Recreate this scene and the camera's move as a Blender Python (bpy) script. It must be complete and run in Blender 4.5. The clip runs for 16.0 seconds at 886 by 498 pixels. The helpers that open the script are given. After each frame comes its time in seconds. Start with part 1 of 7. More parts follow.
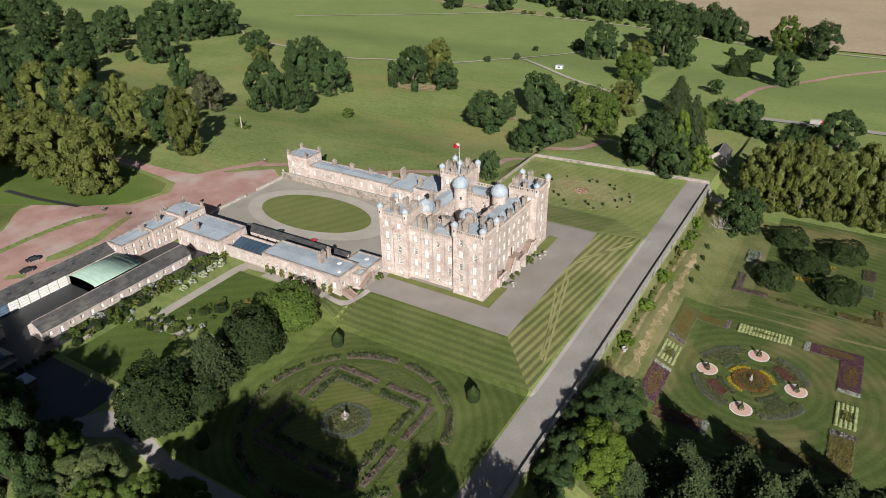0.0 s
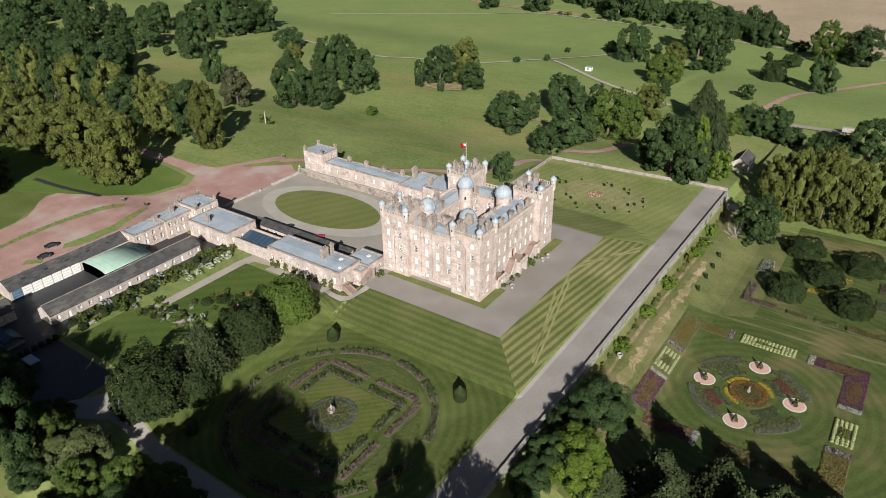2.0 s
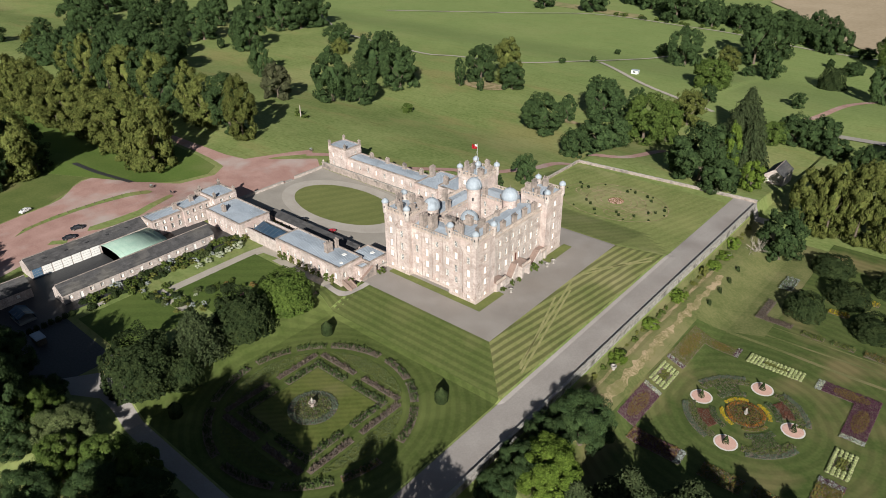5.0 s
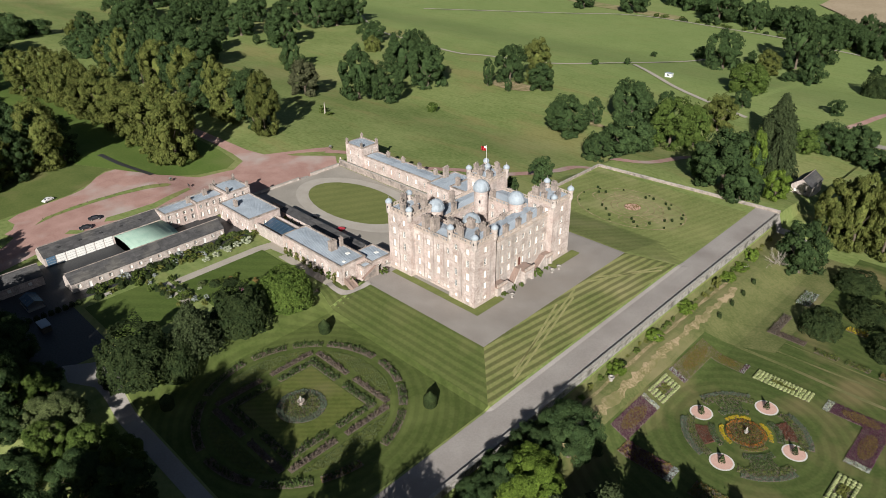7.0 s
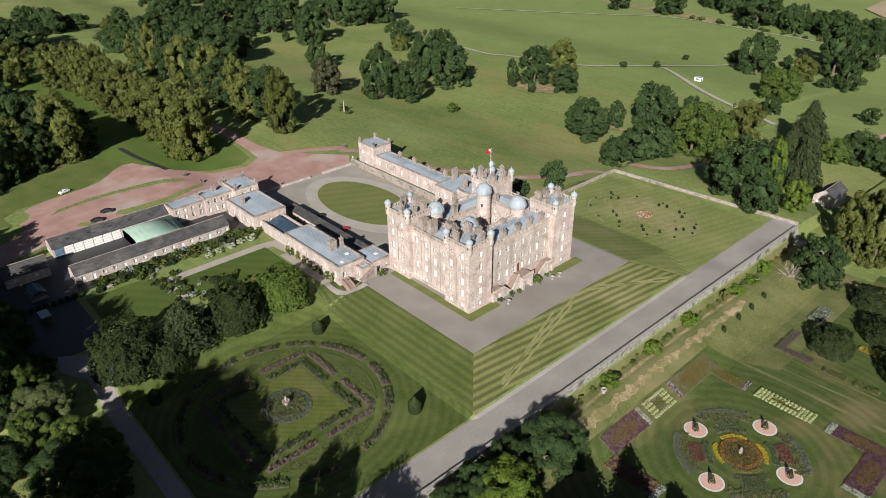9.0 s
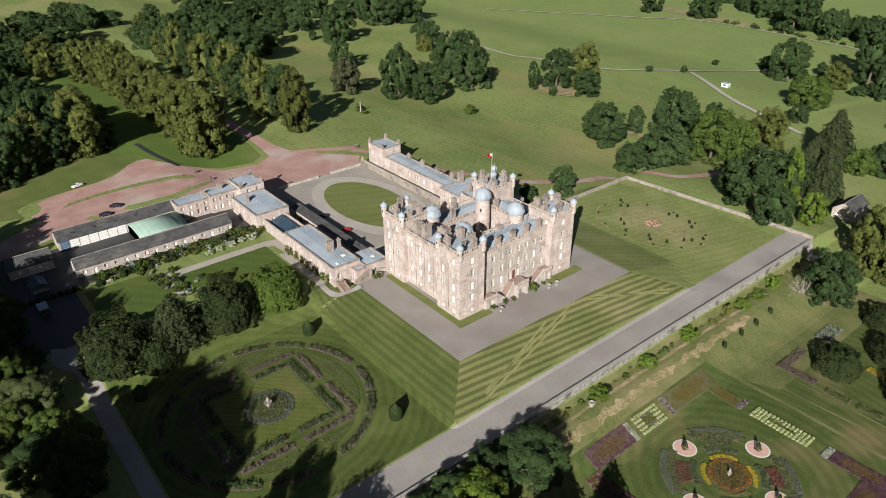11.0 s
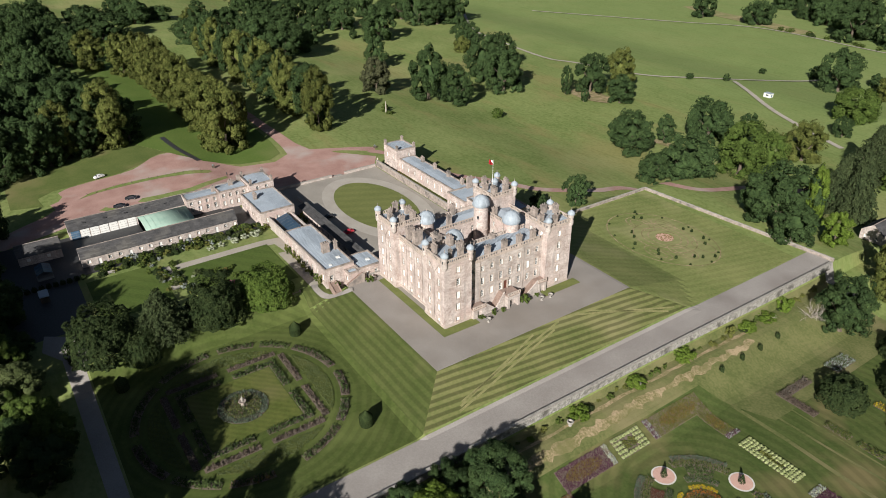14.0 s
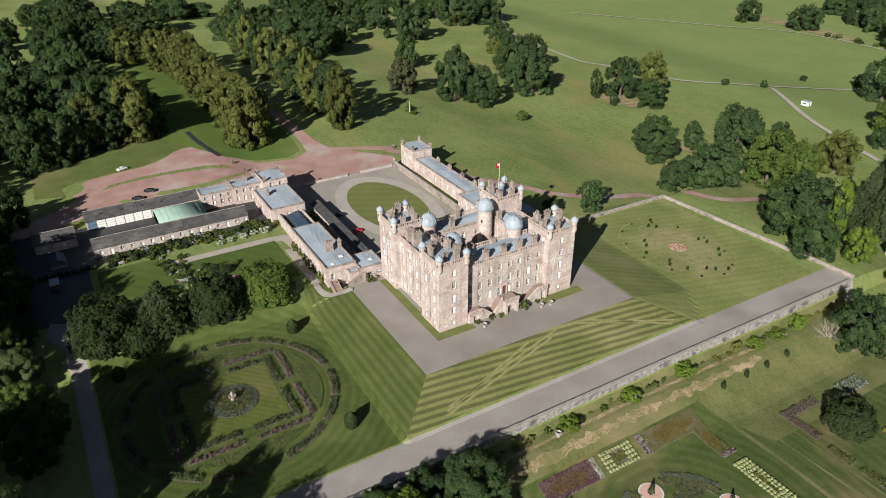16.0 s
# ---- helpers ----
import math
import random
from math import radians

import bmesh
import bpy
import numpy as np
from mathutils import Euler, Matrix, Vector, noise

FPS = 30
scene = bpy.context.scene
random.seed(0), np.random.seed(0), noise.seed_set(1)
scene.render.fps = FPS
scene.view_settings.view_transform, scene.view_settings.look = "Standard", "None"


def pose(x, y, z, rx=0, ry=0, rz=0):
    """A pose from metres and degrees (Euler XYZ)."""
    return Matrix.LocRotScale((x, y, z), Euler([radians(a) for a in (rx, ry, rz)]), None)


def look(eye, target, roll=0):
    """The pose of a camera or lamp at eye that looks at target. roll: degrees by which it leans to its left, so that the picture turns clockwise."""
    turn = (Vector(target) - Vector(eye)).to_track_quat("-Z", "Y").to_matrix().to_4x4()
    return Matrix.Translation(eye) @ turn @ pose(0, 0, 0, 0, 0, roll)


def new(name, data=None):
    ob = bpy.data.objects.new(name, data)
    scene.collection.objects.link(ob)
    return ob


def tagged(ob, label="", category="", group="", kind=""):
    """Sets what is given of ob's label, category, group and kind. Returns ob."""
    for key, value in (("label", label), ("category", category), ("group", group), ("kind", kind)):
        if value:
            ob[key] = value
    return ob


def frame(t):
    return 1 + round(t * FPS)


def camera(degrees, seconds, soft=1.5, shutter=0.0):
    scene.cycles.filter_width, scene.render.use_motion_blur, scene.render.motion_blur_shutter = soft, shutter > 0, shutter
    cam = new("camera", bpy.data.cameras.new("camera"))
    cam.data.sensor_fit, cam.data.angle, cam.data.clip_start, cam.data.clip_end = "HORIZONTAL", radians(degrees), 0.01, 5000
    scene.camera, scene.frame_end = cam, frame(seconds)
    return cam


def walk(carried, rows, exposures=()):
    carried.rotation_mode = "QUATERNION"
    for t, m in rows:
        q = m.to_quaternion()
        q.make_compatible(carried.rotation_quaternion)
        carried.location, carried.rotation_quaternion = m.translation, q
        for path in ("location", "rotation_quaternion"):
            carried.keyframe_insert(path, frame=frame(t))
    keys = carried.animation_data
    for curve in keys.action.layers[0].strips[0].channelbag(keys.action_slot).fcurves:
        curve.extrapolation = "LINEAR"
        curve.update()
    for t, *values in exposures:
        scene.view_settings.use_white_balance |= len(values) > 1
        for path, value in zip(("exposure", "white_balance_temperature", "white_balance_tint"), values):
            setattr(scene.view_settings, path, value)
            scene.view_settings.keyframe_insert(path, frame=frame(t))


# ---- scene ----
cam = camera(65.5, 16.0, 0.9)
METRES, EYE, TILT, LEAN, TURN = 95.0, 112.0, 4.188, 0.728, 31.227
ROWS = [
    (0.0, 0.0, 0.0, 0.0, -0.13, -32.91, 0.2),
    (0.5, 0.0313, -0.002, 0.0007, 0.8, -32.9, 0.25),
    (1.0, 0.0625, -0.0033, 0.0018, 1.74, -32.92, 0.3),
    (1.5, 0.0939, -0.0038, 0.0028, 2.68, -32.93, 0.35),
    (2.0, 0.1254, -0.0033, 0.0037, 3.57, -32.94, 0.4),
    (2.5, 0.157, -0.0019, 0.0046, 4.48, -32.96, 0.45),
    (3.0, 0.1879, 0.001, 0.005, 5.38, -32.99, 0.49),
    (3.5, 0.2184, 0.0056, 0.0053, 6.27, -33.01, 0.55),
    (4.0, 0.2493, 0.0115, 0.0053, 7.23, -33.03, 0.6),
    (6.5, 0.3967, 0.0609, 0.0022, 12.01, -33.1, 0.91),
    (7.0, 0.4248, 0.0738, 0.0012, 12.96, -33.12, 0.96),
    (7.5, 0.4531, 0.0875, 0.0005, 13.85, -33.13, 1.01),
    (8.0, 0.481, 0.1016, -0.0003, 14.71, -33.14, 1.06),
    (8.5, 0.5088, 0.1164, -0.001, 15.57, -33.15, 1.1),
    (9.0, 0.5337, 0.1305, -0.0016, 16.35, -33.15, 1.14),
    (11.5, 0.6687, 0.2116, -0.0049, 20.4, -33.07, 1.3),
    (12.0, 0.6953, 0.2285, -0.0053, 21.22, -33.06, 1.34),
    (12.5, 0.7217, 0.2457, -0.0054, 22.03, -33.04, 1.37),
    (13.0, 0.7481, 0.2636, -0.0057, 22.83, -33.01, 1.4),
    (13.5, 0.7731, 0.2811, -0.0065, 23.62, -33.0, 1.41),
    (14.0, 0.7987, 0.2987, -0.0075, 24.49, -32.98, 1.45),
    (14.5, 0.825, 0.3166, -0.0085, 25.46, -32.95, 1.49),
    (15.0, 0.8508, 0.3341, -0.0093, 26.44, -32.92, 1.53),
    (15.5, 0.8768, 0.3519, -0.0104, 27.41, -32.9, 1.58),
    (16.0, 0.903, 0.3694, -0.0112, 28.37, -32.88, 1.63),
]
walk(cam, [(t, pose(0, 0, EYE, TILT, LEAN, TURN) @ pose(METRES * x, METRES * y, METRES * z, 90 + pitch, roll, yaw)) for t, x, y, z, yaw, pitch, roll in ROWS])

# ---- light: low morning sun from the south-east, clear sky ----
SUN = Vector((0.594 * 0.894, -0.804 * 0.894, 0.4475)).normalized()
world = bpy.data.worlds.new("sky")
scene.world = world
world.use_nodes = True
wt = world.node_tree
sky = wt.nodes.new("ShaderNodeTexSky")
sky.sky_type = "NISHITA"
sky.sun_disc = False
sky.sun_elevation = math.asin(SUN.z)
sky.sun_rotation = math.atan2(SUN.x, SUN.y)
sky.air_density, sky.dust_density = 1.0, 1.0
wt.links.new(sky.outputs[0], wt.nodes["Background"].inputs[0])
wt.nodes["Background"].inputs[1].default_value = 0.026
sun = new("sun", bpy.data.lights.new("sun", "SUN"))
sun.data.energy, sun.data.angle, sun.data.color = 5.0, radians(0.5), (1.0, 0.97, 0.91)
sun.matrix_world = look((0, 0, 200), Vector((0, 0, 200)) - SUN)
scene.view_settings.exposure = 0.44


# ---- materials ----
def mat(name, a, b, scale=1.0, fine=8.0, rough=0.85, bump=0.3, metal=0.0, vary=0.0, island=0.0, spec=0.3, wear=None, bdist=0.05, edge=0.14):
    """Two tones mixed by a broad and a fine noise; vary: by object, island: by loose piece; wear: a third tone in stains."""
    m = bpy.data.materials.new(name)
    m.use_nodes = True
    t = m.node_tree
    N, Lk = t.nodes, t.links
    bs = N["Principled BSDF"]
    geo = N.new("ShaderNodeNewGeometry")
    n1, n2 = N.new("ShaderNodeTexNoise"), N.new("ShaderNodeTexNoise")
    for n, s, d in ((n1, scale, 4), (n2, fine, 3)):
        n.inputs["Scale"].default_value = s
        n.inputs["Detail"].default_value = d
        Lk.new(geo.outputs["Position"], n.inputs["Vector"])
    add = N.new("ShaderNodeMath")
    add.operation = "MULTIPLY_ADD"
    add.inputs[1].default_value = 0.55
    half = N.new("ShaderNodeMath")
    half.operation = "MULTIPLY"
    half.inputs[1].default_value = 0.45
    Lk.new(n2.outputs[0], half.inputs[0])
    Lk.new(n1.outputs[0], add.inputs[0])
    Lk.new(half.outputs[0], add.inputs[2])
    r = N.new("ShaderNodeValToRGB")
    r.color_ramp.elements[0].position, r.color_ramp.elements[1].position = 0.5 - edge, 0.5 + edge
    r.color_ramp.elements[0].color, r.color_ramp.elements[1].color = (*a, 1), (*b, 1)
    Lk.new(add.outputs[0], r.inputs[0])
    col = r.outputs[0]
    if wear:
        n3 = N.new("ShaderNodeTexNoise")
        n3.inputs["Scale"].default_value = scale * 0.37
        n3.inputs["Detail"].default_value = 5
        Lk.new(geo.outputs["Position"], n3.inputs["Vector"])
        r3 = N.new("ShaderNodeValToRGB")
        r3.color_ramp.elements[0].position, r3.color_ramp.elements[1].position = 0.52, 0.68
        Lk.new(n3.outputs[0], r3.inputs[0])
        mx = N.new("ShaderNodeMix")
        mx.data_type = "RGBA"
        mx.inputs[7].default_value = (*wear, 1)
        Lk.new(r3.outputs[0], mx.inputs[0])
        Lk.new(col, mx.inputs[6])
        col = mx.outputs[2]
    for amount, src in ((vary, "o"), (island, "i")):
        if amount:
            rnd = N.new("ShaderNodeObjectInfo").outputs["Random"] if src == "o" else geo.outputs["Random Per Island"]
            mr = N.new("ShaderNodeMapRange")
            mr.inputs[3].default_value, mr.inputs[4].default_value = 1 - amount, 1 + amount
            Lk.new(rnd, mr.inputs[0])
            hs = N.new("ShaderNodeHueSaturation")
            Lk.new(mr.outputs[0], hs.inputs["Value"])
            Lk.new(col, hs.inputs["Color"])
            col = hs.outputs[0]
    Lk.new(col, bs.inputs["Base Color"])
    bs.inputs["Roughness"].default_value = rough
    bs.inputs["Metallic"].default_value = metal
    bs.inputs["Specular IOR Level"].default_value = spec
    if bump:
        bp = N.new("ShaderNodeBump")
        bp.inputs["Strength"].default_value = bump
        bp.inputs["Distance"].default_value = bdist
        Lk.new(n2.outputs[0], bp.inputs["Height"])
        Lk.new(bp.outputs[0], bs.inputs["Normal"])
    return m


def striped(name, a, b, angle, width, sharp=0.25, scale=0.05, wear=None, centre=None):
    """Mown grass: stripes of the given width along a direction in degrees, or rings round a centre."""
    m = mat(name, a, b, scale, 1.2, 0.9, 0.5, wear=wear, spec=0.15, bdist=0.1)
    t = m.node_tree
    N, Lk = t.nodes, t.links
    bs = N["Principled BSDF"]
    base = bs.inputs["Base Color"].links[0].from_socket
    geo = N.new("ShaderNodeNewGeometry")
    if centre:
        sub = N.new("ShaderNodeVectorMath")
        sub.operation = "SUBTRACT"
        sub.inputs[1].default_value = (centre[0], centre[1], 0)
        Lk.new(geo.outputs["Position"], sub.inputs[0])
        flat = N.new("ShaderNodeVectorMath")
        flat.operation = "MULTIPLY"
        flat.inputs[1].default_value = (1, 1, 0)
        Lk.new(sub.outputs[0], flat.inputs[0])
        ln = N.new("ShaderNodeVectorMath")
        ln.operation = "LENGTH"
        Lk.new(flat.outputs[0], ln.inputs[0])
        u = ln.outputs["Value"]
    else:
        dot = N.new("ShaderNodeVectorMath")
        dot.operation = "DOT_PRODUCT"
        an = radians(angle)
        dot.inputs[1].default_value = (-math.sin(an), math.cos(an), 0)
        Lk.new(geo.outputs["Position"], dot.inputs[0])
        u = dot.outputs["Value"]
    wob = N.new("ShaderNodeTexNoise")
    wob.inputs["Scale"].default_value = 0.12
    Lk.new(geo.outputs["Position"], wob.inputs["Vector"])
    ad = N.new("ShaderNodeMath")
    ad.operation = "MULTIPLY_ADD"
    ad.inputs[1].default_value = width * 0.5
    Lk.new(wob.outputs[0], ad.inputs[0])
    Lk.new(u, ad.inputs[2])
    mul = N.new("ShaderNodeMath")
    mul.operation = "MULTIPLY"
    mul.inputs[1].default_value = math.pi / width
    Lk.new(ad.outputs[0], mul.inputs[0])
    sn = N.new("ShaderNodeMath")
    sn.operation = "SINE"
    Lk.new(mul.outputs[0], sn.inputs[0])
    mr = N.new("ShaderNodeMapRange")
    mr.inputs[1].default_value, mr.inputs[2].default_value = -0.5, 0.5
    mr.inputs[3].default_value, mr.inputs[4].default_value = 1 - sharp, 1 + sharp
    Lk.new(sn.outputs[0], mr.inputs[0])
    hs = N.new("ShaderNodeHueSaturation")
    Lk.new(mr.outputs[0], hs.inputs["Value"])
    Lk.new(base, hs.inputs["Color"])
    Lk.new(hs.outputs[0], bs.inputs["Base Color"])
    return m


def meadow(name, a, b, wear, rough, far):
    """Park turf: broad tones, streaks of grazing, rough tussocks, and smoother pasture beyond a wavering line across the park."""
    m = mat(name, a, b, 0.03, 0.55, 0.92, 0.6, wear=wear, spec=0.1, bdist=0.15, edge=0.13)
    t = m.node_tree
    N, Lk = t.nodes, t.links
    bs = N["Principled BSDF"]
    col = bs.inputs["Base Color"].links[0].from_socket
    geo = N.new("ShaderNodeNewGeometry")

    def streak(size, turn, lo, hi, detail=6):
        mp = N.new("ShaderNodeMapping")
        mp.inputs["Rotation"].default_value = (0, 0, radians(turn))
        mp.inputs["Scale"].default_value = (*size, 0)
        Lk.new(geo.outputs["Position"], mp.inputs[0])
        n = N.new("ShaderNodeTexNoise")
        n.inputs["Scale"].default_value, n.inputs["Detail"].default_value = 1.0, detail
        n.inputs["Roughness"].default_value = 0.62
        Lk.new(mp.outputs[0], n.inputs["Vector"])
        r = N.new("ShaderNodeMapRange")
        r.inputs[1].default_value, r.inputs[2].default_value = lo, hi
        Lk.new(n.outputs[0], r.inputs[0])
        return r.outputs[0]

    def mix(fac, a, b, kind="MIX"):
        x = N.new("ShaderNodeMix")
        x.data_type, x.blend_type = "RGBA", kind
        Lk.new(fac, x.inputs[0])
        Lk.new(a, x.inputs[6])
        x.inputs[7].default_value = (*b, 1)
        return x.outputs[2]
    # pasture beyond a line that runs from (-560, 430) to (0, 400)
    dot = N.new("ShaderNodeVectorMath")
    dot.operation = "DOT_PRODUCT"
    dot.inputs[1].default_value = (0.05, 0.97, 0)
    Lk.new(geo.outputs["Position"], dot.inputs[0])
    wob = N.new("ShaderNodeTexNoise")
    wob.inputs["Scale"].default_value = 0.012
    Lk.new(geo.outputs["Position"], wob.inputs["Vector"])
    ma = N.new("ShaderNodeMath")
    ma.operation = "MULTIPLY_ADD"
    ma.inputs[1].default_value = 90.0
    Lk.new(wob.outputs[0], ma.inputs[0])
    Lk.new(dot.outputs["Value"], ma.inputs[2])
    edge = N.new("ShaderNodeMapRange")
    edge.inputs[1].default_value, edge.inputs[2].default_value = 415.0, 500.0
    edge.inputs[4].default_value = 0.68
    Lk.new(ma.outputs[0], edge.inputs[0])
    tuss = streak((0.022, 0.06), 12, 0.52, 0.7)
    col = mix(tuss, col, rough)
    col = mix(edge.outputs[0], col, far)
    # known rough or bleached stretches of turf: centre and half lengths
    ragged = streak((0.06, 0.1), 30, 0.3, 0.7)
    for cx, cy, rx, ry in ((-465, 324, 52, 22), (-355, 369, 46, 18), (-440, 453, 30, 16), (-304, 388, 60, 16), (-179, 321, 34, 22)):
        mp = N.new("ShaderNodeMapping")
        mp.inputs["Location"].default_value = (-cx / rx, -cy / ry, 0)
        mp.inputs["Scale"].default_value = (1 / rx, 1 / ry, 0)
        Lk.new(geo.outputs["Position"], mp.inputs[0])
        ln = N.new("ShaderNodeVectorMath")
        ln.operation = "LENGTH"
        Lk.new(mp.outputs[0], ln.inputs[0])
        sm = N.new("ShaderNodeMath")
        Lk.new(ln.outputs["Value"], sm.inputs[0])
        Lk.new(ragged, sm.inputs[1])
        mr = N.new("ShaderNodeMapRange")
        mr.inputs[1].default_value, mr.inputs[2].default_value = 1.5, 0.7
        mr.inputs[4].default_value = 0.85
        Lk.new(sm.outputs[0], mr.inputs[0])
        col = mix(mr.outputs[0], col, rough)
    col = mix(streak((0.05, 0.34), 8, 0.5, 0.72), col, (0.8, 0.82, 0.74), "MULTIPLY")
    col = mix(streak((0.5, 0.7), 20, 0.48, 0.75, 8), col, (0.72, 0.74, 0.68), "MULTIPLY")
    Lk.new(col, bs.inputs["Base Color"])
    return m


GRASS = meadow("grass", (0.155, 0.207, 0.064), (0.248, 0.288, 0.106), (0.285, 0.285, 0.122), (0.252, 0.242, 0.096), (0.205, 0.27, 0.095))
LAWN = striped("lawn", (0.066, 0.102, 0.022), (0.095, 0.13, 0.032), 40, 2.2, 0.05)
LAWN_RINGS = striped("lawn_rings", (0.063, 0.088, 0.021), (0.092, 0.115, 0.033), 0, 1.25, 0.08, scale=0.16, centre=(-88.0, 96.0), wear=(0.12, 0.145, 0.044))
LAWN_SQUARE = striped("lawn_square", (0.082, 0.104, 0.024), (0.122, 0.138, 0.036), 45, 0.8, 0.07, scale=0.2, wear=(0.14, 0.14, 0.05))
LAWN_PARTERRE = striped("lawn_parterre", (0.058, 0.086, 0.022), (0.094, 0.117, 0.036), 0, 1.5, 0.08, centre=(-6.0, 173.0), scale=0.13, wear=(0.175, 0.15, 0.068))
LAWN_OVAL = striped("lawn_oval", (0.135, 0.155, 0.05), (0.175, 0.19, 0.066), 62, 2.6, 0.05)
LAWN_MAZE = striped("lawn_maze", (0.145, 0.18, 0.056), (0.24, 0.252, 0.096), 74, 1.6, 0.05, scale=0.07, wear=(0.31, 0.29, 0.145))
LAWN_VERGE = mat("verge_grass", (0.088, 0.122, 0.034), (0.14, 0.165, 0.052), 0.09, 1.3, 0.92, 0.5, wear=(0.19, 0.178, 0.075), spec=0.1, bdist=0.12)
LAWN_PARK = mat("park_lawn", (0.085, 0.14, 0.03), (0.13, 0.18, 0.045), 0.05, 1.3, 0.9, 0.4, wear=(0.17, 0.19, 0.07), spec=0.1)
SWATH = mat("mown_swath", (0.17, 0.18, 0.068), (0.26, 0.235, 0.11), 0.5, 2.0, 0.95, 0.3)
BANK_S = striped("bank_south", (0.064, 0.085, 0.023), (0.094, 0.109, 0.035), 0, 1.05, 0.13, scale=0.1, wear=(0.13, 0.13, 0.052))
BANK_E = striped("bank_east", (0.105, 0.122, 0.04), (0.16, 0.16, 0.064), 85, 0.92, 0.3, scale=0.09, wear=(0.22, 0.2, 0.1))
BANK_DRY = mat("dry_bank", (0.17, 0.155, 0.062), (0.4, 0.305, 0.19), 0.35, 1.8, 0.95, 0.6, wear=(0.17, 0.16, 0.065), bdist=0.15, edge=0.1)
VERGE = mat("rough_verge", (0.2, 0.19, 0.08), (0.34, 0.285, 0.15), 0.09, 0.9, 0.95, 0.6, wear=(0.17, 0.19, 0.066), bdist=0.15, edge=0.12)
OLIVE = mat("rough_grass", (0.095, 0.115, 0.034), (0.165, 0.168, 0.064), 0.12, 1.4, 0.95, 0.5, wear=(0.21, 0.185, 0.09), bdist=0.12, edge=0.1)
STUBBLE = mat("stubble_field", (0.33, 0.26, 0.17), (0.42, 0.335, 0.23), 0.02, 0.3, 0.95, 0.3)
GRAVEL = mat("grey_gravel", (0.27, 0.245, 0.215), (0.36, 0.33, 0.29), 0.12, 3.0, 0.95, 0.4, wear=(0.3, 0.27, 0.235))
GRAVEL_PALE = mat("pale_gravel", (0.36, 0.325, 0.285), (0.43, 0.395, 0.35), 0.2, 3.0, 0.95, 0.4)
TERRACE = mat("terrace_gravel", (0.24, 0.215, 0.195), (0.315, 0.287, 0.262), 0.1, 3.0, 0.95, 0.4, wear=(0.24, 0.21, 0.185))
ROADM = mat("garden_road", (0.275, 0.248, 0.23), (0.355, 0.327, 0.305), 0.1, 3.0, 0.95, 0.4, wear=(0.25, 0.222, 0.205))
RED = mat("red_gravel", (0.34, 0.195, 0.165), (0.46, 0.29, 0.25), 0.16, 2.0, 0.95, 0.4, wear=(0.45, 0.36, 0.325))
PATH = mat("path_gravel", (0.36, 0.32, 0.27), (0.45, 0.41, 0.35), 0.2, 3.0, 0.95, 0.4)
def masonry(name, tones, mortar, stain, bw=0.95, bh=0.42):
    """Coursed stone blocks of three tones with paler joints, broad patches and dark runs of damp."""
    m = mat(name, tones[0], tones[1], 0.3, 2.2, 0.9, 0.3, wear=tones[2])
    t = m.node_tree
    N, Lk = t.nodes, t.links
    bs = N["Principled BSDF"]
    base = bs.inputs["Base Color"].links[0].from_socket
    geo = N.new("ShaderNodeNewGeometry")
    sep = N.new("ShaderNodeSeparateXYZ")
    Lk.new(geo.outputs["Position"], sep.inputs[0])
    add = N.new("ShaderNodeMath")
    Lk.new(sep.outputs[0], add.inputs[0])
    Lk.new(sep.outputs[1], add.inputs[1])
    com = N.new("ShaderNodeCombineXYZ")
    Lk.new(add.outputs[0], com.inputs[0])
    Lk.new(sep.outputs[2], com.inputs[1])
    br = N.new("ShaderNodeTexBrick")
    br.inputs["Scale"].default_value = 1.0
    br.inputs["Brick Width"].default_value, br.inputs["Row Height"].default_value = bw, bh
    br.inputs["Mortar Size"].default_value = 0.018
    br.inputs["Color1"].default_value, br.inputs["Color2"].default_value = (0.74, 0.71, 0.7, 1), (1.16, 1.18, 1.2, 1)
    br.inputs["Mortar"].default_value = (*mortar, 1)
    Lk.new(com.outputs[0], br.inputs["Vector"])
    mul = N.new("ShaderNodeMix")
    mul.data_type, mul.blend_type = "RGBA", "MULTIPLY"
    mul.inputs[0].default_value = 0.6
    Lk.new(base, mul.inputs[6])
    Lk.new(br.outputs["Color"], mul.inputs[7])
    st = N.new("ShaderNodeVectorMath")
    st.operation = "MULTIPLY"
    st.inputs[1].default_value = (0.55, 0.55, 0.09)
    Lk.new(geo.outputs["Position"], st.inputs[0])
    ns = N.new("ShaderNodeTexNoise")
    ns.inputs["Scale"].default_value, ns.inputs["Detail"].default_value = 1.0, 5
    Lk.new(st.outputs[0], ns.inputs["Vector"])
    rp = N.new("ShaderNodeValToRGB")
    rp.color_ramp.elements[0].position, rp.color_ramp.elements[1].position = 0.5, 0.72
    rp.color_ramp.elements[1].color = (0.75, 0.75, 0.75, 1)
    Lk.new(ns.outputs[0], rp.inputs[0])
    mx = N.new("ShaderNodeMix")
    mx.data_type = "RGBA"
    mx.inputs[7].default_value = (*stain, 1)
    Lk.new(rp.outputs[0], mx.inputs[0])
    Lk.new(mul.outputs[2], mx.inputs[6])
    Lk.new(mx.outputs[2], bs.inputs["Base Color"])
    return m


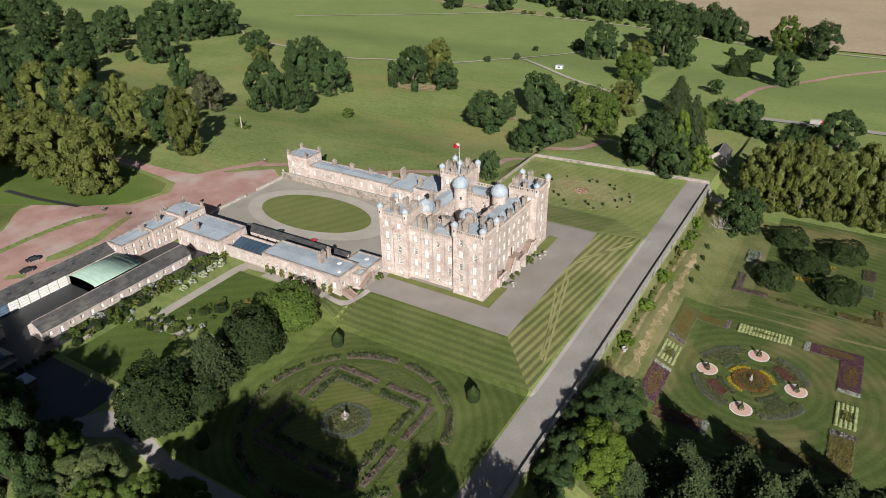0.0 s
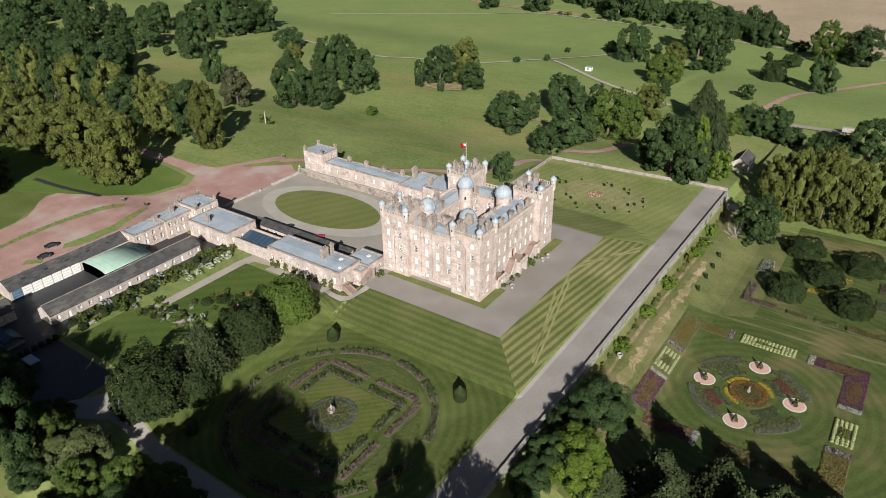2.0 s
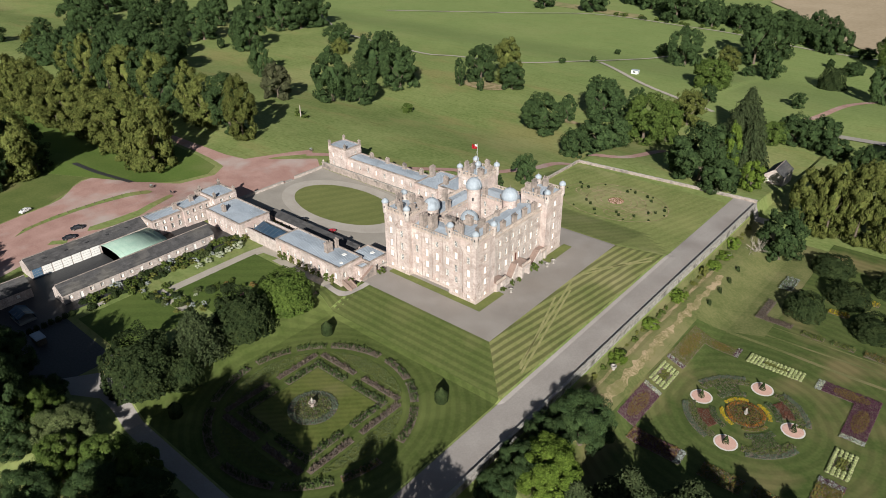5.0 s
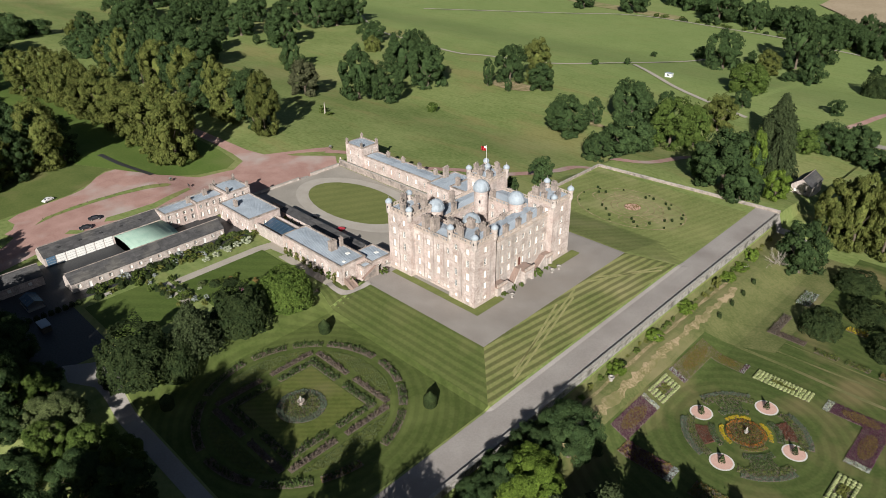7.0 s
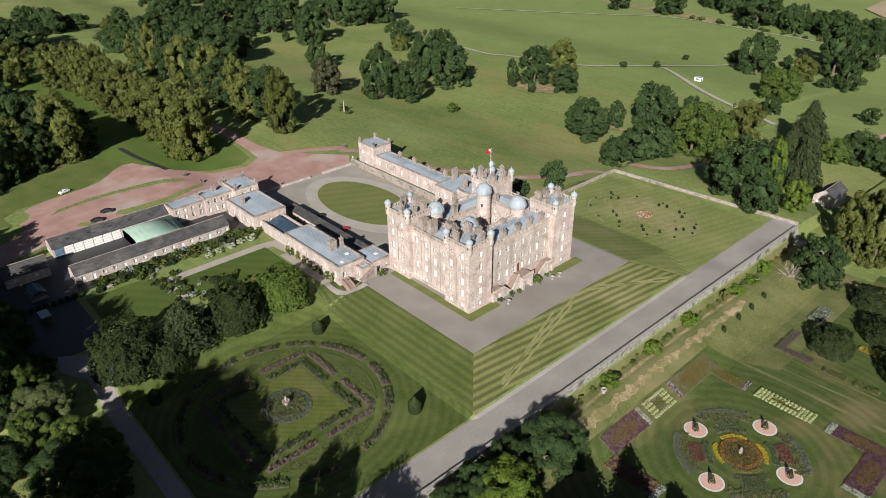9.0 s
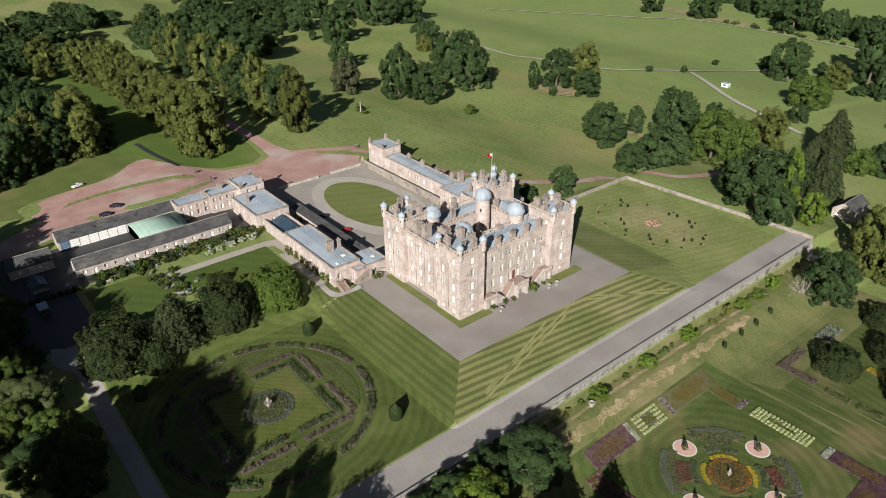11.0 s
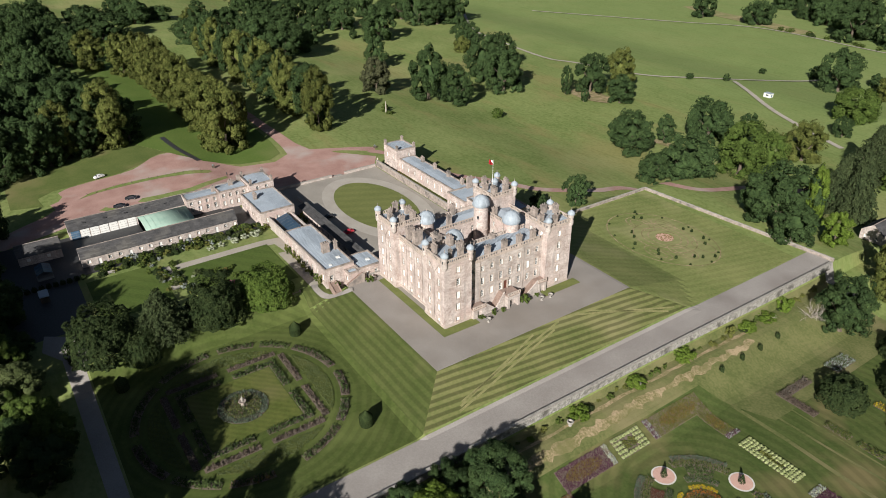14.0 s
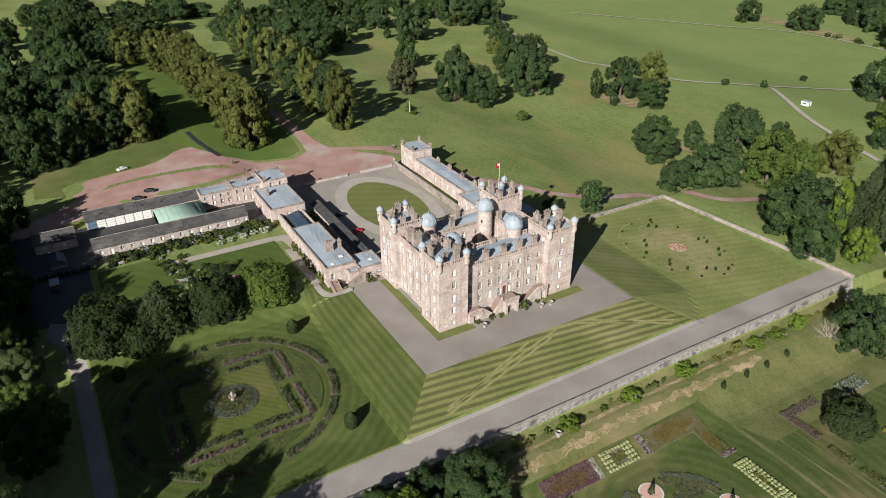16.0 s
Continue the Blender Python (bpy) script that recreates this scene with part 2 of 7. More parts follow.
STONE = masonry("pink_sandstone", ((0.36, 0.28, 0.248), (0.66, 0.575, 0.535), (0.52, 0.4, 0.36)), (1.12, 1.1, 1.08), (0.34, 0.295, 0.272), 0.8, 0.36)
STONE_G = masonry("grey_pink_sandstone", ((0.34, 0.285, 0.255), (0.62, 0.55, 0.51), (0.45, 0.395, 0.36)), (1.15, 1.1, 1.08), (0.29, 0.26, 0.238))
DRESSED = mat("dressed_stone", (0.44, 0.36, 0.305), (0.54, 0.455, 0.4), 0.8, 4.0, 0.85, 0.2, wear=(0.34, 0.3, 0.27))
CHIM = mat("weathered_stone", (0.22, 0.185, 0.162), (0.42, 0.35, 0.31), 0.9, 4.0, 0.9, 0.4, wear=(0.15, 0.134, 0.122))
RUBBLE = mat("grey_rubble", (0.2, 0.188, 0.172), (0.46, 0.435, 0.405), 0.9, 2.6, 0.95, 0.6, wear=(0.12, 0.112, 0.1), edge=0.1)
COPING = mat("coping_stone", (0.27, 0.25, 0.225), (0.4, 0.37, 0.335), 1.0, 4.0, 0.9, 0.2)
LEAD = mat("lead_roof", (0.31, 0.355, 0.41), (0.4, 0.45, 0.505), 0.25, 2.2, 0.55, 0.12, wear=(0.265, 0.3, 0.34), spec=0.3)
LEADROLL = mat("lead_roll", (0.3, 0.34, 0.39), (0.4, 0.44, 0.49), 1.0, 4.0, 0.55, 0.1, spec=0.3)
DOME = mat("dome_lead", (0.3, 0.345, 0.39), (0.4, 0.45, 0.5), 0.8, 3.0, 0.55, 0.15, wear=(0.22, 0.25, 0.28), spec=0.3)
SLATE = mat("slate", (0.055, 0.054, 0.056), (0.09, 0.087, 0.088), 0.4, 2.0, 0.7, 0.2, island=0.22, wear=(0.115, 0.108, 0.1))
GREENROOF = mat("green_sheet", (0.27, 0.4, 0.33), (0.35, 0.47, 0.395), 0.3, 2.0, 0.8, 0.05, spec=0.15)
WHITE = mat("white_paint", (0.76, 0.75, 0.72), (0.84, 0.83, 0.8), 2.0, 9.0, 0.5, 0.0)
DARKGREY = mat("near_black", (0.03, 0.03, 0.032), (0.06, 0.06, 0.062), 2.0, 9.0, 0.5, 0.0)
DOORM = mat("brown_door", (0.1, 0.035, 0.025), (0.15, 0.055, 0.04), 2.0, 9.0, 0.5, 0.0)
GLASS = mat("window_glass", (0.03, 0.034, 0.04), (0.06, 0.065, 0.07), 1.5, 5.0, 0.12, 0.0, spec=0.6)
GLASSBLUE = mat("roof_glazing", (0.07, 0.13, 0.2), (0.12, 0.2, 0.3), 0.8, 5.0, 0.15, 0.0, spec=0.6)
BLIND = mat("white_blind", (0.72, 0.71, 0.68), (0.8, 0.79, 0.76), 1.5, 5.0, 0.6, 0.0)
BARK = mat("bark", (0.09, 0.07, 0.05), (0.16, 0.13, 0.1), 1.0, 6.0, 0.95, 0.5)
DEADWOOD = mat("dead_wood", (0.3, 0.26, 0.22), (0.42, 0.38, 0.33), 1.0, 6.0, 0.95, 0.5)
SOIL = mat("bed_soil", (0.13, 0.1, 0.078), (0.2, 0.158, 0.128), 0.8, 4.0, 0.95, 0.6)
RIMW = mat("white_stone_rim", (0.58, 0.55, 0.51), (0.68, 0.65, 0.61), 1.0, 6.0, 0.9, 0.2)
PINKG = mat("pink_chippings", (0.55, 0.34, 0.28), (0.64, 0.42, 0.35), 1.0, 6.0, 0.95, 0.3)
STEPM = mat("red_stone_steps", (0.25, 0.18, 0.15), (0.35, 0.26, 0.22), 0.8, 4.0, 0.9, 0.3)
CARW, CARB = mat("white_car_paint", (0.75, 0.75, 0.75), (0.8, 0.8, 0.8), 1, 3, 0.25, 0.0, spec=0.5), mat("black_car_paint", (0.02, 0.022, 0.028), (0.03, 0.032, 0.04), 1, 3, 0.25, 0.0, spec=0.5)
CARR = mat("red_car_paint", (0.5, 0.03, 0.05), (0.55, 0.04, 0.06), 1, 3, 0.25, 0.0, spec=0.5)
TYRE = mat("tyre_rubber", (0.02, 0.02, 0.02), (0.03, 0.03, 0.03), 5, 9, 0.9, 0.0)
FLAGR = mat("red_flag", (0.6, 0.03, 0.04), (0.66, 0.05, 0.06), 2, 6, 0.8, 0.0)


def leaf_mat(name, a, b, vary=0.16):
    return mat(name, a, b, 0.35, 1.6, 0.9, 0.0, vary=vary, island=0.32, spec=0.04)


LEAF = {
    "dark": leaf_mat("oak_leaves", (0.025, 0.045, 0.018), (0.051, 0.079, 0.028)),
    "lime": leaf_mat("lime_leaves", (0.052, 0.068, 0.018), (0.112, 0.12, 0.034), 0.22),
    "broad": leaf_mat("broad_leaves", (0.042, 0.07, 0.016), (0.084, 0.118, 0.028)),
    "bright": leaf_mat("young_leaves", (0.07, 0.112, 0.018), (0.12, 0.17, 0.03)),
    "pale": leaf_mat("willow_leaves", (0.062, 0.082, 0.03), (0.1, 0.12, 0.05)),
    "yew": leaf_mat("yew_needles", (0.018, 0.03, 0.012), (0.04, 0.055, 0.02)),
    "conifer": leaf_mat("conifer_needles", (0.026, 0.038, 0.017), (0.052, 0.066, 0.028)),
    "copper": leaf_mat("copper_leaves", (0.042, 0.048, 0.024), (0.078, 0.08, 0.042)),
    "laurel": leaf_mat("laurel_leaves", (0.04, 0.066, 0.014), (0.078, 0.112, 0.024)),
    "hedge": leaf_mat("shrub_leaves", (0.05, 0.075, 0.018), (0.09, 0.12, 0.03)),
}
PLANT = {}
for nm, a, b in (("cream", (0.22, 0.26, 0.105), (0.37, 0.395, 0.2)), ("purple", (0.06, 0.026, 0.042), (0.115, 0.05, 0.075)), ("yellow", (0.27, 0.22, 0.02), (0.4, 0.3, 0.03)),
                 ("rust", (0.12, 0.09, 0.03), (0.19, 0.13, 0.045)), ("silver", (0.2, 0.23, 0.21), (0.34, 0.36, 0.34)), ("green", (0.045, 0.07, 0.022), (0.085, 0.115, 0.036)),
                 ("mauve", (0.075, 0.07, 0.054), (0.14, 0.118, 0.1)), ("red", (0.09, 0.04, 0.028), (0.14, 0.06, 0.04)), ("greyblue", (0.068, 0.09, 0.06), (0.105, 0.128, 0.09)), ("sage", (0.072, 0.098, 0.038), (0.115, 0.135, 0.062)), ("orange", (0.24, 0.085, 0.02), (0.36, 0.14, 0.03)),
                 ("deep", (0.028, 0.045, 0.016), (0.056, 0.08, 0.026)), ("olive", (0.085, 0.095, 0.026), (0.14, 0.145, 0.04)), ("white", (0.2, 0.23, 0.13), (0.5, 0.52, 0.4)), ("pink", (0.5, 0.2, 0.25), (0.6, 0.3, 0.35)), ("heather", (0.082, 0.066, 0.05), (0.135, 0.102, 0.08))):
    PLANT[nm] = mat("planting_" + nm, a, b, 1.2, 5.0, 0.9, 0.0, island=0.17, spec=0.05)


# ---- mesh helpers ----
def ob_from(name, bm, material, parent=None, smooth=False):
    me = bpy.data.meshes.new(name)
    bm.to_mesh(me)
    bm.free()
    for m in material if isinstance(material, (list, tuple)) else [material]:
        me.materials.append(m)
    if smooth:
        me.polygons.foreach_set("use_smooth", [True] * len(me.polygons))
    ob = new(name, me)
    if parent:
        ob.parent = parent
    return ob


def part(name, bm, material, parent, label="", smooth=False):
    ob = ob_from(name, bm, material, parent, smooth)
    return tagged(ob, label)


def clone(name, ob, m, parent):
    """Another object on the same mesh."""
    c = new(name, ob.data)
    c.parent = parent
    c.matrix_basis = m
    return c


def thing(name, label, category, at=(0, 0, 0), group="", kind=""):
    e = new(name)
    e.empty_display_size = 0.5
    e.location = at
    return tagged(e, label, category, group, kind)


def box(bm, x0, x1, y0, y1, z0, z1, m=None, mi=0):
    c = [(x0, y0, z0), (x1, y0, z0), (x1, y1, z0), (x0, y1, z0), (x0, y0, z1), (x1, y0, z1), (x1, y1, z1), (x0, y1, z1)]
    v = [bm.verts.new(m @ Vector(p) if m else p) for p in c]
    for f in ((3, 2, 1, 0), (4, 5, 6, 7), (0, 1, 5, 4), (1, 2, 6, 5), (2, 3, 7, 6), (3, 0, 4, 7)):
        fc = bm.faces.new([v[i] for i in f])
        fc.material_index = mi
    return v


def boxes(*items):
    bm = bmesh.new()
    for it in items:
        box(bm, *it)
    return bm


def lathe(bm, profile, n=16, at=(0, 0, 0), squash=1.0):
    rings = []
    for r, z in profile:
        if r < 1e-4:
            rings.append([bm.verts.new((at[0], at[1], at[2] + z))])
        else:
            rings.append([bm.verts.new((at[0] + r * math.cos(2 * math.pi * i / n), at[1] + squash * r * math.sin(2 * math.pi * i / n), at[2] + z)) for i in range(n)])
    for a, b in zip(rings, rings[1:]):
        if len(a) == 1 and len(b) == 1:
            continue
        for i in range(n):
            j = (i + 1) % n
            if len(a) == 1:
                bm.faces.new((a[0], b[j], b[i]))
            elif len(b) == 1:
                bm.faces.new((a[i], a[j], b[0]))
            else:
                bm.faces.new((a[i], a[j], b[j], b[i]))
    return bm



# ---- the lie of the land ----
def clamp(v, a=0.0, b=1.0):
    return a if v < a else b if v > b else v


def ramp(v, a, b):
    v = clamp((v - a) / (b - a))
    return v * v * (3 - 2 * v)


def height(x, y):
    """Height of the ground: the castle's terrace is 0."""
    far = -3.0 - 4.0 * ramp(y, 200, 260) - 8.0 * ramp(y, 245, 320) - 1.5 * ramp(y, 320, 470) - 8.5 * ramp(y, 470, 570)
    # upper gardens in the west and the forecourt
    up = -1.0 + (far + 1.0) * ramp(y, 128, 150)
    # low lawns round the terrace
    low = -5.6 - 0.6 * ramp(y, 190, 288) - 9.5 * ramp(y, 290, 360) - 1.0 * ramp(y, 360, 470) - 8.5 * ramp(y, 460, 570)
    k = ramp(y, 225, 245)
    z = up + (low - up) * ramp(x, -122 - 8 * k, -112 - 10.5 * k)
    if x > -122:
        north = 0.6 * (y - 211.0) + 0.4 * max(0.0, x + 66.0) if y > 211.0 else 0.0
        d = max(x + 66.0, 140.0 - y, north, -117.0 - x, 0.0)
        shaped = max(low, -0.4 * d)
        if y < 140.0:
            z += (shaped - z) * ramp(x, -122, -114)
        elif x > -118:
            z = shaped
    # bank and flower garden beyond the wall
    e = x + 43.0
    if e > 0:
        g = -9.5 - 5.0 * ramp(e, 4, 20) - 2.0 * ramp(y, 190, 260)
        z = g + (min(z, -10.0) - g) * ramp(y, 296, 420)
    return z


# ---- the ground: one sheet ----
STEP = 2.0


def axis(lo, hi, ends):
    inner = [lo + STEP * i for i in range(int((hi - lo) / STEP) + 1)]
    s, d, left, right = STEP, 0.0, [], []
    while d < ends:
        s *= 1.12
        d += s
        left.append(lo - d)
        right.append(hi + d)
    return left[::-1] + inner + right


CX0, CX1, CY0, CY1 = -340.0, 40.0, 30.0, 490.0
XS, YS = axis(CX0, CX1, 2600), axis(CY0, CY1, 2600)
CORE = {}


def ground_at(x, y):
    """Height of the built sheet inside the finely cut core, of the land outside it."""
    if not (CX0 < x < CX1 and CY0 < y < CY1):
        return height(x, y)
    i, j = math.floor((x - CX0) / STEP), math.floor((y - CY0) / STEP)
    q = []
    for a, b in ((i, j), (i + 1, j), (i, j + 1), (i + 1, j + 1)):
        if (a, b) not in CORE:
            CORE[(a, b)] = height(CX0 + a * STEP, CY0 + b * STEP)
        q.append(CORE[(a, b)])
    u, v = (x - CX0) / STEP - i, (y - CY0) / STEP - j
    return q[0] * (1 - u) * (1 - v) + q[1] * u * (1 - v) + q[2] * (1 - u) * v + q[3] * u * v


def build_ground():
    nx = len(XS)
    verts = [(x, y, height(x, y)) for y in YS for x in XS]
    faces = [(j * nx + i, j * nx + i + 1, (j + 1) * nx + i + 1, (j + 1) * nx + i) for j in range(len(YS) - 1) for i in range(nx - 1)]
    me = bpy.data.meshes.new("ground")
    me.from_pydata(verts, [], faces)
    me.materials.append(GRASS)
    ob = new("ground", me)
    tagged(ob, "rolling green parkland grass with paler worn patches", "ground", kind="structure")


build_ground()


def cut(poly, axis_i, value, keep_less):
    out = []
    for k in range(len(poly)):
        p, q = poly[k - 1], poly[k]
        a, b = p[axis_i] - value, q[axis_i] - value
        if keep_less:
            a, b = -a, -b
        if (a >= 0) != (b >= 0):
            t = a / (a - b)
            out.append((p[0] + (q[0] - p[0]) * t, p[1] + (q[1] - p[1]) * t))
        if b >= 0:
            out.append(q)
    return out


def sheet(name, poly, material, lift, label="", category="", kind="structure", step=STEP):
    """A thin layer that lies on the ground within a polygon, cut along the ground's own lines."""
    bm = bmesh.new()
    ys = [p[1] for p in poly]
    j0, j1 = math.floor((min(ys) - CY0) / step), math.floor((max(ys) - CY0) / step)
    for j in range(j0, j1 + 1):
        row = cut(cut(poly, 1, CY0 + j * step, False), 1, CY0 + (j + 1) * step, True)
        if len(row) < 3:
            continue
        xs = [p[0] for p in row]
        for i in range(math.floor((min(xs) - CX0) / step), math.floor((max(xs) - CX0) / step) + 1):
            c = cut(cut(row, 0, CX0 + i * step, False), 0, CX0 + (i + 1) * step, True)
            pts = []
            for p in c:
                if not pts or abs(p[0] - pts[-1][0]) + abs(p[1] - pts[-1][1]) > 1e-4:
                    pts.append(p)
            if len(pts) > 2 and abs(pts[0][0] - pts[-1][0]) + abs(pts[0][1] - pts[-1][1]) < 1e-4:
                pts.pop()
            if len(pts) < 3:
                continue
            try:
                bm.faces.new([bm.verts.new((x, y, ground_at(x, y) + lift)) for x, y in pts])
            except ValueError:
                pass
    bmesh.ops.remove_doubles(bm, verts=bm.verts, dist=0.003)
    bm.normal_update()
    for f in bm.faces:
        if f.normal.z < 0:
            f.normal_flip()
    ob = ob_from(name, bm, material)
    return tagged(ob, label, category, kind=kind)


def ellipse(cx, cy, rx, ry, n=64, a0=0.0, a1=360.0):
    return [(cx + rx * math.cos(radians(a0 + (a1 - a0) * i / n)), cy + ry * math.sin(radians(a0 + (a1 - a0) * i / n))) for i in range(n + (a1 - a0 < 360))]


def rect(x0, x1, y0, y1):
    return [(x0, y0), (x1, y0), (x1, y1), (x0, y1)]


def ribbon(points, width):
    """Outline of a way of the given width along a smoothed line."""
    pts = [Vector(p) for p in points]
    fine = []
    for i in range(len(pts) - 1):
        p0, p1, p2, p3 = pts[max(i - 1, 0)], pts[i], pts[i + 1], pts[min(i + 2, len(pts) - 1)]
        for k in range(20):
            t = k / 20
            fine.append(0.5 * ((2 * p1) + (p2 - p0) * t + (2 * p0 - 5 * p1 + 4 * p2 - p3) * t * t + (3 * p1 - p0 - 3 * p2 + p3) * t ** 3))
    fine.append(pts[-1])
    a, b = [], []
    for i, p in enumerate(fine):
        d = (fine[min(i + 1, len(fine) - 1)] - fine[max(i - 1, 0)]).normalized()
        s = Vector((-d.y, d.x)) * width / 2
        a.append(tuple(p + s))
        b.append(tuple(p - s))
    return a + b[::-1]


def way(name, points, width, material, lift, label, category):
    """A way laid as quads across its own line, so that it may bend freely."""
    o = ribbon(points, width)
    n = len(o) // 2
    bm = bmesh.new()
    last = None
    for i in range(n):
        l, r = Vector(o[i]), Vector(o[-1 - i])
        row = [bm.verts.new((*(l.lerp(r, k / 6)), ground_at(*l.lerp(r, k / 6)) + lift)) for k in range(7)]
        if last:
            for k in range(6):
                bm.faces.new((last[k], row[k], row[k + 1], last[k + 1]))
        last = row
    for f in bm.faces:
        if f.normal.z < 0:
            f.normal_flip()
    bmesh.ops.recalc_face_normals(bm, faces=bm.faces)
    ob = ob_from(name, bm, material)
    me = ob.data
    if sum(p.normal.z for p in me.polygons) < 0:
        me.flip_normals()
    return tagged(ob, label, category, kind="structure")


# terrace round the castle with its mown banks
sheet("terrace", rect(-121, -66, 140, 211), TERRACE, 0.05, "worn grey-brown gravel terrace round the castle", "terrace")
sheet("grass_strip", [(-113.5, 149.7), (-76.9, 149.7), (-76.9, 162), (-79.9, 162), (-79.9, 152.3), (-113.5, 152.3)], LAWN_OVAL, 0.11, "narrow mown grass strip along the castle wall", "lawn")
sheet("grass_strip", rect(-79.9, -76.6, 186.5, 200.5), LAWN_OVAL, 0.11, "narrow mown grass strip below a corner tower", "lawn")
sheet("bank", [(-117, 140), (-66, 140), (-53.6, 127.6), (-117, 127.6)], BANK_S, 0.05, "striped mown grass bank falling to the lower garden", "bank")
sheet("bank", [(-66, 140), (-66, 211), (-53.6, 223.4), (-53.6, 127.6)], BANK_E, 0.05, "pale striped mown grass bank beside the garden road", "bank")
for x0, y0, x1, y1 in ((-54.6, 139, -63.5, 178), (-56.5, 141, -65.2, 181), (-55.6, 140, -64.6, 171), (-65.4, 186, -55.0, 219), (-64.6, 192, -54.6, 216)):
    way("mower_swath", [(x0 + (x1 - x0) * q / 6, y0 + (y1 - y0) * q / 6) for q in range(7)], 0.55, SWATH, 0.11, "pale straight swath left by the mower", "swath")
sheet("lawn", rect(-121.5, -53.6, 66.5, 127.6), LAWN_RINGS, 0.05, "mown lower lawn with rings left by the mower", "lawn")
sheet("lawn", [(-116.8, 211.2), (-66, 211.2), (-53.6, 223.6), (-53.6, 281), (-121, 281), (-121, 224), (-116.8, 220)], LAWN_MAZE, 0.05, "dry pale lawn with traces of an old maze", "lawn")
sheet("garden_road", rect(-53, -44.6, 40, 283), ROADM, 0.1, "straight pale gravel garden road beside the wall", "road")
sheet("garden_road", rect(-53, -30, 283, 288), ROADM, 0.1, "gravel turning at the end of the garden road", "road")
sheet("garden_path", [(-142, 59), (-134, 57.5), (-127, 61.5), (-53, 62), (-53, 65.8), (-121, 66), (-127, 68.5), (-137, 66)], ROADM, 0.09, "shaded gravel cross path below the lower lawn", "path")
sheet("lawn", [(-250.5, 137.5), (-240.5, 150), (-237.5, 163), (-243, 170.5), (-262, 173), (-300, 174), (-480, 171), (-560, 160), (-560, 100), (-420, 92), (-330, 96), (-262, 130)], LAWN_PARK, 0.1, "bright green mown park lawn beside the lime avenue", "lawn")
# forecourt
sheet("forecourt", rect(-203, -117, 148, 199), GRAVEL, 0.05, "grey gravel castle forecourt", "forecourt")
sheet("carriage_ring", ellipse(-167, 179.3, 32, 18.2), GRAVEL_PALE, 0.09, "pale gravel carriage ring worn by wheels", "drive")
sheet("lawn", ellipse(-168, 179.3, 24.8, 13.6), LAWN_OVAL, 0.14, "oval mown lawn in the forecourt", "lawn")
# red drives and the car park
sheet("drive", [(-300, 176), (-265, 175.4), (-251, 174.5), (-240, 172.8), (-234.1, 164.4), (-237.4, 149.6), (-246, 142.6), (-252.4, 137.6), (-258, 133.8), (-265, 130.2), (-268.4, 126.8), (-268.2, 122.4), (-265.4, 117.6), (-260.8, 113.2), (-256.6, 108.6), (-254.6, 103), (-253.4, 97), (-252.4, 90), (-250.8, 82), (-247.6, 77.6), (-242.4, 78.4),
                (-238.4, 76.4), (-236.4, 73.2), (-231, 74.6), (-226.4, 70.4), (-222, 62.5), (-212, 47.6), (-204.8, 54.5), (-212, 76), (-214, 100), (-214, 118), (-212, 140), (-205, 146), (-203, 150), (-203, 198), (-213.8, 205.2), (-226, 211.3), (-239.9, 184), (-251.5, 181.8), (-300, 181)],
      RED, 0.06, "broad red gravel drive and car park", "drive")
sheet("grass_island", [(-235.9, 83.3), (-238.6, 91), (-239.4, 98.4), (-239.9, 108), (-239.5, 116.2), (-237.6, 126), (-234.5, 134.2), (-236.2, 136.6), (-238.3, 135.6), (-241.4, 127), (-242.4, 117.6), (-242.8, 108), (-242.4, 99.2), (-240.2, 88.3)], GRASS, 0.13, "long narrow grass island in the car park", "verge")
sheet("grass_island", [(-219.9, 102.1), (-217.6, 106), (-216.9, 110.6), (-217.1, 120.6), (-221.6, 131.9), (-226.1, 140.0), (-228.5, 139.9), (-225.4, 132.5), (-222.1, 122.8), (-222.0, 112.6), (-222.7, 104.2)], GRASS, 0.13, "long grass island beside the stables", "verge")
sheet("grass_island", [(-220.4, 88.1), (-216.1, 92.6), (-218.4, 94.4), (-222.1, 90.6)], GRASS, 0.13, "small grass island by a parked car", "verge")
sheet("grass_island", [(-212.1, 76.1), (-216.0, 79.1), (-216.6, 81.6), (-215.7, 83.7), (-213.0, 83.4), (-209.9, 79.1)], GRASS, 0.13, "small grass island by the cottages", "verge")
sheet("verge", [(-300, 60), (-240, 60), (-237, 71), (-246, 70), (-250.6, 76), (-253.2, 90), (-255.4, 103), (-261.6, 113.6), (-266.4, 118), (-269.4, 122.6), (-269.2, 127.2), (-265.4, 131), (-252.6, 138.2), (-262, 130), (-330, 96)], LAWN_VERGE, 0.05, "green grass verge above the car park", "verge")
sheet("grass_island", [(-214, 205.2), (-229, 192), (-232, 191), (-229.5, 196), (-222, 206), (-216, 209)][::-1], GRASS, 0.13, "curved grass wedge in the drive", "verge")
way("drive", [(-300, 178.5), (-340, 177), (-400, 176), (-480, 174)], 5.0, RED, 0.3, "red gravel drive through the lime avenue", "drive")
way("drive", [(-222, 206), (-205, 217.5), (-180, 222), (-162.6, 237.2), (-147.6, 247.8), (-137.8, 269.6), (-134.6, 288.8), (-109.7, 303.4), (-106.2, 335.3), (-98, 345), (-85, 387.8), (-67.8, 439), (-61.6, 460.8), (-52.2, 510.1), (-22.6, 569.7), (13.6, 613), (62.5, 657.6)], 4.2, RED, 0.25, "red gravel drive curving through the park", "drive")
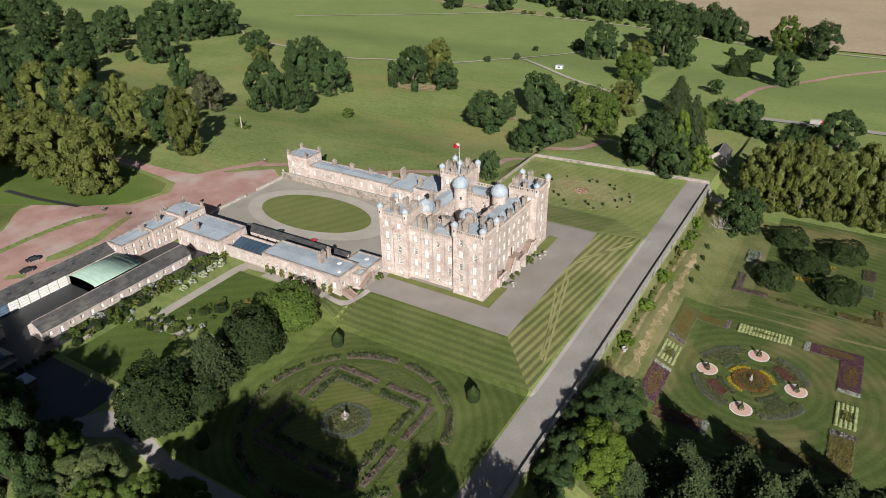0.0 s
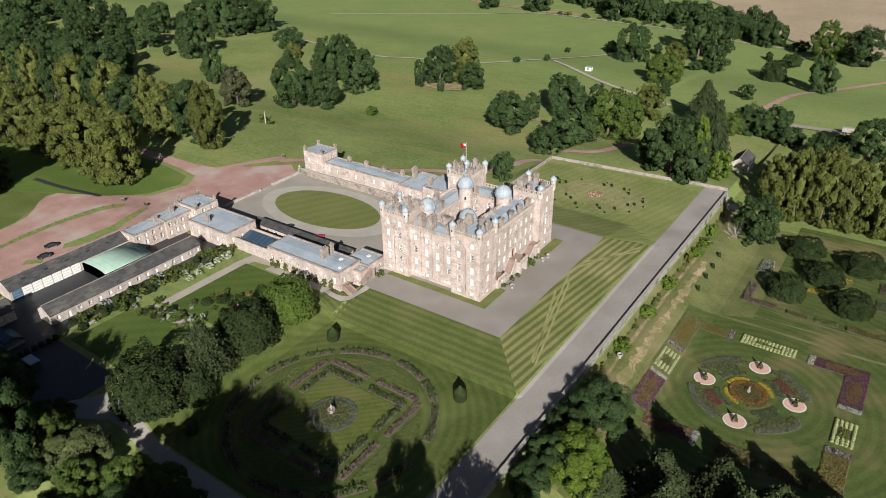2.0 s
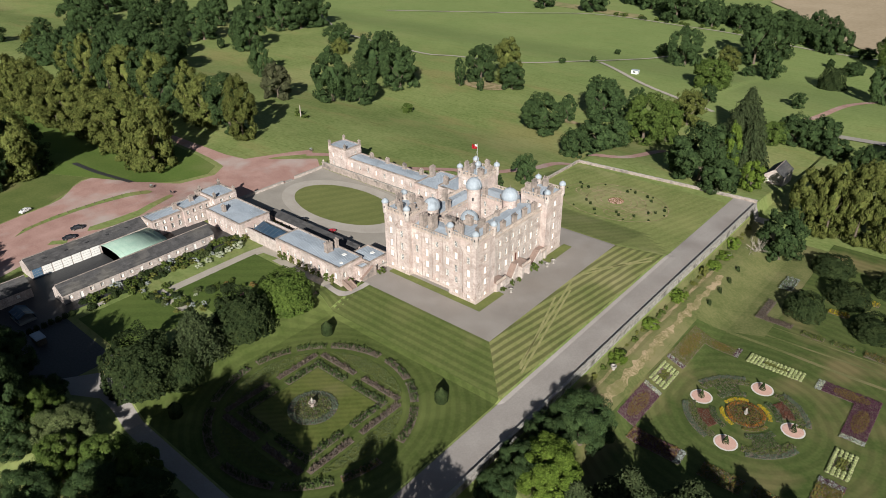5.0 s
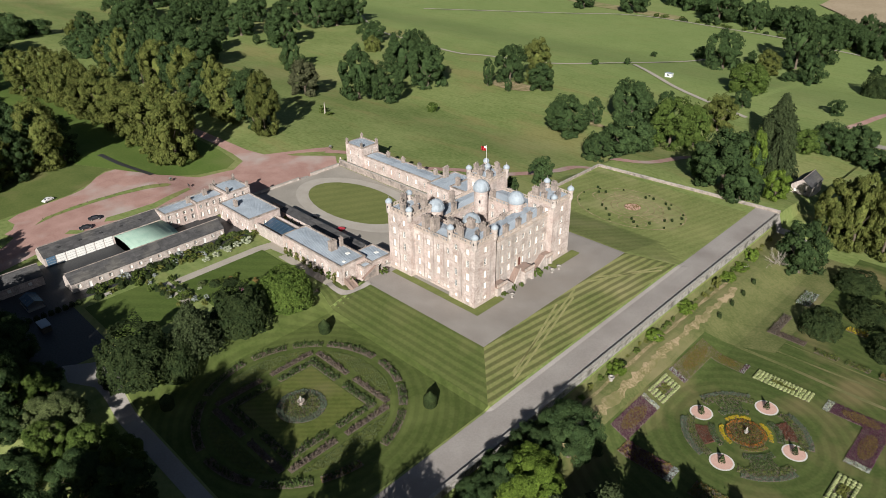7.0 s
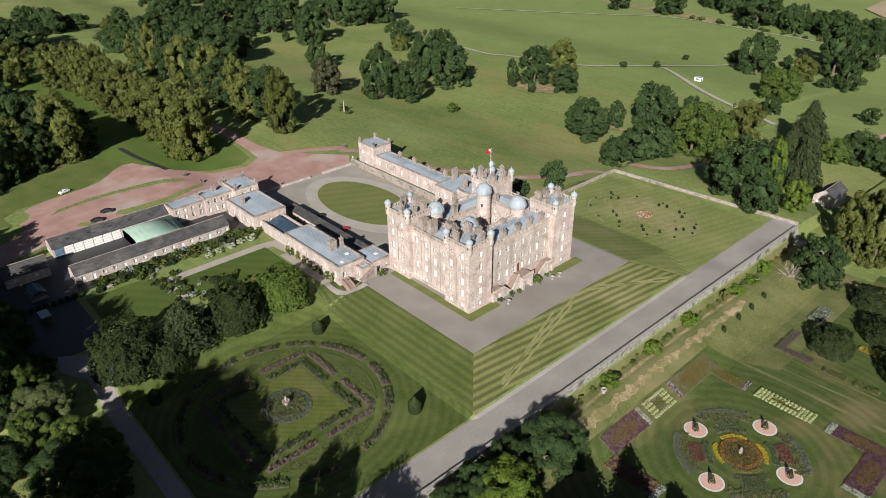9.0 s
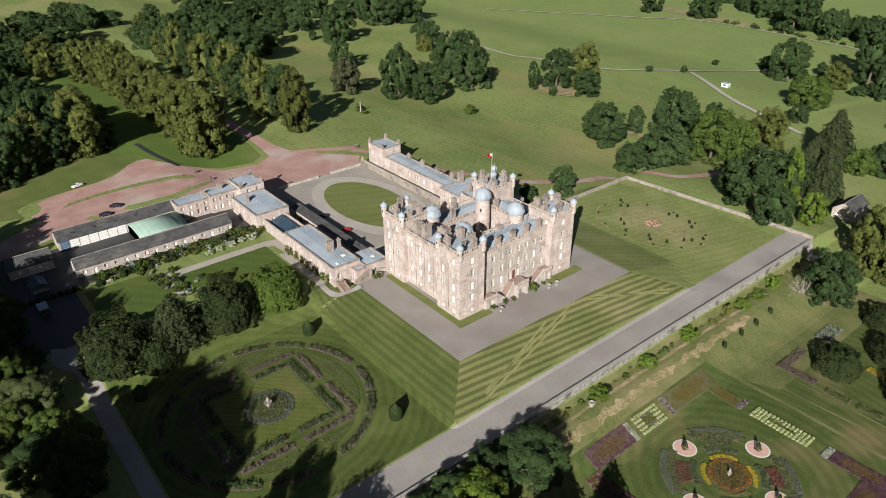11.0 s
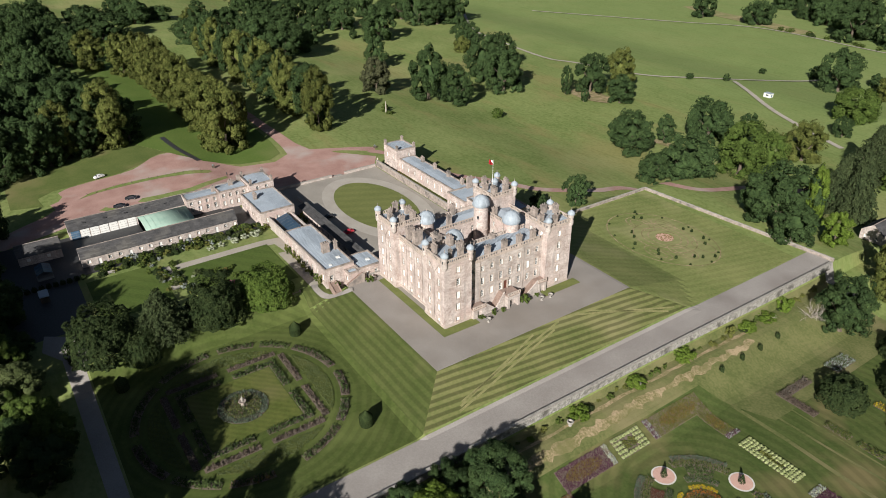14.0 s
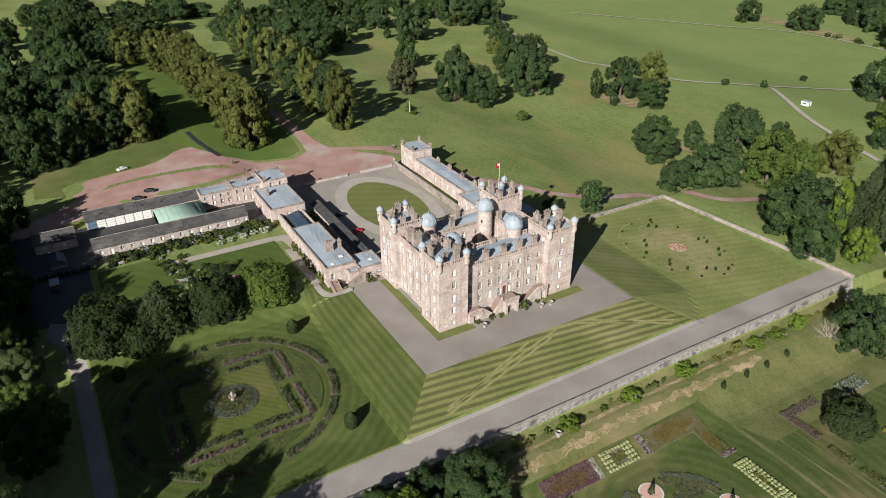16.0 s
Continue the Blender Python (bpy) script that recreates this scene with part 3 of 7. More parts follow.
way("farm_track", [(-581.4, 518), (-478.1, 454.3), (-410.8, 438.7), (-350.6, 431.6), (-326.3, 439.7), (-272, 455.1), (-237.9, 493.2), (-222.3, 541.8), (-201.3, 589.5)], 2.6, PATH, 0.5, "pale gravel track across the park", "track")
way("farm_track", [(-229.4, 497.4), (-178.6, 458.9), (-143, 438.7), (-113.4, 424.6)], 3.2, PATH, 0.5, "pale gravel track branching across the park", "track")
way("verge", [(-464.8, 752.9), (-422.7, 737.1), (-391, 732.9), (-348.9, 726.5), (-306.7, 718.1)], 22.0, VERGE, 0.3, "dry pale olive verge above the field track", "verge")
way("farm_track", [(-549.1, 589.5), (-464.8, 638), (-406.9, 671.7), (-365.7, 699.1), (-322.5, 707.6), (-255.1, 700.2), (-196.1, 692.8), (-136, 670.7), (-75.6, 661.9), (20, 655.5), (158.1, 649.1)], 2.6, PATH, 0.5, "dry worn track along the field hedge", "track")
way("lane", [(-51.9, 421.9), (-21.1, 424.6), (20, 426.3), (91.8, 428.1), (173.7, 430)], 6.0, GRAVEL, 0.6, "pale lane behind the trees", "road")
way("dark_track", [(-291.5, 129.7), (-279, 130.6), (-269.8, 131.8), (-251.6, 135.6)], 2.4, DARKGREY, 0.25, "narrow dark tarmac path beside the drive", "track")
sheet("stubble_field", [(-248.8, 1211.4), (-226.6, 884.6), (-191.8, 842.5), (-146.5, 770.8), (-93.6, 694.8), (-54.3, 666.1), (-1.2, 668.2), (444.8, 636.4), (444.8, 1220.5)], STUBBLE, 1.0, "pale brown stubble field beyond the woods", "field", step=24.0)
# paths and lawns of the upper garden
sheet("garden_path", [(-161.5, 100), (-158, 100), (-157, 133), (-150, 134), (-150, 137.5), (-161.5, 137.5)], PATH, 0.06, "pale gravel path round the upper garden", "path")
sheet("garden_path", rect(-150, -124, 131.4, 134.8), PATH, 0.06, "pale gravel path below the low wing", "path")
sheet("bank", rect(-123.8, -117, 127.6, 139.8), BANK_S, 0.26, "mown grass slope beside the low wing", "bank")
way("garden_path", [(-124, 132.6), (-121.5, 132.2), (-119, 133.0), (-116.5, 135.0), (-114.2, 138.0), (-113, 140.5)], 2.0, ROADM, 0.36, "narrow gravel path rising to the terrace", "path")
sheet("lawn", rect(-158, -131, 101, 130.5), LAWN, 0.1, "small mown lawn in the upper garden", "lawn")
sheet("lawn", rect(-166, -140, 74, 95), LAWN, 0.1, "mown lawn behind the cottages", "lawn")
sheet("garden_path", rect(-162, -146, 95.5, 98.5), PATH, 0.12, "gravel path between garden beds", "path")
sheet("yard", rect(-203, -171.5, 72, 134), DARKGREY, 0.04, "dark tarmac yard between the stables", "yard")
# near-black colour paints in the tree shade over this yard
sheet("yard", rect(-205, -140, 45, 72), DARKGREY, 0.04, "service yard coloured near-black for deep shade", "yard")
sheet("rough_bank", [(-43, 110), (-26, 110), (-27.5, 205), (-14, 212), (-14, 285), (-43, 285)], OLIVE, 0.05, "rough olive grass slope under the wall", "bank")
DR = random.Random(31)
sheet("dry_bank", [(-36.6 + DR.uniform(-0.9, 0.5), 118 + 1.5 * k) for k in range(78)] + [(-33.9 + DR.uniform(-0.6, 0.9) - 0.015 * (77 - k), 233.5 - 1.5 * k) for k in range(78)], BANK_DRY, 0.1, "straw-coloured dry strip of grass bank", "bank")
sheet("dry_bank", [(-40.0 + DR.uniform(-0.25, 0.25), 124 + 3 * k) for k in range(38)] + [(-39.0 + DR.uniform(-0.25, 0.25), 236 - 3 * k) for k in range(38)], BANK_DRY, 0.1, "narrow dry strip of worn grass along the wall", "bank")
sheet("lawn", [(-33, 110), (90, 110), (90, 292), (-14, 292), (-14, 212), (-33, 203)], LAWN_PARTERRE, 0.12, "mown lawn of the flower garden", "lawn")
for pts, w in (([(-32.6, 138), (-32.7, 160), (-32.5, 184), (-32.8, 206)], 0.9), ([(-24, 207.2), (-8, 207.6), (8, 207.2), (26, 207.8)], 1.3), ([(-18, 213.4), (0, 213.8), (14, 214.6), (30, 214.2)], 0.8), ([(-22, 219.6), (-10, 219.4), (10, 219.2), (27, 219.4)], 0.6)):
    way("worn_track", pts, w, OLIVE, 0.19, "dry pale track worn in the garden lawn", "track")
sheet("bare_patch", ellipse(-255, 385.2, 17, 9), BANK_DRY, 0.5, "bare pinkish earth below a clump of trees", "ground patch")
sheet("bare_patch", ellipse(-170.2, 353, 7, 3), BANK_DRY, 0.4, "bare brown patch of park grass", "ground patch")


# ---- building helpers ----
def wall_face(bm, p0, p1, z0, z1, openings=(), depth=0.35):
    """An upright face from p0 to p1 (outside lies to the right of the way) with openings (u, z, width, height) cut through and their reveals."""
    p0, p1 = Vector((*p0, 0)), Vector((*p1, 0))
    d = (p1 - p0).normalized()
    n = Vector((d.y, -d.x, 0))
    length = (p1 - p0).length
    ops = [(u - w / 2, u + w / 2, z, z + h) for u, z, w, h in openings]
    us = sorted({0.0, length, *[round(o[0], 4) for o in ops], *[round(o[1], 4) for o in ops]})
    zs = sorted({z0, z1, *[round(o[2], 4) for o in ops], *[round(o[3], 4) for o in ops]})

    def pt(u, z, back=0.0):
        return bm.verts.new(p0 + d * u - n * back + Vector((0, 0, z)))
    for a, b in zip(us, us[1:]):
        for c, e in zip(zs, zs[1:]):
            mu, mz = (a + b) / 2, (c + e) / 2
            if any(o[0] < mu < o[1] and o[2] < mz < o[3] for o in ops):
                continue
            bm.faces.new((pt(a, c), pt(b, c), pt(b, e), pt(a, e)))
    for a, b, c, e in ops:
        for q in (((a, c), (b, c)), ((b, c), (b, e)), ((b, e), (a, e)), ((a, e), (a, c))):
            bm.faces.new((pt(*q[0]), pt(*q[1]), pt(*q[1], depth), pt(*q[0], depth)))
    bmesh.ops.remove_doubles(bm, verts=bm.verts, dist=0.001)


def face_pose(p0, p1, u, z, back):
    d = Vector((p1[0] - p0[0], p1[1] - p0[1], 0)).normalized()
    n = Vector((d.y, -d.x, 0))
    o = Vector((*p0, 0)) + d * u - n * back + Vector((0, 0, z))
    return Matrix(((d.x, n.x, 0, o.x), (d.y, n.y, 0, o.y), (0, 0, 1, o.z), (0, 0, 0, 1)))


SASH = {}


def sash(w, h, blind, casing=True):
    """Meshes of a sash window: frame with bars, pane, stone casing. Local: x along the wall, -y... y outwards, z up from the sill."""
    key = (w, h, blind)
    if key in SASH:
        return SASH[key]
    f = bmesh.new()
    t = 0.09
    box(f, -w / 2, -w / 2 + t, 0, 0.1, 0, h)
    box(f, w / 2 - t, w / 2, 0, 0.1, 0, h)
    box(f, -w / 2 + t, w / 2 - t, 0, 0.1, 0, t)
    box(f, -w / 2 + t, w / 2 - t, 0, 0.1, h - t, h)
    box(f, -w / 2 + t, w / 2 - t, 0, 0.09, h / 2 - 0.05, h / 2 + 0.05)
    for k in (1, 2):
        x = -w / 2 + w * k / 3
        box(f, x - 0.03, x + 0.03, 0.01, 0.08, t, h - t)
    for k in (1, 3):
        z = h * k / 4
        box(f, -w / 2 + t, w / 2 - t, 0.01, 0.07, z - 0.025, z + 0.025)
    g = bmesh.new()
    box(g, -w / 2 + 0.02, w / 2 - 0.02, -0.03, 0.02, 0.02, h - 0.02)
    c = bmesh.new()
    e = 0.2
    y0, y1 = 0.3, 0.4
    box(c, -w / 2 - e, -w / 2, y0, y1, -0.05, h + e)
    box(c, w / 2, w / 2 + e, y0, y1, -0.05, h + e)
    box(c, -w / 2, w / 2, y0, y1, h, h + e)
    box(c, -w / 2 - e - 0.06, w / 2 + e + 0.06, 0.12, y1 + 0.08, -0.17, -0.05)
    out = []
    for nm, b, m in (("frame", f, WHITE), ("pane", g, BLIND if blind else GLASS), ("casing", c, DRESSED)):
        me = bpy.data.meshes.new(nm)
        b.to_mesh(me)
        b.free()
        me.materials.append(m)
        out.append(me)
    SASH[key] = out
    return out


def window(parent, p0, p1, u, z, w, h, blind):
    f, g, c = sash(w, h, blind)
    m = face_pose(p0, p1, u, z, 0.34)
    wo = new("window", c)
    wo.parent = parent
    wo.matrix_basis = m
    for nm, me in (("frame", f), ("pane", g)):
        o = new(nm, me)
        o.parent = wo
    return wo


rng = random.Random(4)


def walls(parent, x0, x1, y0, y1, z0, z1, material, wins=None, blind=0.5, name="wall"):
    """Four outer faces of a block; wins: side -> list of (u, z, w, h). Sides s, e, n, w run so that outside lies to the right."""
    sides = {"s": ((x0, y0), (x1, y0)), "e": ((x1, y0), (x1, y1)), "n": ((x1, y1), (x0, y1)), "w": ((x0, y1), (x0, y0))}
    bm = bmesh.new()
    for k, (a, b) in sides.items():
        wall_face(bm, a, b, z0, z1, (wins or {}).get(k, ()))
    o = part(name, bm, material, parent)
    for k, ws in (wins or {}).items():
        for u, z, w, h in ws:
            window(parent, *sides[k], u, z, w, h, rng.random() < blind)
    return o


def columns(us, zs, w, hs):
    return [(u, z, w, h) for u in us for z, h in zip(zs, hs)]


def balustrade(bm, p0, p1, z, h=1.2, every=0.6):
    """Plinth, coping and balusters along a line."""
    p0, p1 = Vector((*p0, z)), Vector((*p1, z))
    d = (p1 - p0)
    L = d.length
    m = Matrix.Translation(p0) @ Matrix.Rotation(math.atan2(d.y, d.x), 4, "Z")
    box(bm, 0, L, -0.17, 0.17, 0, 0.18, m)
    box(bm, 0, L, -0.19, 0.19, h - 0.18, h, m)
    n = max(2, int(L / every))
    for i in range(n + 1):
        x = L * i / n
        big = i % 6 == 0
        s = 0.16 if big else 0.09
        box(bm, x - s, x + s, -s, s, 0.18, h - 0.18, m)


def chimney(parent, x, y, z, w, d, h, pots=3, name="chimney"):
    bm = bmesh.new()
    box(bm, x - w / 2, x + w / 2, y - d / 2, y + d / 2, z, z + h)
    box(bm, x - w / 2 - 0.14, x + w / 2 + 0.14, y - d / 2 - 0.14, y + d / 2 + 0.14, z + h, z + h + 0.16)
    box(bm, x - w / 2 - 0.06, x + w / 2 + 0.06, y - d / 2 - 0.06, y + d / 2 + 0.06, z + h + 0.16, z + h + 0.42)
    box(bm, x - w / 2 - 0.1, x + w / 2 + 0.1, y - d / 2 - 0.1, y + d / 2 + 0.1, z, z + 0.3)
    c = part(name, bm, CHIM, parent, "weathered stone chimney stack")
    for i in range(pots):
        t = (i + 0.5) / pots - 0.5
        px, py = (x + t * w, y) if w >= d else (x, y + t * d)
        b = bmesh.new()
        lathe(b, [(0.17, 0), (0.15, 0.35), (0.19, 0.38), (0.19, 0.48), (0.12, 0.48), (0.12, 0.1)], 8, (px, py, z + h + 0.42))
        part("chimney_pot", b, CHIM, c)
    return c


def flat_roof(parent, x0, x1, y0, y1, z, along="y", rise=0.35, gap=0.75, material=None):
    """A lead roof of very low pitch with raised rolls."""
    bm = bmesh.new()
    xm = (x0 + x1) / 2
    ym = (y0 + y1) / 2
    if along == "y":
        q = [(x0, y0, z), (xm, y0, z + rise), (x1, y0, z), (x1, y1, z), (xm, y1, z + rise), (x0, y1, z)]
    else:
        q = [(x0, y1, z), (x0, ym, z + rise), (x0, y0, z), (x1, y0, z), (x1, ym, z + rise), (x1, y1, z)]
    v = [bm.verts.new(p) for p in q]
    bm.faces.new((v[0], v[1], v[4], v[5]))
    bm.faces.new((v[1], v[2], v[3], v[4]))
    for f in bm.faces:
        if f.normal.z < 0:
            f.normal_flip()
    bmesh.ops.recalc_face_normals(bm, faces=bm.faces)
    r = part("roof", bm, material or LEAD, parent, "grey lead roof with raised rolls")
    if sum(p.normal.z for p in r.data.polygons) < 0:
        r.data.flip_normals()
    bm = bmesh.new()
    L = (y1 - y0) if along == "y" else (x1 - x0)
    n = int(L / gap)
    W = (x1 - x0) / 2 if along == "y" else (y1 - y0) / 2
    sl = math.atan2(rise, W)
    for i in range(1, n):
        t = i * L / n
        for s in (-1, 1):
            if along == "y":
                m = Matrix.Translation((xm, y0 + t, z + rise)) @ Matrix.Rotation(s * sl, 4, "Y") @ Matrix.Scale(s, 4, (1, 0, 0))
                box(bm, 0, W, -0.035, 0.035, 0, 0.06, m)
            else:
                m = Matrix.Translation((x0 + t, ym, z + rise)) @ Matrix.Rotation(-s * sl, 4, "X") @ Matrix.Scale(s, 4, (0, 1, 0))
                box(bm, -0.035, 0.035, 0, W, 0, 0.06, m)
    bmesh.ops.recalc_face_normals(bm, faces=bm.faces)
    tagged(part("roof_roll_seams", bm, LEADROLL, r), kind="stuff")
    return r


def turret(parent, x, y, z0, z1, r, tip):
    """A round corner turret on corbels, with an ogee lead dome and finial."""
    b = bmesh.new()
    lathe(b, [(0.02, z0 - 1.3), (r * 0.55, z0 - 0.9), (r * 0.6, z0 - 0.7), (r * 0.85, z0 - 0.35), (r * 0.86, z0 - 0.2), (r, z0), (r, z1 - 0.3), (r + 0.12, z1 - 0.2), (r + 0.12, z1), (0, z1)], 16, (x, y, 0))
    t = part("turret", b, STONE_G, parent, "round corner turret on stone corbels", False)
    for k in range(4):
        a = radians(20 + 90 * k)
        w = bmesh.new()
        m = Matrix.Translation((x, y, 0)) @ Matrix.Rotation(a, 4, "Z")
        box(w, r - 0.12, r + 0.02, -0.16, 0.16, z0 + (z1 - z0) * 0.45, z0 + (z1 - z0) * 0.45 + 0.7, m)
        part("slit", w, GLASS, t)
    h = tip - z1 - 0.9
    R = r + 0.22
    b = bmesh.new()
    lathe(b, [(0, z1), (R * 0.98, z1), (R, z1 + 0.06), (R * 1.04, z1 + h * 0.22), (R * 0.98, z1 + h * 0.42), (R * 0.8, z1 + h * 0.63), (R * 0.5, z1 + h * 0.82), (R * 0.22, z1 + h * 0.94), (0.08, z1 + h), (0, z1 + h)], 16, (x, y, 0))
    part("dome", b, DOME, t, "pale lead ogee dome", True)
    b = bmesh.new()
    lathe(b, [(0.05, z1 + h - 0.05), (0.16, z1 + h + 0.1), (0.06, z1 + h + 0.25), (0.05, z1 + h + 0.45), (0.13, z1 + h + 0.58), (0, z1 + h + 0.85)], 8, (x, y, 0))
    part("finial", b, CHIM, t)


# ---- the castle ----
castle = thing("castle", "four-square pink sandstone castle with domed corner turrets on a gravel terrace", "castle")

TX, TY = [(-116.4, -106.6), (-90.2, -80.2)], [(152.0, 161.2), (188.6, 198.2)]
PAR = 20.6
ROWS5, HS5 = (1.1, 4.7, 8.4, 12.7, 16.8), (1.2, 2.2, 2.4, 2.3, 1.9)
for ix, (x0, x1) in enumerate(TX):
    for iy, (y0, y1) in enumerate(TY):
        lx, ly = x1 - x0, y1 - y0
        two, one = columns((lx * 0.27, lx * 0.73), ROWS5, 1.25, HS5), columns((ly * 0.5,), ROWS5, 1.25, HS5)
        walls(castle, x0, x1, y0, y1, -0.4, PAR, STONE, {"s": two, "n": two, "e": one if ix else (), "w": () if ix else one}, 0.45, "tower_wall")
        part("plinth", boxes((x0 - 0.12, x1 + 0.12, y0 - 0.12, y1 + 0.12, -0.4, 0.75)), DRESSED, castle)
        part("cornice", boxes((x0 - 0.14, x1 + 0.14, y0 - 0.14, y1 + 0.14, PAR - 0.55, PAR - 0.25)), DRESSED, castle)
        for a, b in (((x0, y0), (x1, y0)), ((x1, y0), (x1, y1)), ((x1, y1), (x0, y1)), ((x0, y1), (x0, y0))):
            bm = bmesh.new()
            balustrade(bm, a, b, PAR)
            part("balustrade", bm, DRESSED, castle, "pierced stone balustrade")
        flat_roof(castle, x0 + 0.25, x1 - 0.25, y0 + 0.25, y1 - 0.25, PAR + 0.05)
        for cx, cy in ((x0, y0), (x1, y0), (x1, y1), (x0, y1)):
            inner = (cx in (TX[0][1], TX[1][0])) and (cy in (TY[0][1], TY[1][0]))
            if not inner:
                turret(castle, cx + (0.35 if cx == x0 else -0.35), cy + (0.35 if cy == y0 else -0.35), 19.6, 22.7, 0.88, 25.0)
        sx = 1 if ix == 0 else -1
        sy = 1 if iy == 0 else -1
        mx, my = (x0 + x1) / 2, (y0 + y1) / 2
        chimney(castle, mx + 3.4 * sx, my + 3.0 * sy, PAR, 2.2, 1.1, 2.6, 3)
        chimney(castle, mx - 0.4 * sx, my + 3.7 * sy, PAR, 1.0, 1.9, 2.3, 2)
        chimney(castle, mx + 4.0 * sx, my - 1.2 * sy, PAR, 1.0, 1.8, 2.4, 2)
        chimney(castle, mx - 4.0 * sx, my + 1.4 * sy, PAR, 0.9, 1.6, 2.9, 2)
        chimney(castle, mx + 1.2 * sx, my - 3.6 * sy, PAR, 1.7, 0.9, 3.0, 3)
        chimney(castle, mx - 2.6 * sx, my - 1.0 * sy, PAR, 0.8, 0.8, 2.2, 1)

# curtain blocks between the towers
BPAR = 16.8
ROWS4, HS4 = (0.9, 4.4, 8.3, 12.8), (1.2, 2.3, 2.5, 1.9)
sb = columns([1.9 + 4.1 * k for k in range(4)], ROWS4, 1.25, HS4)
eb = columns([1.9 + 3.36 * k for k in range(8)], ROWS4[1:], 1.25, HS4[1:])
eb = [w for w in eb if not (w[1] == ROWS4[1] and 12 < w[0] < 15)]
walls(castle, -106.6, -90.2, 153.9, 162.0, -0.4, BPAR, STONE, {"s": sb}, 0.45, "range_wall")
walls(castle, -90.8, -82.2, 161.2, 188.6, -0.4, BPAR, STONE_G, {"e": eb}, 0.12, "range_wall")
walls(castle, -106.6, -90.2, 187.0, 196.0, -0.4, BPAR - 1.4, STONE, {"s": columns((3, 8, 13), (9.0, 12.2), 1.2, (2.2, 1.8))}, 0.3, "range_wall")
walls(castle, -114.4, -106.8, 161.2, 188.6, -3.4, BPAR - 2.2, STONE, {"e": columns((5, 10, 15, 20), (7.6, 11.2), 1.2, (2.2, 1.8))}, 0.3, "range_wall")
for x0, x1, y0, y1, z, al in ((-106.6, -90.2, 153.9, 162.0, BPAR, "x"), (-90.8, -82.2, 161.2, 188.6, BPAR, "y"), (-106.6, -90.2, 187, 196, BPAR - 1.4, "x"), (-114.4, -106.8, 161.2, 188.6, BPAR - 2.2, "y")):
    flat_roof(castle, x0 + 0.2, x1 - 0.2, y0 + 0.2, y1 - 0.2, z + 0.05, al, 0.9)
    for a, b in (((x0, y0), (x1, y0)), ((x0, y1), (x1, y1))) if al == "x" else (((x0, y0), (x0, y1)), ((x1, y0), (x1, y1))):
        bm = bmesh.new()
        balustrade(bm, a, b, z)
        part("balustrade", bm, DRESSED, castle, "pierced stone balustrade")
part("string_course", boxes((-106.6, -90.2, 153.72, 153.9, BPAR - 0.5, BPAR - 0.2)), DRESSED, castle)
part("string_course", boxes((-82.2, -82.0, 161.2, 188.6, BPAR - 0.5, BPAR - 0.2)), DRESSED, castle)
part("plinth", boxes((-106.6, -90.2, 153.7, 153.9, -0.4, 0.7)), DRESSED, castle)
part("courtyard_paving", boxes((-106.8, -90.8, 162, 187, -0.3, 0.05)), GRAVEL, castle)
# stacks on the curtain blocks
for y in (163.2, 168.6, 174.6, 180.0, 185.2):
    chimney(castle, -82.9, y, BPAR, 1.0, 1.6, 3.0, 2)
for x, y, w, d, h in ((-103.2, 155.6, 1.6, 2.2, 4.2), (-99.6, 155.9, 1.7, 2.6, 4.6), (-97.4, 161.2, 3.4, 1.3, 2.8), (-94.6, 157.2, 1.0, 1.6, 2.2)):
    chimney(castle, x, y, BPAR, w, d, h, 3)
for x, y in ((-90.3, 168.4), (-90.3, 176.0), (-104.0, 187.6), (-96.5, 187.6), (-107.6, 172.5), (-113.6, 166.0), (-113.6, 178.0)):
    chimney(castle, x, y, BPAR - 2.0, 1.1, 1.5, 3.4, 2)
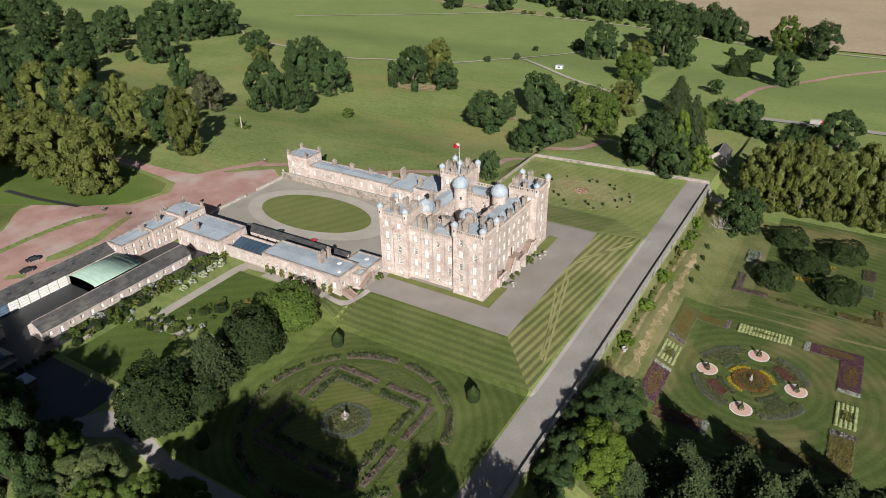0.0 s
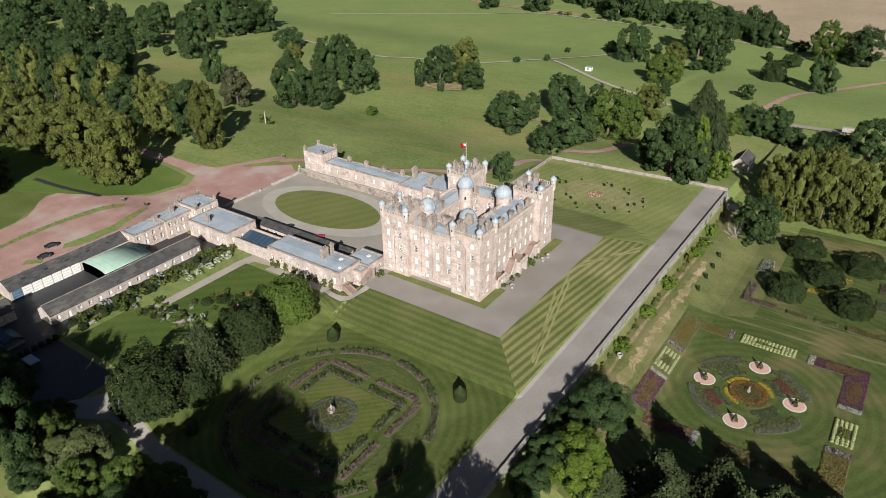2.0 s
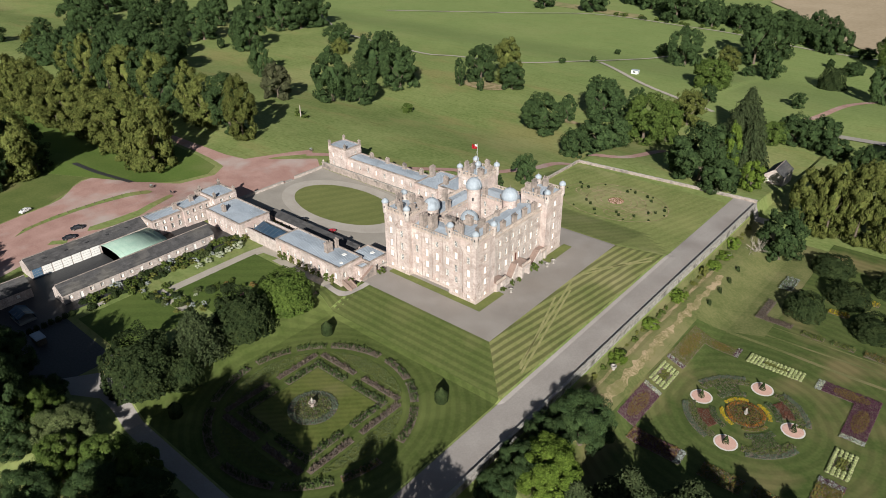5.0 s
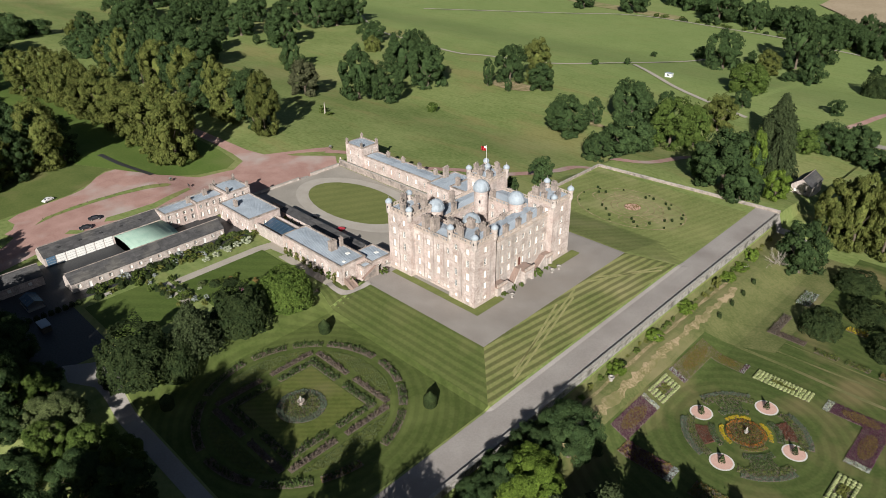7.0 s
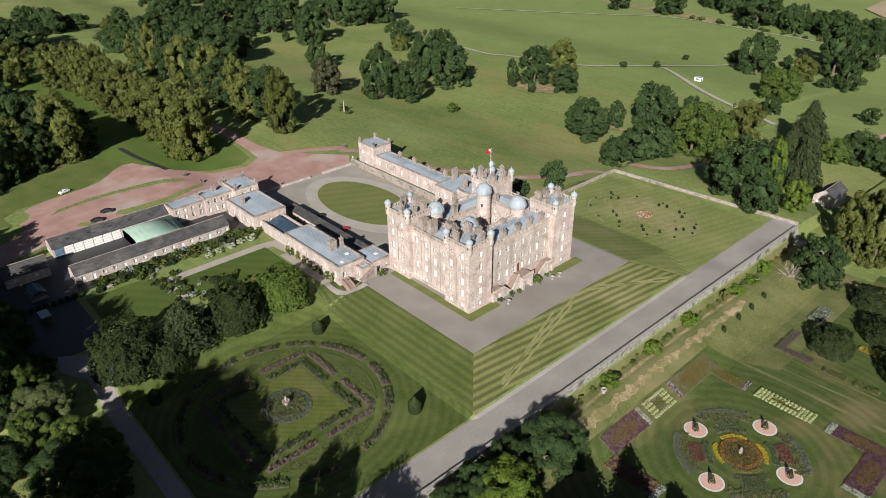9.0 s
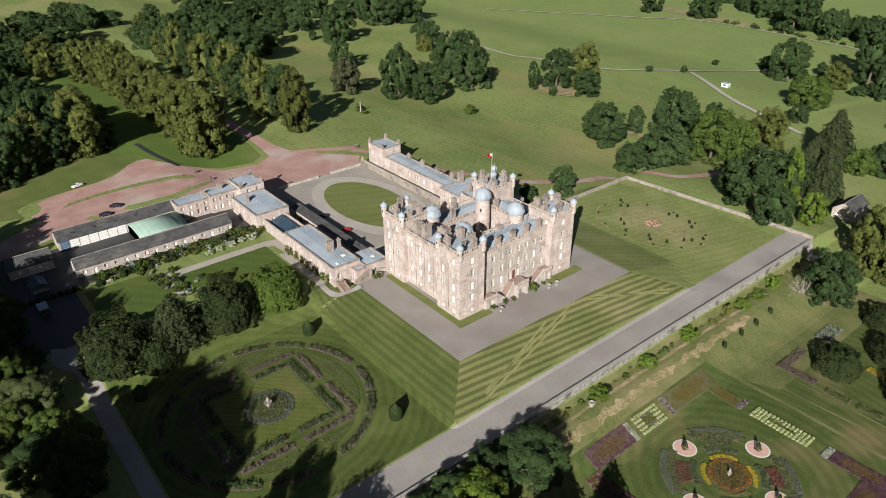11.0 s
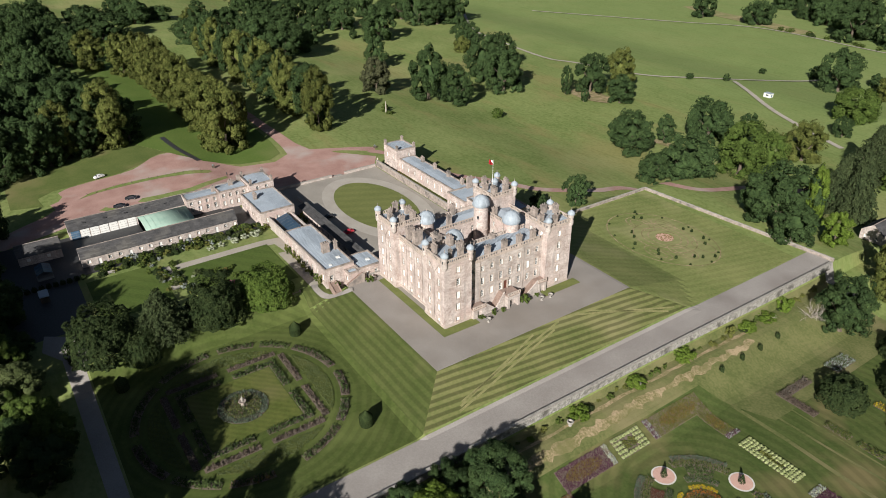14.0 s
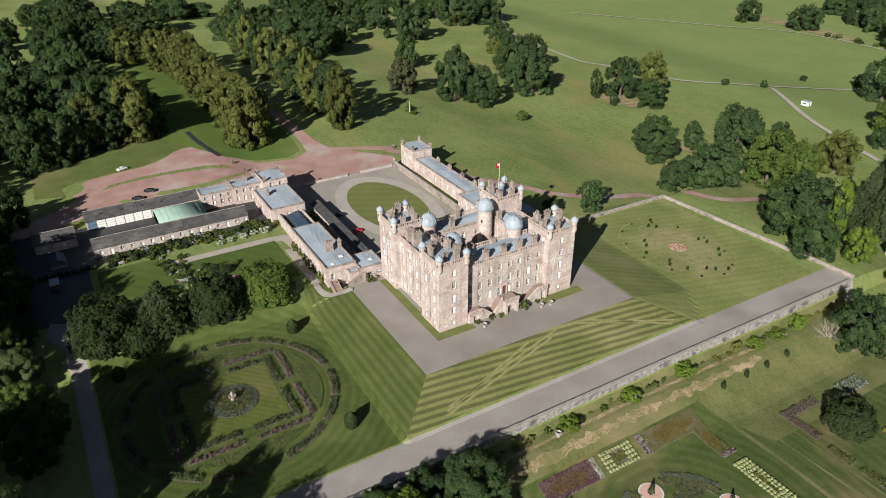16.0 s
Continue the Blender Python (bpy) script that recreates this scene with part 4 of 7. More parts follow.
# round stair towers in the courtyard's corners
for x, y, r, z1, tip in ((-107.2, 164.0, 2.25, 19.2, 23.4), (-91.3, 163.0, 2.35, 19.6, 24.2), (-105.5, 183.3, 2.3, 20.0, 24.3), (-91.4, 184.0, 2.35, 19.8, 24.2)):
    b = bmesh.new()
    lathe(b, [(r, -0.3), (r, 11.8), (r + 0.15, 11.9), (r + 0.15, 12.2), (r, 12.3), (r, z1 - 0.4), (r + 0.18, z1 - 0.25), (r + 0.18, z1), (0, z1)], 24, (x, y, 0))
    t = part("stair_tower", b, STONE, castle, "round stair tower of pink sandstone")
    h, R = tip - z1 - 0.7, r + 0.4
    b = bmesh.new()
    lathe(b, [(0, z1), (R * 0.98, z1), (R, z1 + 0.08), (R * 1.0, z1 + h * 0.25), (R * 0.9, z1 + h * 0.5), (R * 0.7, z1 + h * 0.72), (R * 0.38, z1 + h * 0.9), (0.12, z1 + h), (0, z1 + h)], 24, (x, y, 0))
    part("dome", b, DOME, t, "pale lead dome", True)
    for k in range(24):
        a = 2 * math.pi * k / 24
        if k % 2:
            continue
        rb = bmesh.new()
        prev = None
        for rr, zz in ((R * 1.0, z1 + h * 0.08), (R * 1.01, z1 + h * 0.25), (R * 0.91, z1 + h * 0.5), (R * 0.71, z1 + h * 0.72), (R * 0.38, z1 + h * 0.91)):
            cur = [rb.verts.new((x + (rr + o) * math.cos(a + s / rr), y + (rr + o) * math.sin(a + s / rr), zz)) for s, o in ((-0.05, 0), (0, 0.07), (0.05, 0))]
            if prev:
                rb.faces.new((prev[0], prev[1], cur[1], cur[0]))
                rb.faces.new((prev[1], prev[2], cur[2], cur[1]))
            prev = cur
        part("rib", rb, LEADROLL, t)
    b = bmesh.new()
    lathe(b, [(0.1, z1 + h - 0.1), (0.2, z1 + h + 0.12), (0.07, z1 + h + 0.3), (0.15, z1 + h + 0.45), (0, z1 + h + 0.8)], 8, (x, y, 0))
    part("finial", b, CHIM, t)
    for k, zz in ((0, 16.0), (1, 8.0), (2, 16.0), (3, 13.5)):
        m = Matrix.Translation((x, y, 0)) @ Matrix.Rotation(radians(-60 + 90 * k), 4, "Z")
        w = bmesh.new()
        box(w, r - 0.2, r + 0.03, -0.3, 0.3, zz, zz + 1.1, m)
        part("slit", w, GLASS, t)
# lantern and flag over the north-west tower
b = bmesh.new()
lathe(b, [(1.0, PAR), (1.0, PAR + 2.6), (1.2, PAR + 2.8), (1.15, PAR + 3.2), (0.7, PAR + 3.8), (0.2, PAR + 4.1), (0, PAR + 4.5)], 12, (-111.5, 193.4, 0))
part("lantern", b, DOME, castle, "small domed roof lantern", True)
flag = thing("flagpole", "white flagpole with a red flag on the castle roof", "flagpole", (-111.0, 192.0, PAR + 0.3))
b = bmesh.new()
lathe(b, [(0.09, 0), (0.05, 10.4), (0.1, 10.45), (0, 10.65)], 8)
part("pole", b, WHITE, flag)
b = bmesh.new()
rows = []
for i in range(9):
    w = 0.18 * math.sin(i * 1.1) * i / 5
    rows.append([b.verts.new((-0.3 * i, w, 10.2 - 0.05 * i)), b.verts.new((-0.3 * i, w * 0.7, 8.7 - 0.06 * i))])
for r0, r1 in zip(rows, rows[1:]):
    b.faces.new((r0[0], r0[1], r1[1], r1[0]))
bmesh.ops.solidify(b, geom=b.faces[:], thickness=0.02)
part("flag", b, FLAGR, flag, "red flag blowing in a light wind")
part("flag_band", boxes((-0.95, -0.06, -0.09, 0.1, 9.5, 10.12)), WHITE, flag, "pale field on the flag")
# drainpipes
for x, y, z1, dx, dy in ((-82.1, 165.5, BPAR, 0, 0), (-82.1, 181.5, BPAR, 0, 0), (-98.4, 153.8, BPAR, 0, 0), (-102.6, 153.8, BPAR, 0, 0), (-94.2, 153.8, BPAR, 0, 0)):
    b = bmesh.new()
    lathe(b, [(0.07, 0.1), (0.07, z1 - 0.8), (0.16, z1 - 0.7), (0.18, z1 - 0.3), (0, z1 - 0.3)], 8, (x, y, 0))
    part("drainpipe", b, CHIM, castle, "dark iron drainpipe")
for x0 in (-89.9 + 4.85, -116.4 + 4.9):
    b = bmesh.new()
    for s in (-1, 1):
        m = Matrix.Translation((x0, 151.93, 16.2)) @ Matrix.Rotation(s * 0.62, 4, "Y")
        box(b, -0.06, 0.06, -0.06, 0.06, 0, 3.4, m)
    box(b, x0 - 0.07, x0 + 0.07, 151.87, 151.99, 1.0, 16.3)
    part("drainpipe", b, CHIM, castle, "dark forked drainpipe")


def stair(name, y0, y1, z0, z1, x0=-82.2, x1=-79.4, label="stone garden stair with a solid parapet", rail=0.95, stone=None):
    """A straight outside flight along the wall from y0 (foot) to y1 (head)."""
    t = thing(name, label, "stair")
    n = max(2, round((z1 - z0) / 0.17))
    for i in range(n):
        b = bmesh.new()
        a, c = y0 + (y1 - y0) * i / n, y0 + (y1 - y0) * (i + 1) / n
        box(b, x0, x1 - 0.35, min(a, c), max(a, c), z0, z0 + (z1 - z0) * (i + 1) / n)
        part("step", b, STEPM, t)
    b = bmesh.new()
    v = []
    for x in (x1 - 0.35, x1):
        v.append([b.verts.new(p) for p in ((x, y0, z0), (x, y1, z0), (x, y1, z1 + rail), (x, y0, z0 + rail))])
    for f in ((v[0][0], v[0][3], v[0][2], v[0][1]), (v[1][0], v[1][1], v[1][2], v[1][3]), (v[0][3], v[1][3], v[1][2], v[0][2]), (v[0][0], v[1][0], v[1][3], v[0][3]), (v[0][1], v[0][2], v[1][2], v[1][1])):
        b.faces.new(f)
    bmesh.ops.recalc_face_normals(b, faces=b.faces)
    part("parapet", b, stone or STONE_G, t)
    return t


stair("garden_stair", 169.6, 172.6, 0, 4.2)
stair("garden_stair", 169.4, 165.8, 0, 3.0)
stair("garden_stair", 180.6, 185.4, 0, 3.6)


def landing(y0, y1, z, label, x0=-82.2, x1=-79.2, arch=1.5):
    t = thing("stair_landing", label, "landing")
    ym = (y0 + y1) / 2
    bm = bmesh.new()
    wall_face(bm, (x1, y0), (x1, y1), 0, z, [(ym - y0, 0.02, arch, min(2.9, z - 0.7))], 1.4 if arch > 2 else 0.6)
    wall_face(bm, (x0, y0), (x1, y0), 0, z)
    wall_face(bm, (x1, y1), (x0, y1), 0, z)
    part("wall", bm, STONE_G, t)
    part("back", boxes((x0, x1 - (1.4 if arch > 2 else 0.6), y0 + 0.05, y1 - 0.05, 0, z - 0.1)), STONE_G, t)
    part("slab", boxes((x0, x1 + 0.12, y0 - 0.1, y1 + 0.1, z - 0.1, z + 0.15)), STEPM, t)
    bm = bmesh.new()
    balustrade(bm, (x1, y0), (x1, y1), z + 0.15, 0.9)
    part("balustrade", bm, DRESSED, t)


landing(161.3, 165.7, 3.0, "stone stair landing over an arched door")
landing(172.7, 177.2, 4.2, "columned stone porch below the garden door", -82.2, -77.9, 3.0)
landing(185.5, 188.6, 3.6, "stone stair landing beside the tower")
part("garden_door", boxes((-82.35, -82.12, 174.1, 175.4, 4.4, 7.0)), DOORM, castle, "dark brown panelled garden door")
part("door_surround", boxes((-82.2, -81.9, 173.7, 174.1, 4.4, 7.3), (-82.2, -81.9, 175.4, 175.8, 4.4, 7.3), (-82.2, -81.8, 173.5, 176.0, 7.3, 7.8)), DRESSED, castle)


# ---- trees ----
def quad_cloud(points, normals, sizes, rnd):
    """Leaf sprays: a small bent quad at every point, turned about its normal."""
    verts, faces = [], []
    for p, n, s in zip(points, normals, sizes):
        t = n.orthogonal().normalized()
        t.rotate(Matrix.Rotation(rnd.uniform(0, 6.28), 3, n))
        b = n.cross(t)
        k = len(verts)
        l = s * rnd.uniform(0.75, 1.25)
        verts += [p - t * l - b * s * 0.5, p + t * l * 0.2 - b * s * 0.75 - n * s * 0.25, p + t * l, p + t * l * 0.1 + b * s * 0.75 - n * s * 0.25]
        faces.append((k, k + 1, k + 2, k + 3))
    return verts, faces


def rand_dir(rnd):
    z = rnd.uniform(-1, 1)
    a = rnd.uniform(0, 2 * math.pi)
    r = math.sqrt(1 - z * z)
    return Vector((r * math.cos(a), r * math.sin(a), z))


def core_mesh(verts, faces, c, r, rnd, sub=1):
    """An uneven dark heart that closes the crown."""
    bm = bmesh.new()
    bmesh.ops.create_icosphere(bm, subdivisions=sub, radius=1)
    k = len(verts)
    bm.verts.ensure_lookup_table()
    for v in bm.verts:
        u = rnd.uniform(0.62, 1.12)
        verts.append(Vector((c[0] + v.co.x * r[0] * u, c[1] + v.co.y * r[1] * u, c[2] + v.co.z * r[2] * u)))
    for f in bm.faces:
        faces.append(tuple(k + v.index for v in f.verts))
    bm.free()


def crown_broad(seed, aspect=1.1, lobes=19, leaves=42, size=0.022, skirt=0):
    """Unit crown of billowing boughs: each lobe carries leafy clumps on its outer side, with gaps between. Cut for trees whose height is aspect times their width."""
    rnd = random.Random(seed)
    P, Nn, S = [], [], []
    verts, faces = [], []
    lop = [rnd.uniform(0.8, 1.12) for _ in range(6)]
    for i in range(lobes + skirt):
        dz = 1.0 - 1.8 * (i + 0.5) / lobes if i < lobes else -0.86
        a = 2.39996 * i + rnd.uniform(-0.5, 0.5)
        dr = math.sqrt(max(0.0, 1 - dz * dz))
        d = Vector((math.cos(a) * dr, math.sin(a) * dr, dz))
        w = lop[int((a % (2 * math.pi)) / (2 * math.pi) * 5.99)] * rnd.uniform(0.82, 1.08)
        c = Vector((d.x * 0.36 * w, d.y * 0.36 * w, aspect * (0.5 + d.z * 0.35 * rnd.uniform(0.85, 1.08))))
        r = rnd.uniform(0.115, 0.19)
        if i >= lobes:
            c = Vector((math.cos(a) * 0.27, math.sin(a) * 0.27, aspect * rnd.uniform(0.08, 0.16)))
        core_mesh(verts, faces, c, (r * 0.52, r * 0.52, r * 0.5), rnd)
        for q in range(8):
            n = (rand_dir(rnd) + d * 0.75 + Vector((0, 0, 0.2))).normalized()
            cc = c + Vector((n.x, n.y, n.z * 0.9)) * r * rnd.uniform(0.6, 1.0)
            rr = r * rnd.uniform(0.32, 0.58)
            for k in range(leaves):
                m = (rand_dir(rnd) + n * 0.45).normalized()
                P.append(cc + m * rr * rnd.uniform(0.6, 1.12))
                Nn.append((m * 0.75 + n * 0.5 + Vector((0, 0, 0.18)) + rand_dir(rnd) * 0.5).normalized())
                S.append(size * rnd.uniform(0.55, 1.25))
    q, f = quad_cloud(P, Nn, S, rnd)
    k = len(verts)
    verts += q
    faces += [tuple(k + i for i in ff) for ff in f]
    core_mesh(verts, faces, (0, 0, aspect * 0.46), (0.18, 0.18, 0.22 * aspect), rnd, 2)
    tall = max(p.z for p in verts)
    wide = sorted(math.hypot(p.x, p.y) for p in verts)[int(len(verts) * 0.985)]
    for p in verts:
        p.x, p.y, p.z = p.x * 0.5 / wide, p.y * 0.5 / wide, max(0.02, p.z / tall)
    return verts, faces


def crown_cone(seed, tiers=17, size=0.021):
    """Unit conifer: drooping sprays in tiers round a tall cone."""
    rnd = random.Random(seed)
    P, Nn, S = [], [], []
    verts, faces = [], []
    for t in range(tiers):
        z = 0.08 + 0.88 * t / tiers
        R = 0.5 * (1 - (t / tiers) ** 1.9) + 0.03
        arms = max(5, int(15 * R / 0.5))
        for a in range(arms):
            an = 2 * math.pi * (a + rnd.random() * 0.8) / arms
            L = R * rnd.uniform(0.75, 1.1)
            for k in range(int(62 * R / 0.5) + 14):
                u = rnd.uniform(0.3, 1.0)
                side = rnd.gauss(0, 0.036)
                p = Vector((math.cos(an) * L * u - math.sin(an) * side, math.sin(an) * L * u + math.cos(an) * side, z + 0.05 - 0.1 * u * u + rnd.gauss(0, 0.012)))
                P.append(p)
                Nn.append((Vector((math.cos(an) * 0.5, math.sin(an) * 0.5, 0.9)) + rand_dir(rnd) * 0.6).normalized())
                S.append(size * rnd.uniform(0.6, 1.3))
    lathe_pts = [(0.26, 0.1), (0.23, 0.3), (0.15, 0.52), (0.05, 0.78)]
    for r, z in lathe_pts:
        core_mesh(verts, faces, (0, 0, z), (r, r, 0.16), rnd)
    q, f = quad_cloud(P, Nn, S, rnd)
    k = len(verts)
    verts += q
    faces += [tuple(k + i for i in ff) for ff in f]
    return verts, faces


def crown_dense(seed, n=9500, size=0.019):
    """Unit yew: a close dark dome to the ground, with lumps."""
    rnd = random.Random(seed)
    P, Nn, S = [], [], []
    verts, faces = [], []
    for i in range(n):
        d = rand_dir(rnd)
        d.z = abs(d.z) * 1.0 - 0.08
        lump = 1 + 0.2 * noise.noise(Vector((d.x * 3.1 + seed, d.y * 3.1, d.z * 3.1))) + 0.14 * noise.noise(Vector((d.x * 8, d.y * 8 + seed, d.z * 8)))
        prof = math.sqrt(max(0.02, 1 - max(0, d.z) ** 2.2))
        a = math.atan2(d.y, d.x)
        p = Vector((math.cos(a) * 0.47 * prof * lump, math.sin(a) * 0.47 * prof * lump, 0.04 + max(0.0, d.z) * 0.9 * lump))
        P.append(p)
        Nn.append((d + rand_dir(rnd) * 0.7 + Vector((0, 0, 0.15))).normalized())
        S.append(size * rnd.uniform(0.6, 1.3))
    core_mesh(verts, faces, (0, 0, 0.25), (0.34, 0.34, 0.3), rnd, 2)
    core_mesh(verts, faces, (0, 0, 0.45), (0.27, 0.27, 0.3), rnd, 2)
    q, f = quad_cloud(P, Nn, S, rnd)
    k = len(verts)
    verts += q
    faces += [tuple(k + i for i in ff) for ff in f]
    return verts, faces


def trunk_mesh(seed, limbs=6, r=0.028, top=0.55):
    rnd = random.Random(seed)
    bm = bmesh.new()
    lathe(bm, [(r * 1.9, 0), (r * 1.25, 0.03), (r, 0.12), (r * 0.8, 0.3), (r * 0.35, top)], 8)
    for i in range(limbs):
        a = 2 * math.pi * i / limbs + rnd.uniform(-0.3, 0.3)
        p = Vector((0, 0, rnd.uniform(0.16, 0.32)))
        d = Vector((math.cos(a), math.sin(a), rnd.uniform(0.7, 1.3))).normalized()
        q = d.to_track_quat("Z", "Y").to_matrix().to_4x4()
        b = bmesh.new()
        lathe(b, [(r * 0.5, 0), (r * 0.35, 0.16), (r * 0.1, 0.34)], 6)
        for v in b.verts:
            v.co = Matrix.Translation(p) @ q @ v.co
        m = bpy.data.meshes.new("x")
        b.to_mesh(m)
        b.free()
        bm.from_mesh(m)
        bpy.data.meshes.remove(m)
    return bm


CROWNS = {}


def protos(kind, form=""):
    """Crown and trunk meshes of a kind; form: squat, round, tall or near."""
    if (kind, form) in CROWNS:
        return CROWNS[(kind, form)]
    out = []
    for s in range(3 if kind in ("dark", "lime") else 2):
        seed = 11 * s + len(kind + form) * 7 + 3
        if kind in ("dark", "lime", "bright", "pale", "broad", "copper"):
            if form == "near":
                v, f = crown_broad(seed, 1.2, 26, 130, 0.0135)
            else:
                v, f = crown_broad(seed, {"squat": 0.72, "tall": 1.5}.get(form, 1.05), 19 if form != "tall" else 24, 54 if kind != "pale" else 34, 0.021, 8 if kind == "lime" else 4)
        elif kind == "conifer":
            v, f = crown_cone(seed)
        elif kind in ("yew", "laurel"):
            v, f = crown_dense(seed)
        elif kind == "clipped":
            v, f = crown_dense(seed, 1500, 0.045)
        else:
            v, f = crown_broad(seed, 1.0, 9, 22, 0.05)
        me = bpy.data.meshes.new("crown")
        me.from_pydata([tuple(p) for p in v], [], f)
        me.materials.append(LEAF[kind])
        tb = trunk_mesh(seed)
        tm = bpy.data.meshes.new("trunk")
        tb.to_mesh(tm)
        tb.free()
        tm.materials.append(BARK)
        out.append((me, tm))
    CROWNS[(kind, form)] = out
    return out


TREE_WORDS = {"dark": ("dark green broad-leaved parkland tree", "tree"), "lime": ("tall yellow-green lime tree on grass", "tree"), "bright": ("bright green young broad-leaved tree", "tree"), "broad": ("tall fresh green broad-leaved tree on grass", "tree"), "copper": ("dull purple-brown copper beech in the park", "tree"),
              "pale": ("pale grey-green open-crowned tree", "tree"), "yew": ("dense dark green rounded yew", "yew tree"), "conifer": ("tall dark green conifer with drooping boughs", "conifer"),
              "laurel": ("dense bright green rounded evergreen beside dark yews", "tree"), "hedge": ("low rounded green garden shrub", "shrub")}
trnd = random.Random(21)


def tree(x, y, h, r, kind="dark", group=""):
    form = ""
    if kind in ("dark", "lime", "broad", "bright", "pale"):
        form = "near" if y < 140 and x > -150 else "squat" if h < 1.7 * r else "tall" if h > 2.6 * r else "round"
    me, tm = trnd.choice(protos(kind, form))
    e = thing("yew_tree" if kind == "yew" else "conifer" if kind == "conifer" else "tree", *TREE_WORDS[kind], (x, y, ground_at(x, y) - 0.05), group)
    e.rotation_euler = (0, 0, trnd.uniform(0, 6.28))
    wob = trnd.uniform(0.92, 1.1)
    e.scale = (2 * r * wob, 2 * r / wob, h)
    for nm, m in (("crown", me), ("trunk", tm)):
        o = new(nm, m)
        o.parent = e
    return e


def grove(rows, kind, group=""):
    for x, y, h, r in rows:
        tree(x, y, h, r, kind, group)


# parkland trees, singly and in clumps
grove([(-396, 57, 35, 14.8), (-691, 100, 12.7, 20.6), (-299, 53, 29.7, 13.6), (-599, 106, 27.6, 18.2), (-320, 63, 35, 15.9), (-514, 109, 18, 14.6), (-359, 80, 28.6, 15.6), (-637, 152, 17, 16.2), (-362, 90, 23.3, 11.9), (-559, 155, 23.3, 22.8), (-649, 184, 19.1, 13), (-612, 190, 21.2, 15.4), (-620, 211, 12.7, 12.7), (-508, 210, 19.1, 15.9), (-482, 216, 25.4, 15.8), (-452.7, 242.7, 28.1, 14.9), (-456.5, 270.9, 20.7, 14), (-431.6, 252.6, 29.2, 13.9), (-501.4, 269.6, 24, 15.1), (-496.8, 299.1, 22.5, 13.2), (-131.8, 231.6, 7.5, 3.8), (-129.7, 250.3, 12.9, 5.4), (-248.3, 473.7, 4.3, 2.9), (-232.8, 493.2, 5.4, 2.5), (-244.5, 554.7, 4.4, 2.8), (-27, 266.1, 21.2, 8.7)], "dark")
grove([(-473, 353, 32.4, 15.3), (-394.1, 306.2, 23.9, 9.6), (-494.6, 356.8, 22.8, 8.4), (-495.6, 340.7, 9.1, 3.6), (-537.3, 351.2, 29, 15), (-585.6, 399.8, 28.1, 13), (-552.4, 335.1, 27.8, 11.8), (-301.8, 291.5, 33.7, 15.4), (-288.2, 302, 25.9, 10.1), (-430.9, 413.5, 18, 12.1), (-328.5, 353, 32, 14.9), (-296.4, 346.5, 29.7, 14.7), (-342.9, 379.1, 27.7, 11.1), (-268.1, 374.7, 19.3, 4.3), (-262.4, 391.2, 26.5, 12.1), (-235.4, 390.4, 18.3, 10.1), (-249.4, 372.9, 9.1, 2.9), (-172.8, 329.1, 22.8, 11.9), (-172, 355.7, 15.6, 5.5), (-161.5, 378.2, 23.1, 15.7), (-129.3, 319.2, 25, 14.2), (-139.6, 308.7, 13.8, 8.4), (-145.8, 389.5, 17.1, 6.2), (-186.3, 554.7, 29.9, 15.3), (-214.3, 576.6, 10, 6.5), (-178.1, 588.5, 10, 4.7)], "dark")
grove([(-124.4, 444.2, 11.4, 5.7), (-136, 616.9, 39, 14.8), (-145.5, 591.6, 44.7, 13.9), (-121.8, 554.5, 20.9, 10.6), (-135.3, 549.7, 7.3, 5.8), (-78, 466.1, 9.3, 5.2), (-60.2, 398.5, 16.6, 11), (-48.7, 399.4, 16.8, 10.9), (-38, 388, 9.8, 8.5), (-76.6, 601.3, 10.9, 8.9), (-95.7, 615.1, 7, 3.6), (-44.5, 525.9, 23.6, 10.7), (-32, 637.4, 30.2, 16.8), (-80.9, 664, 8.8, 7.5), (-105.3, 668.2, 22.2, 13.2), (-119, 675.1, 16.2, 12.3), (-131.8, 688.6, 18, 13.8), (-146.5, 708.6, 20.8, 14.3), (-166.5, 733.9, 19.6, 13.7), (-71.2, 296.6, 27.3, 13.8), (-81.5, 300.4, 17.9, 7.5), (-61, 290.1, 16.4, 9.2), (-23.1, 373.1, 14.6, 7), (-14, 393.8, 9.1, 8.4), (-1.7, 389.7, 20.3, 10.6)], "dark")
grove([(-199.2, 732.9, 23.6, 16.4), (-214, 732.9, 21.3, 14), (-265.6, 740.3, 23.1, 17.4), (-282.5, 743.4, 15.4, 15), (-512.7, 438.7, 36.6, 19.7), (-522.7, 424.6, 36.7, 17.2), (-509.3, 457.1, 29.3, 14.2), (-553.7, 423.8, 32.8, 17.7), (-811.6, 411.8, 10.9, 5.7), (-755.4, 371.2, 32.1, 32.1), (-695.1, 385.2, 34.9, 22.7), (-683.1, 312.5, 34.2, 20.7), (-603.9, 302, 13.5, 9.6), (-563.9, 303.3, 16.8, 17.5), (-579.2, 258.4, 16.7, 12.8), (-416.3, 708.6, 23.1, 13.1), (-360.5, 722.3, 24.8, 16.1), (-394.2, 824.6, 25.2, 17.8), (-347.8, 791.9, 28, 16.7), (-318.3, 771.9, 28.2, 17.2), (-266.7, 720.2, 37.7, 18.9), (-293, 786.6, 35.6, 18), (-337.3, 820.4, 32.5, 19.4), (-410, 877.3, 25, 18.7)], "dark")
grove([(-253.1, 307.5, 5.8, 3.4), (-122.2, 349.7, 27.3, 13.7), (-113.7, 358.6, 23.1, 9), (-135, 477, 20.4, 14.2), (-69, 391.1, 12.2, 8.3), (-59.6, 634.3, 32.4, 12.1), (-48, 641.7, 23.3, 6.2)], "broad")
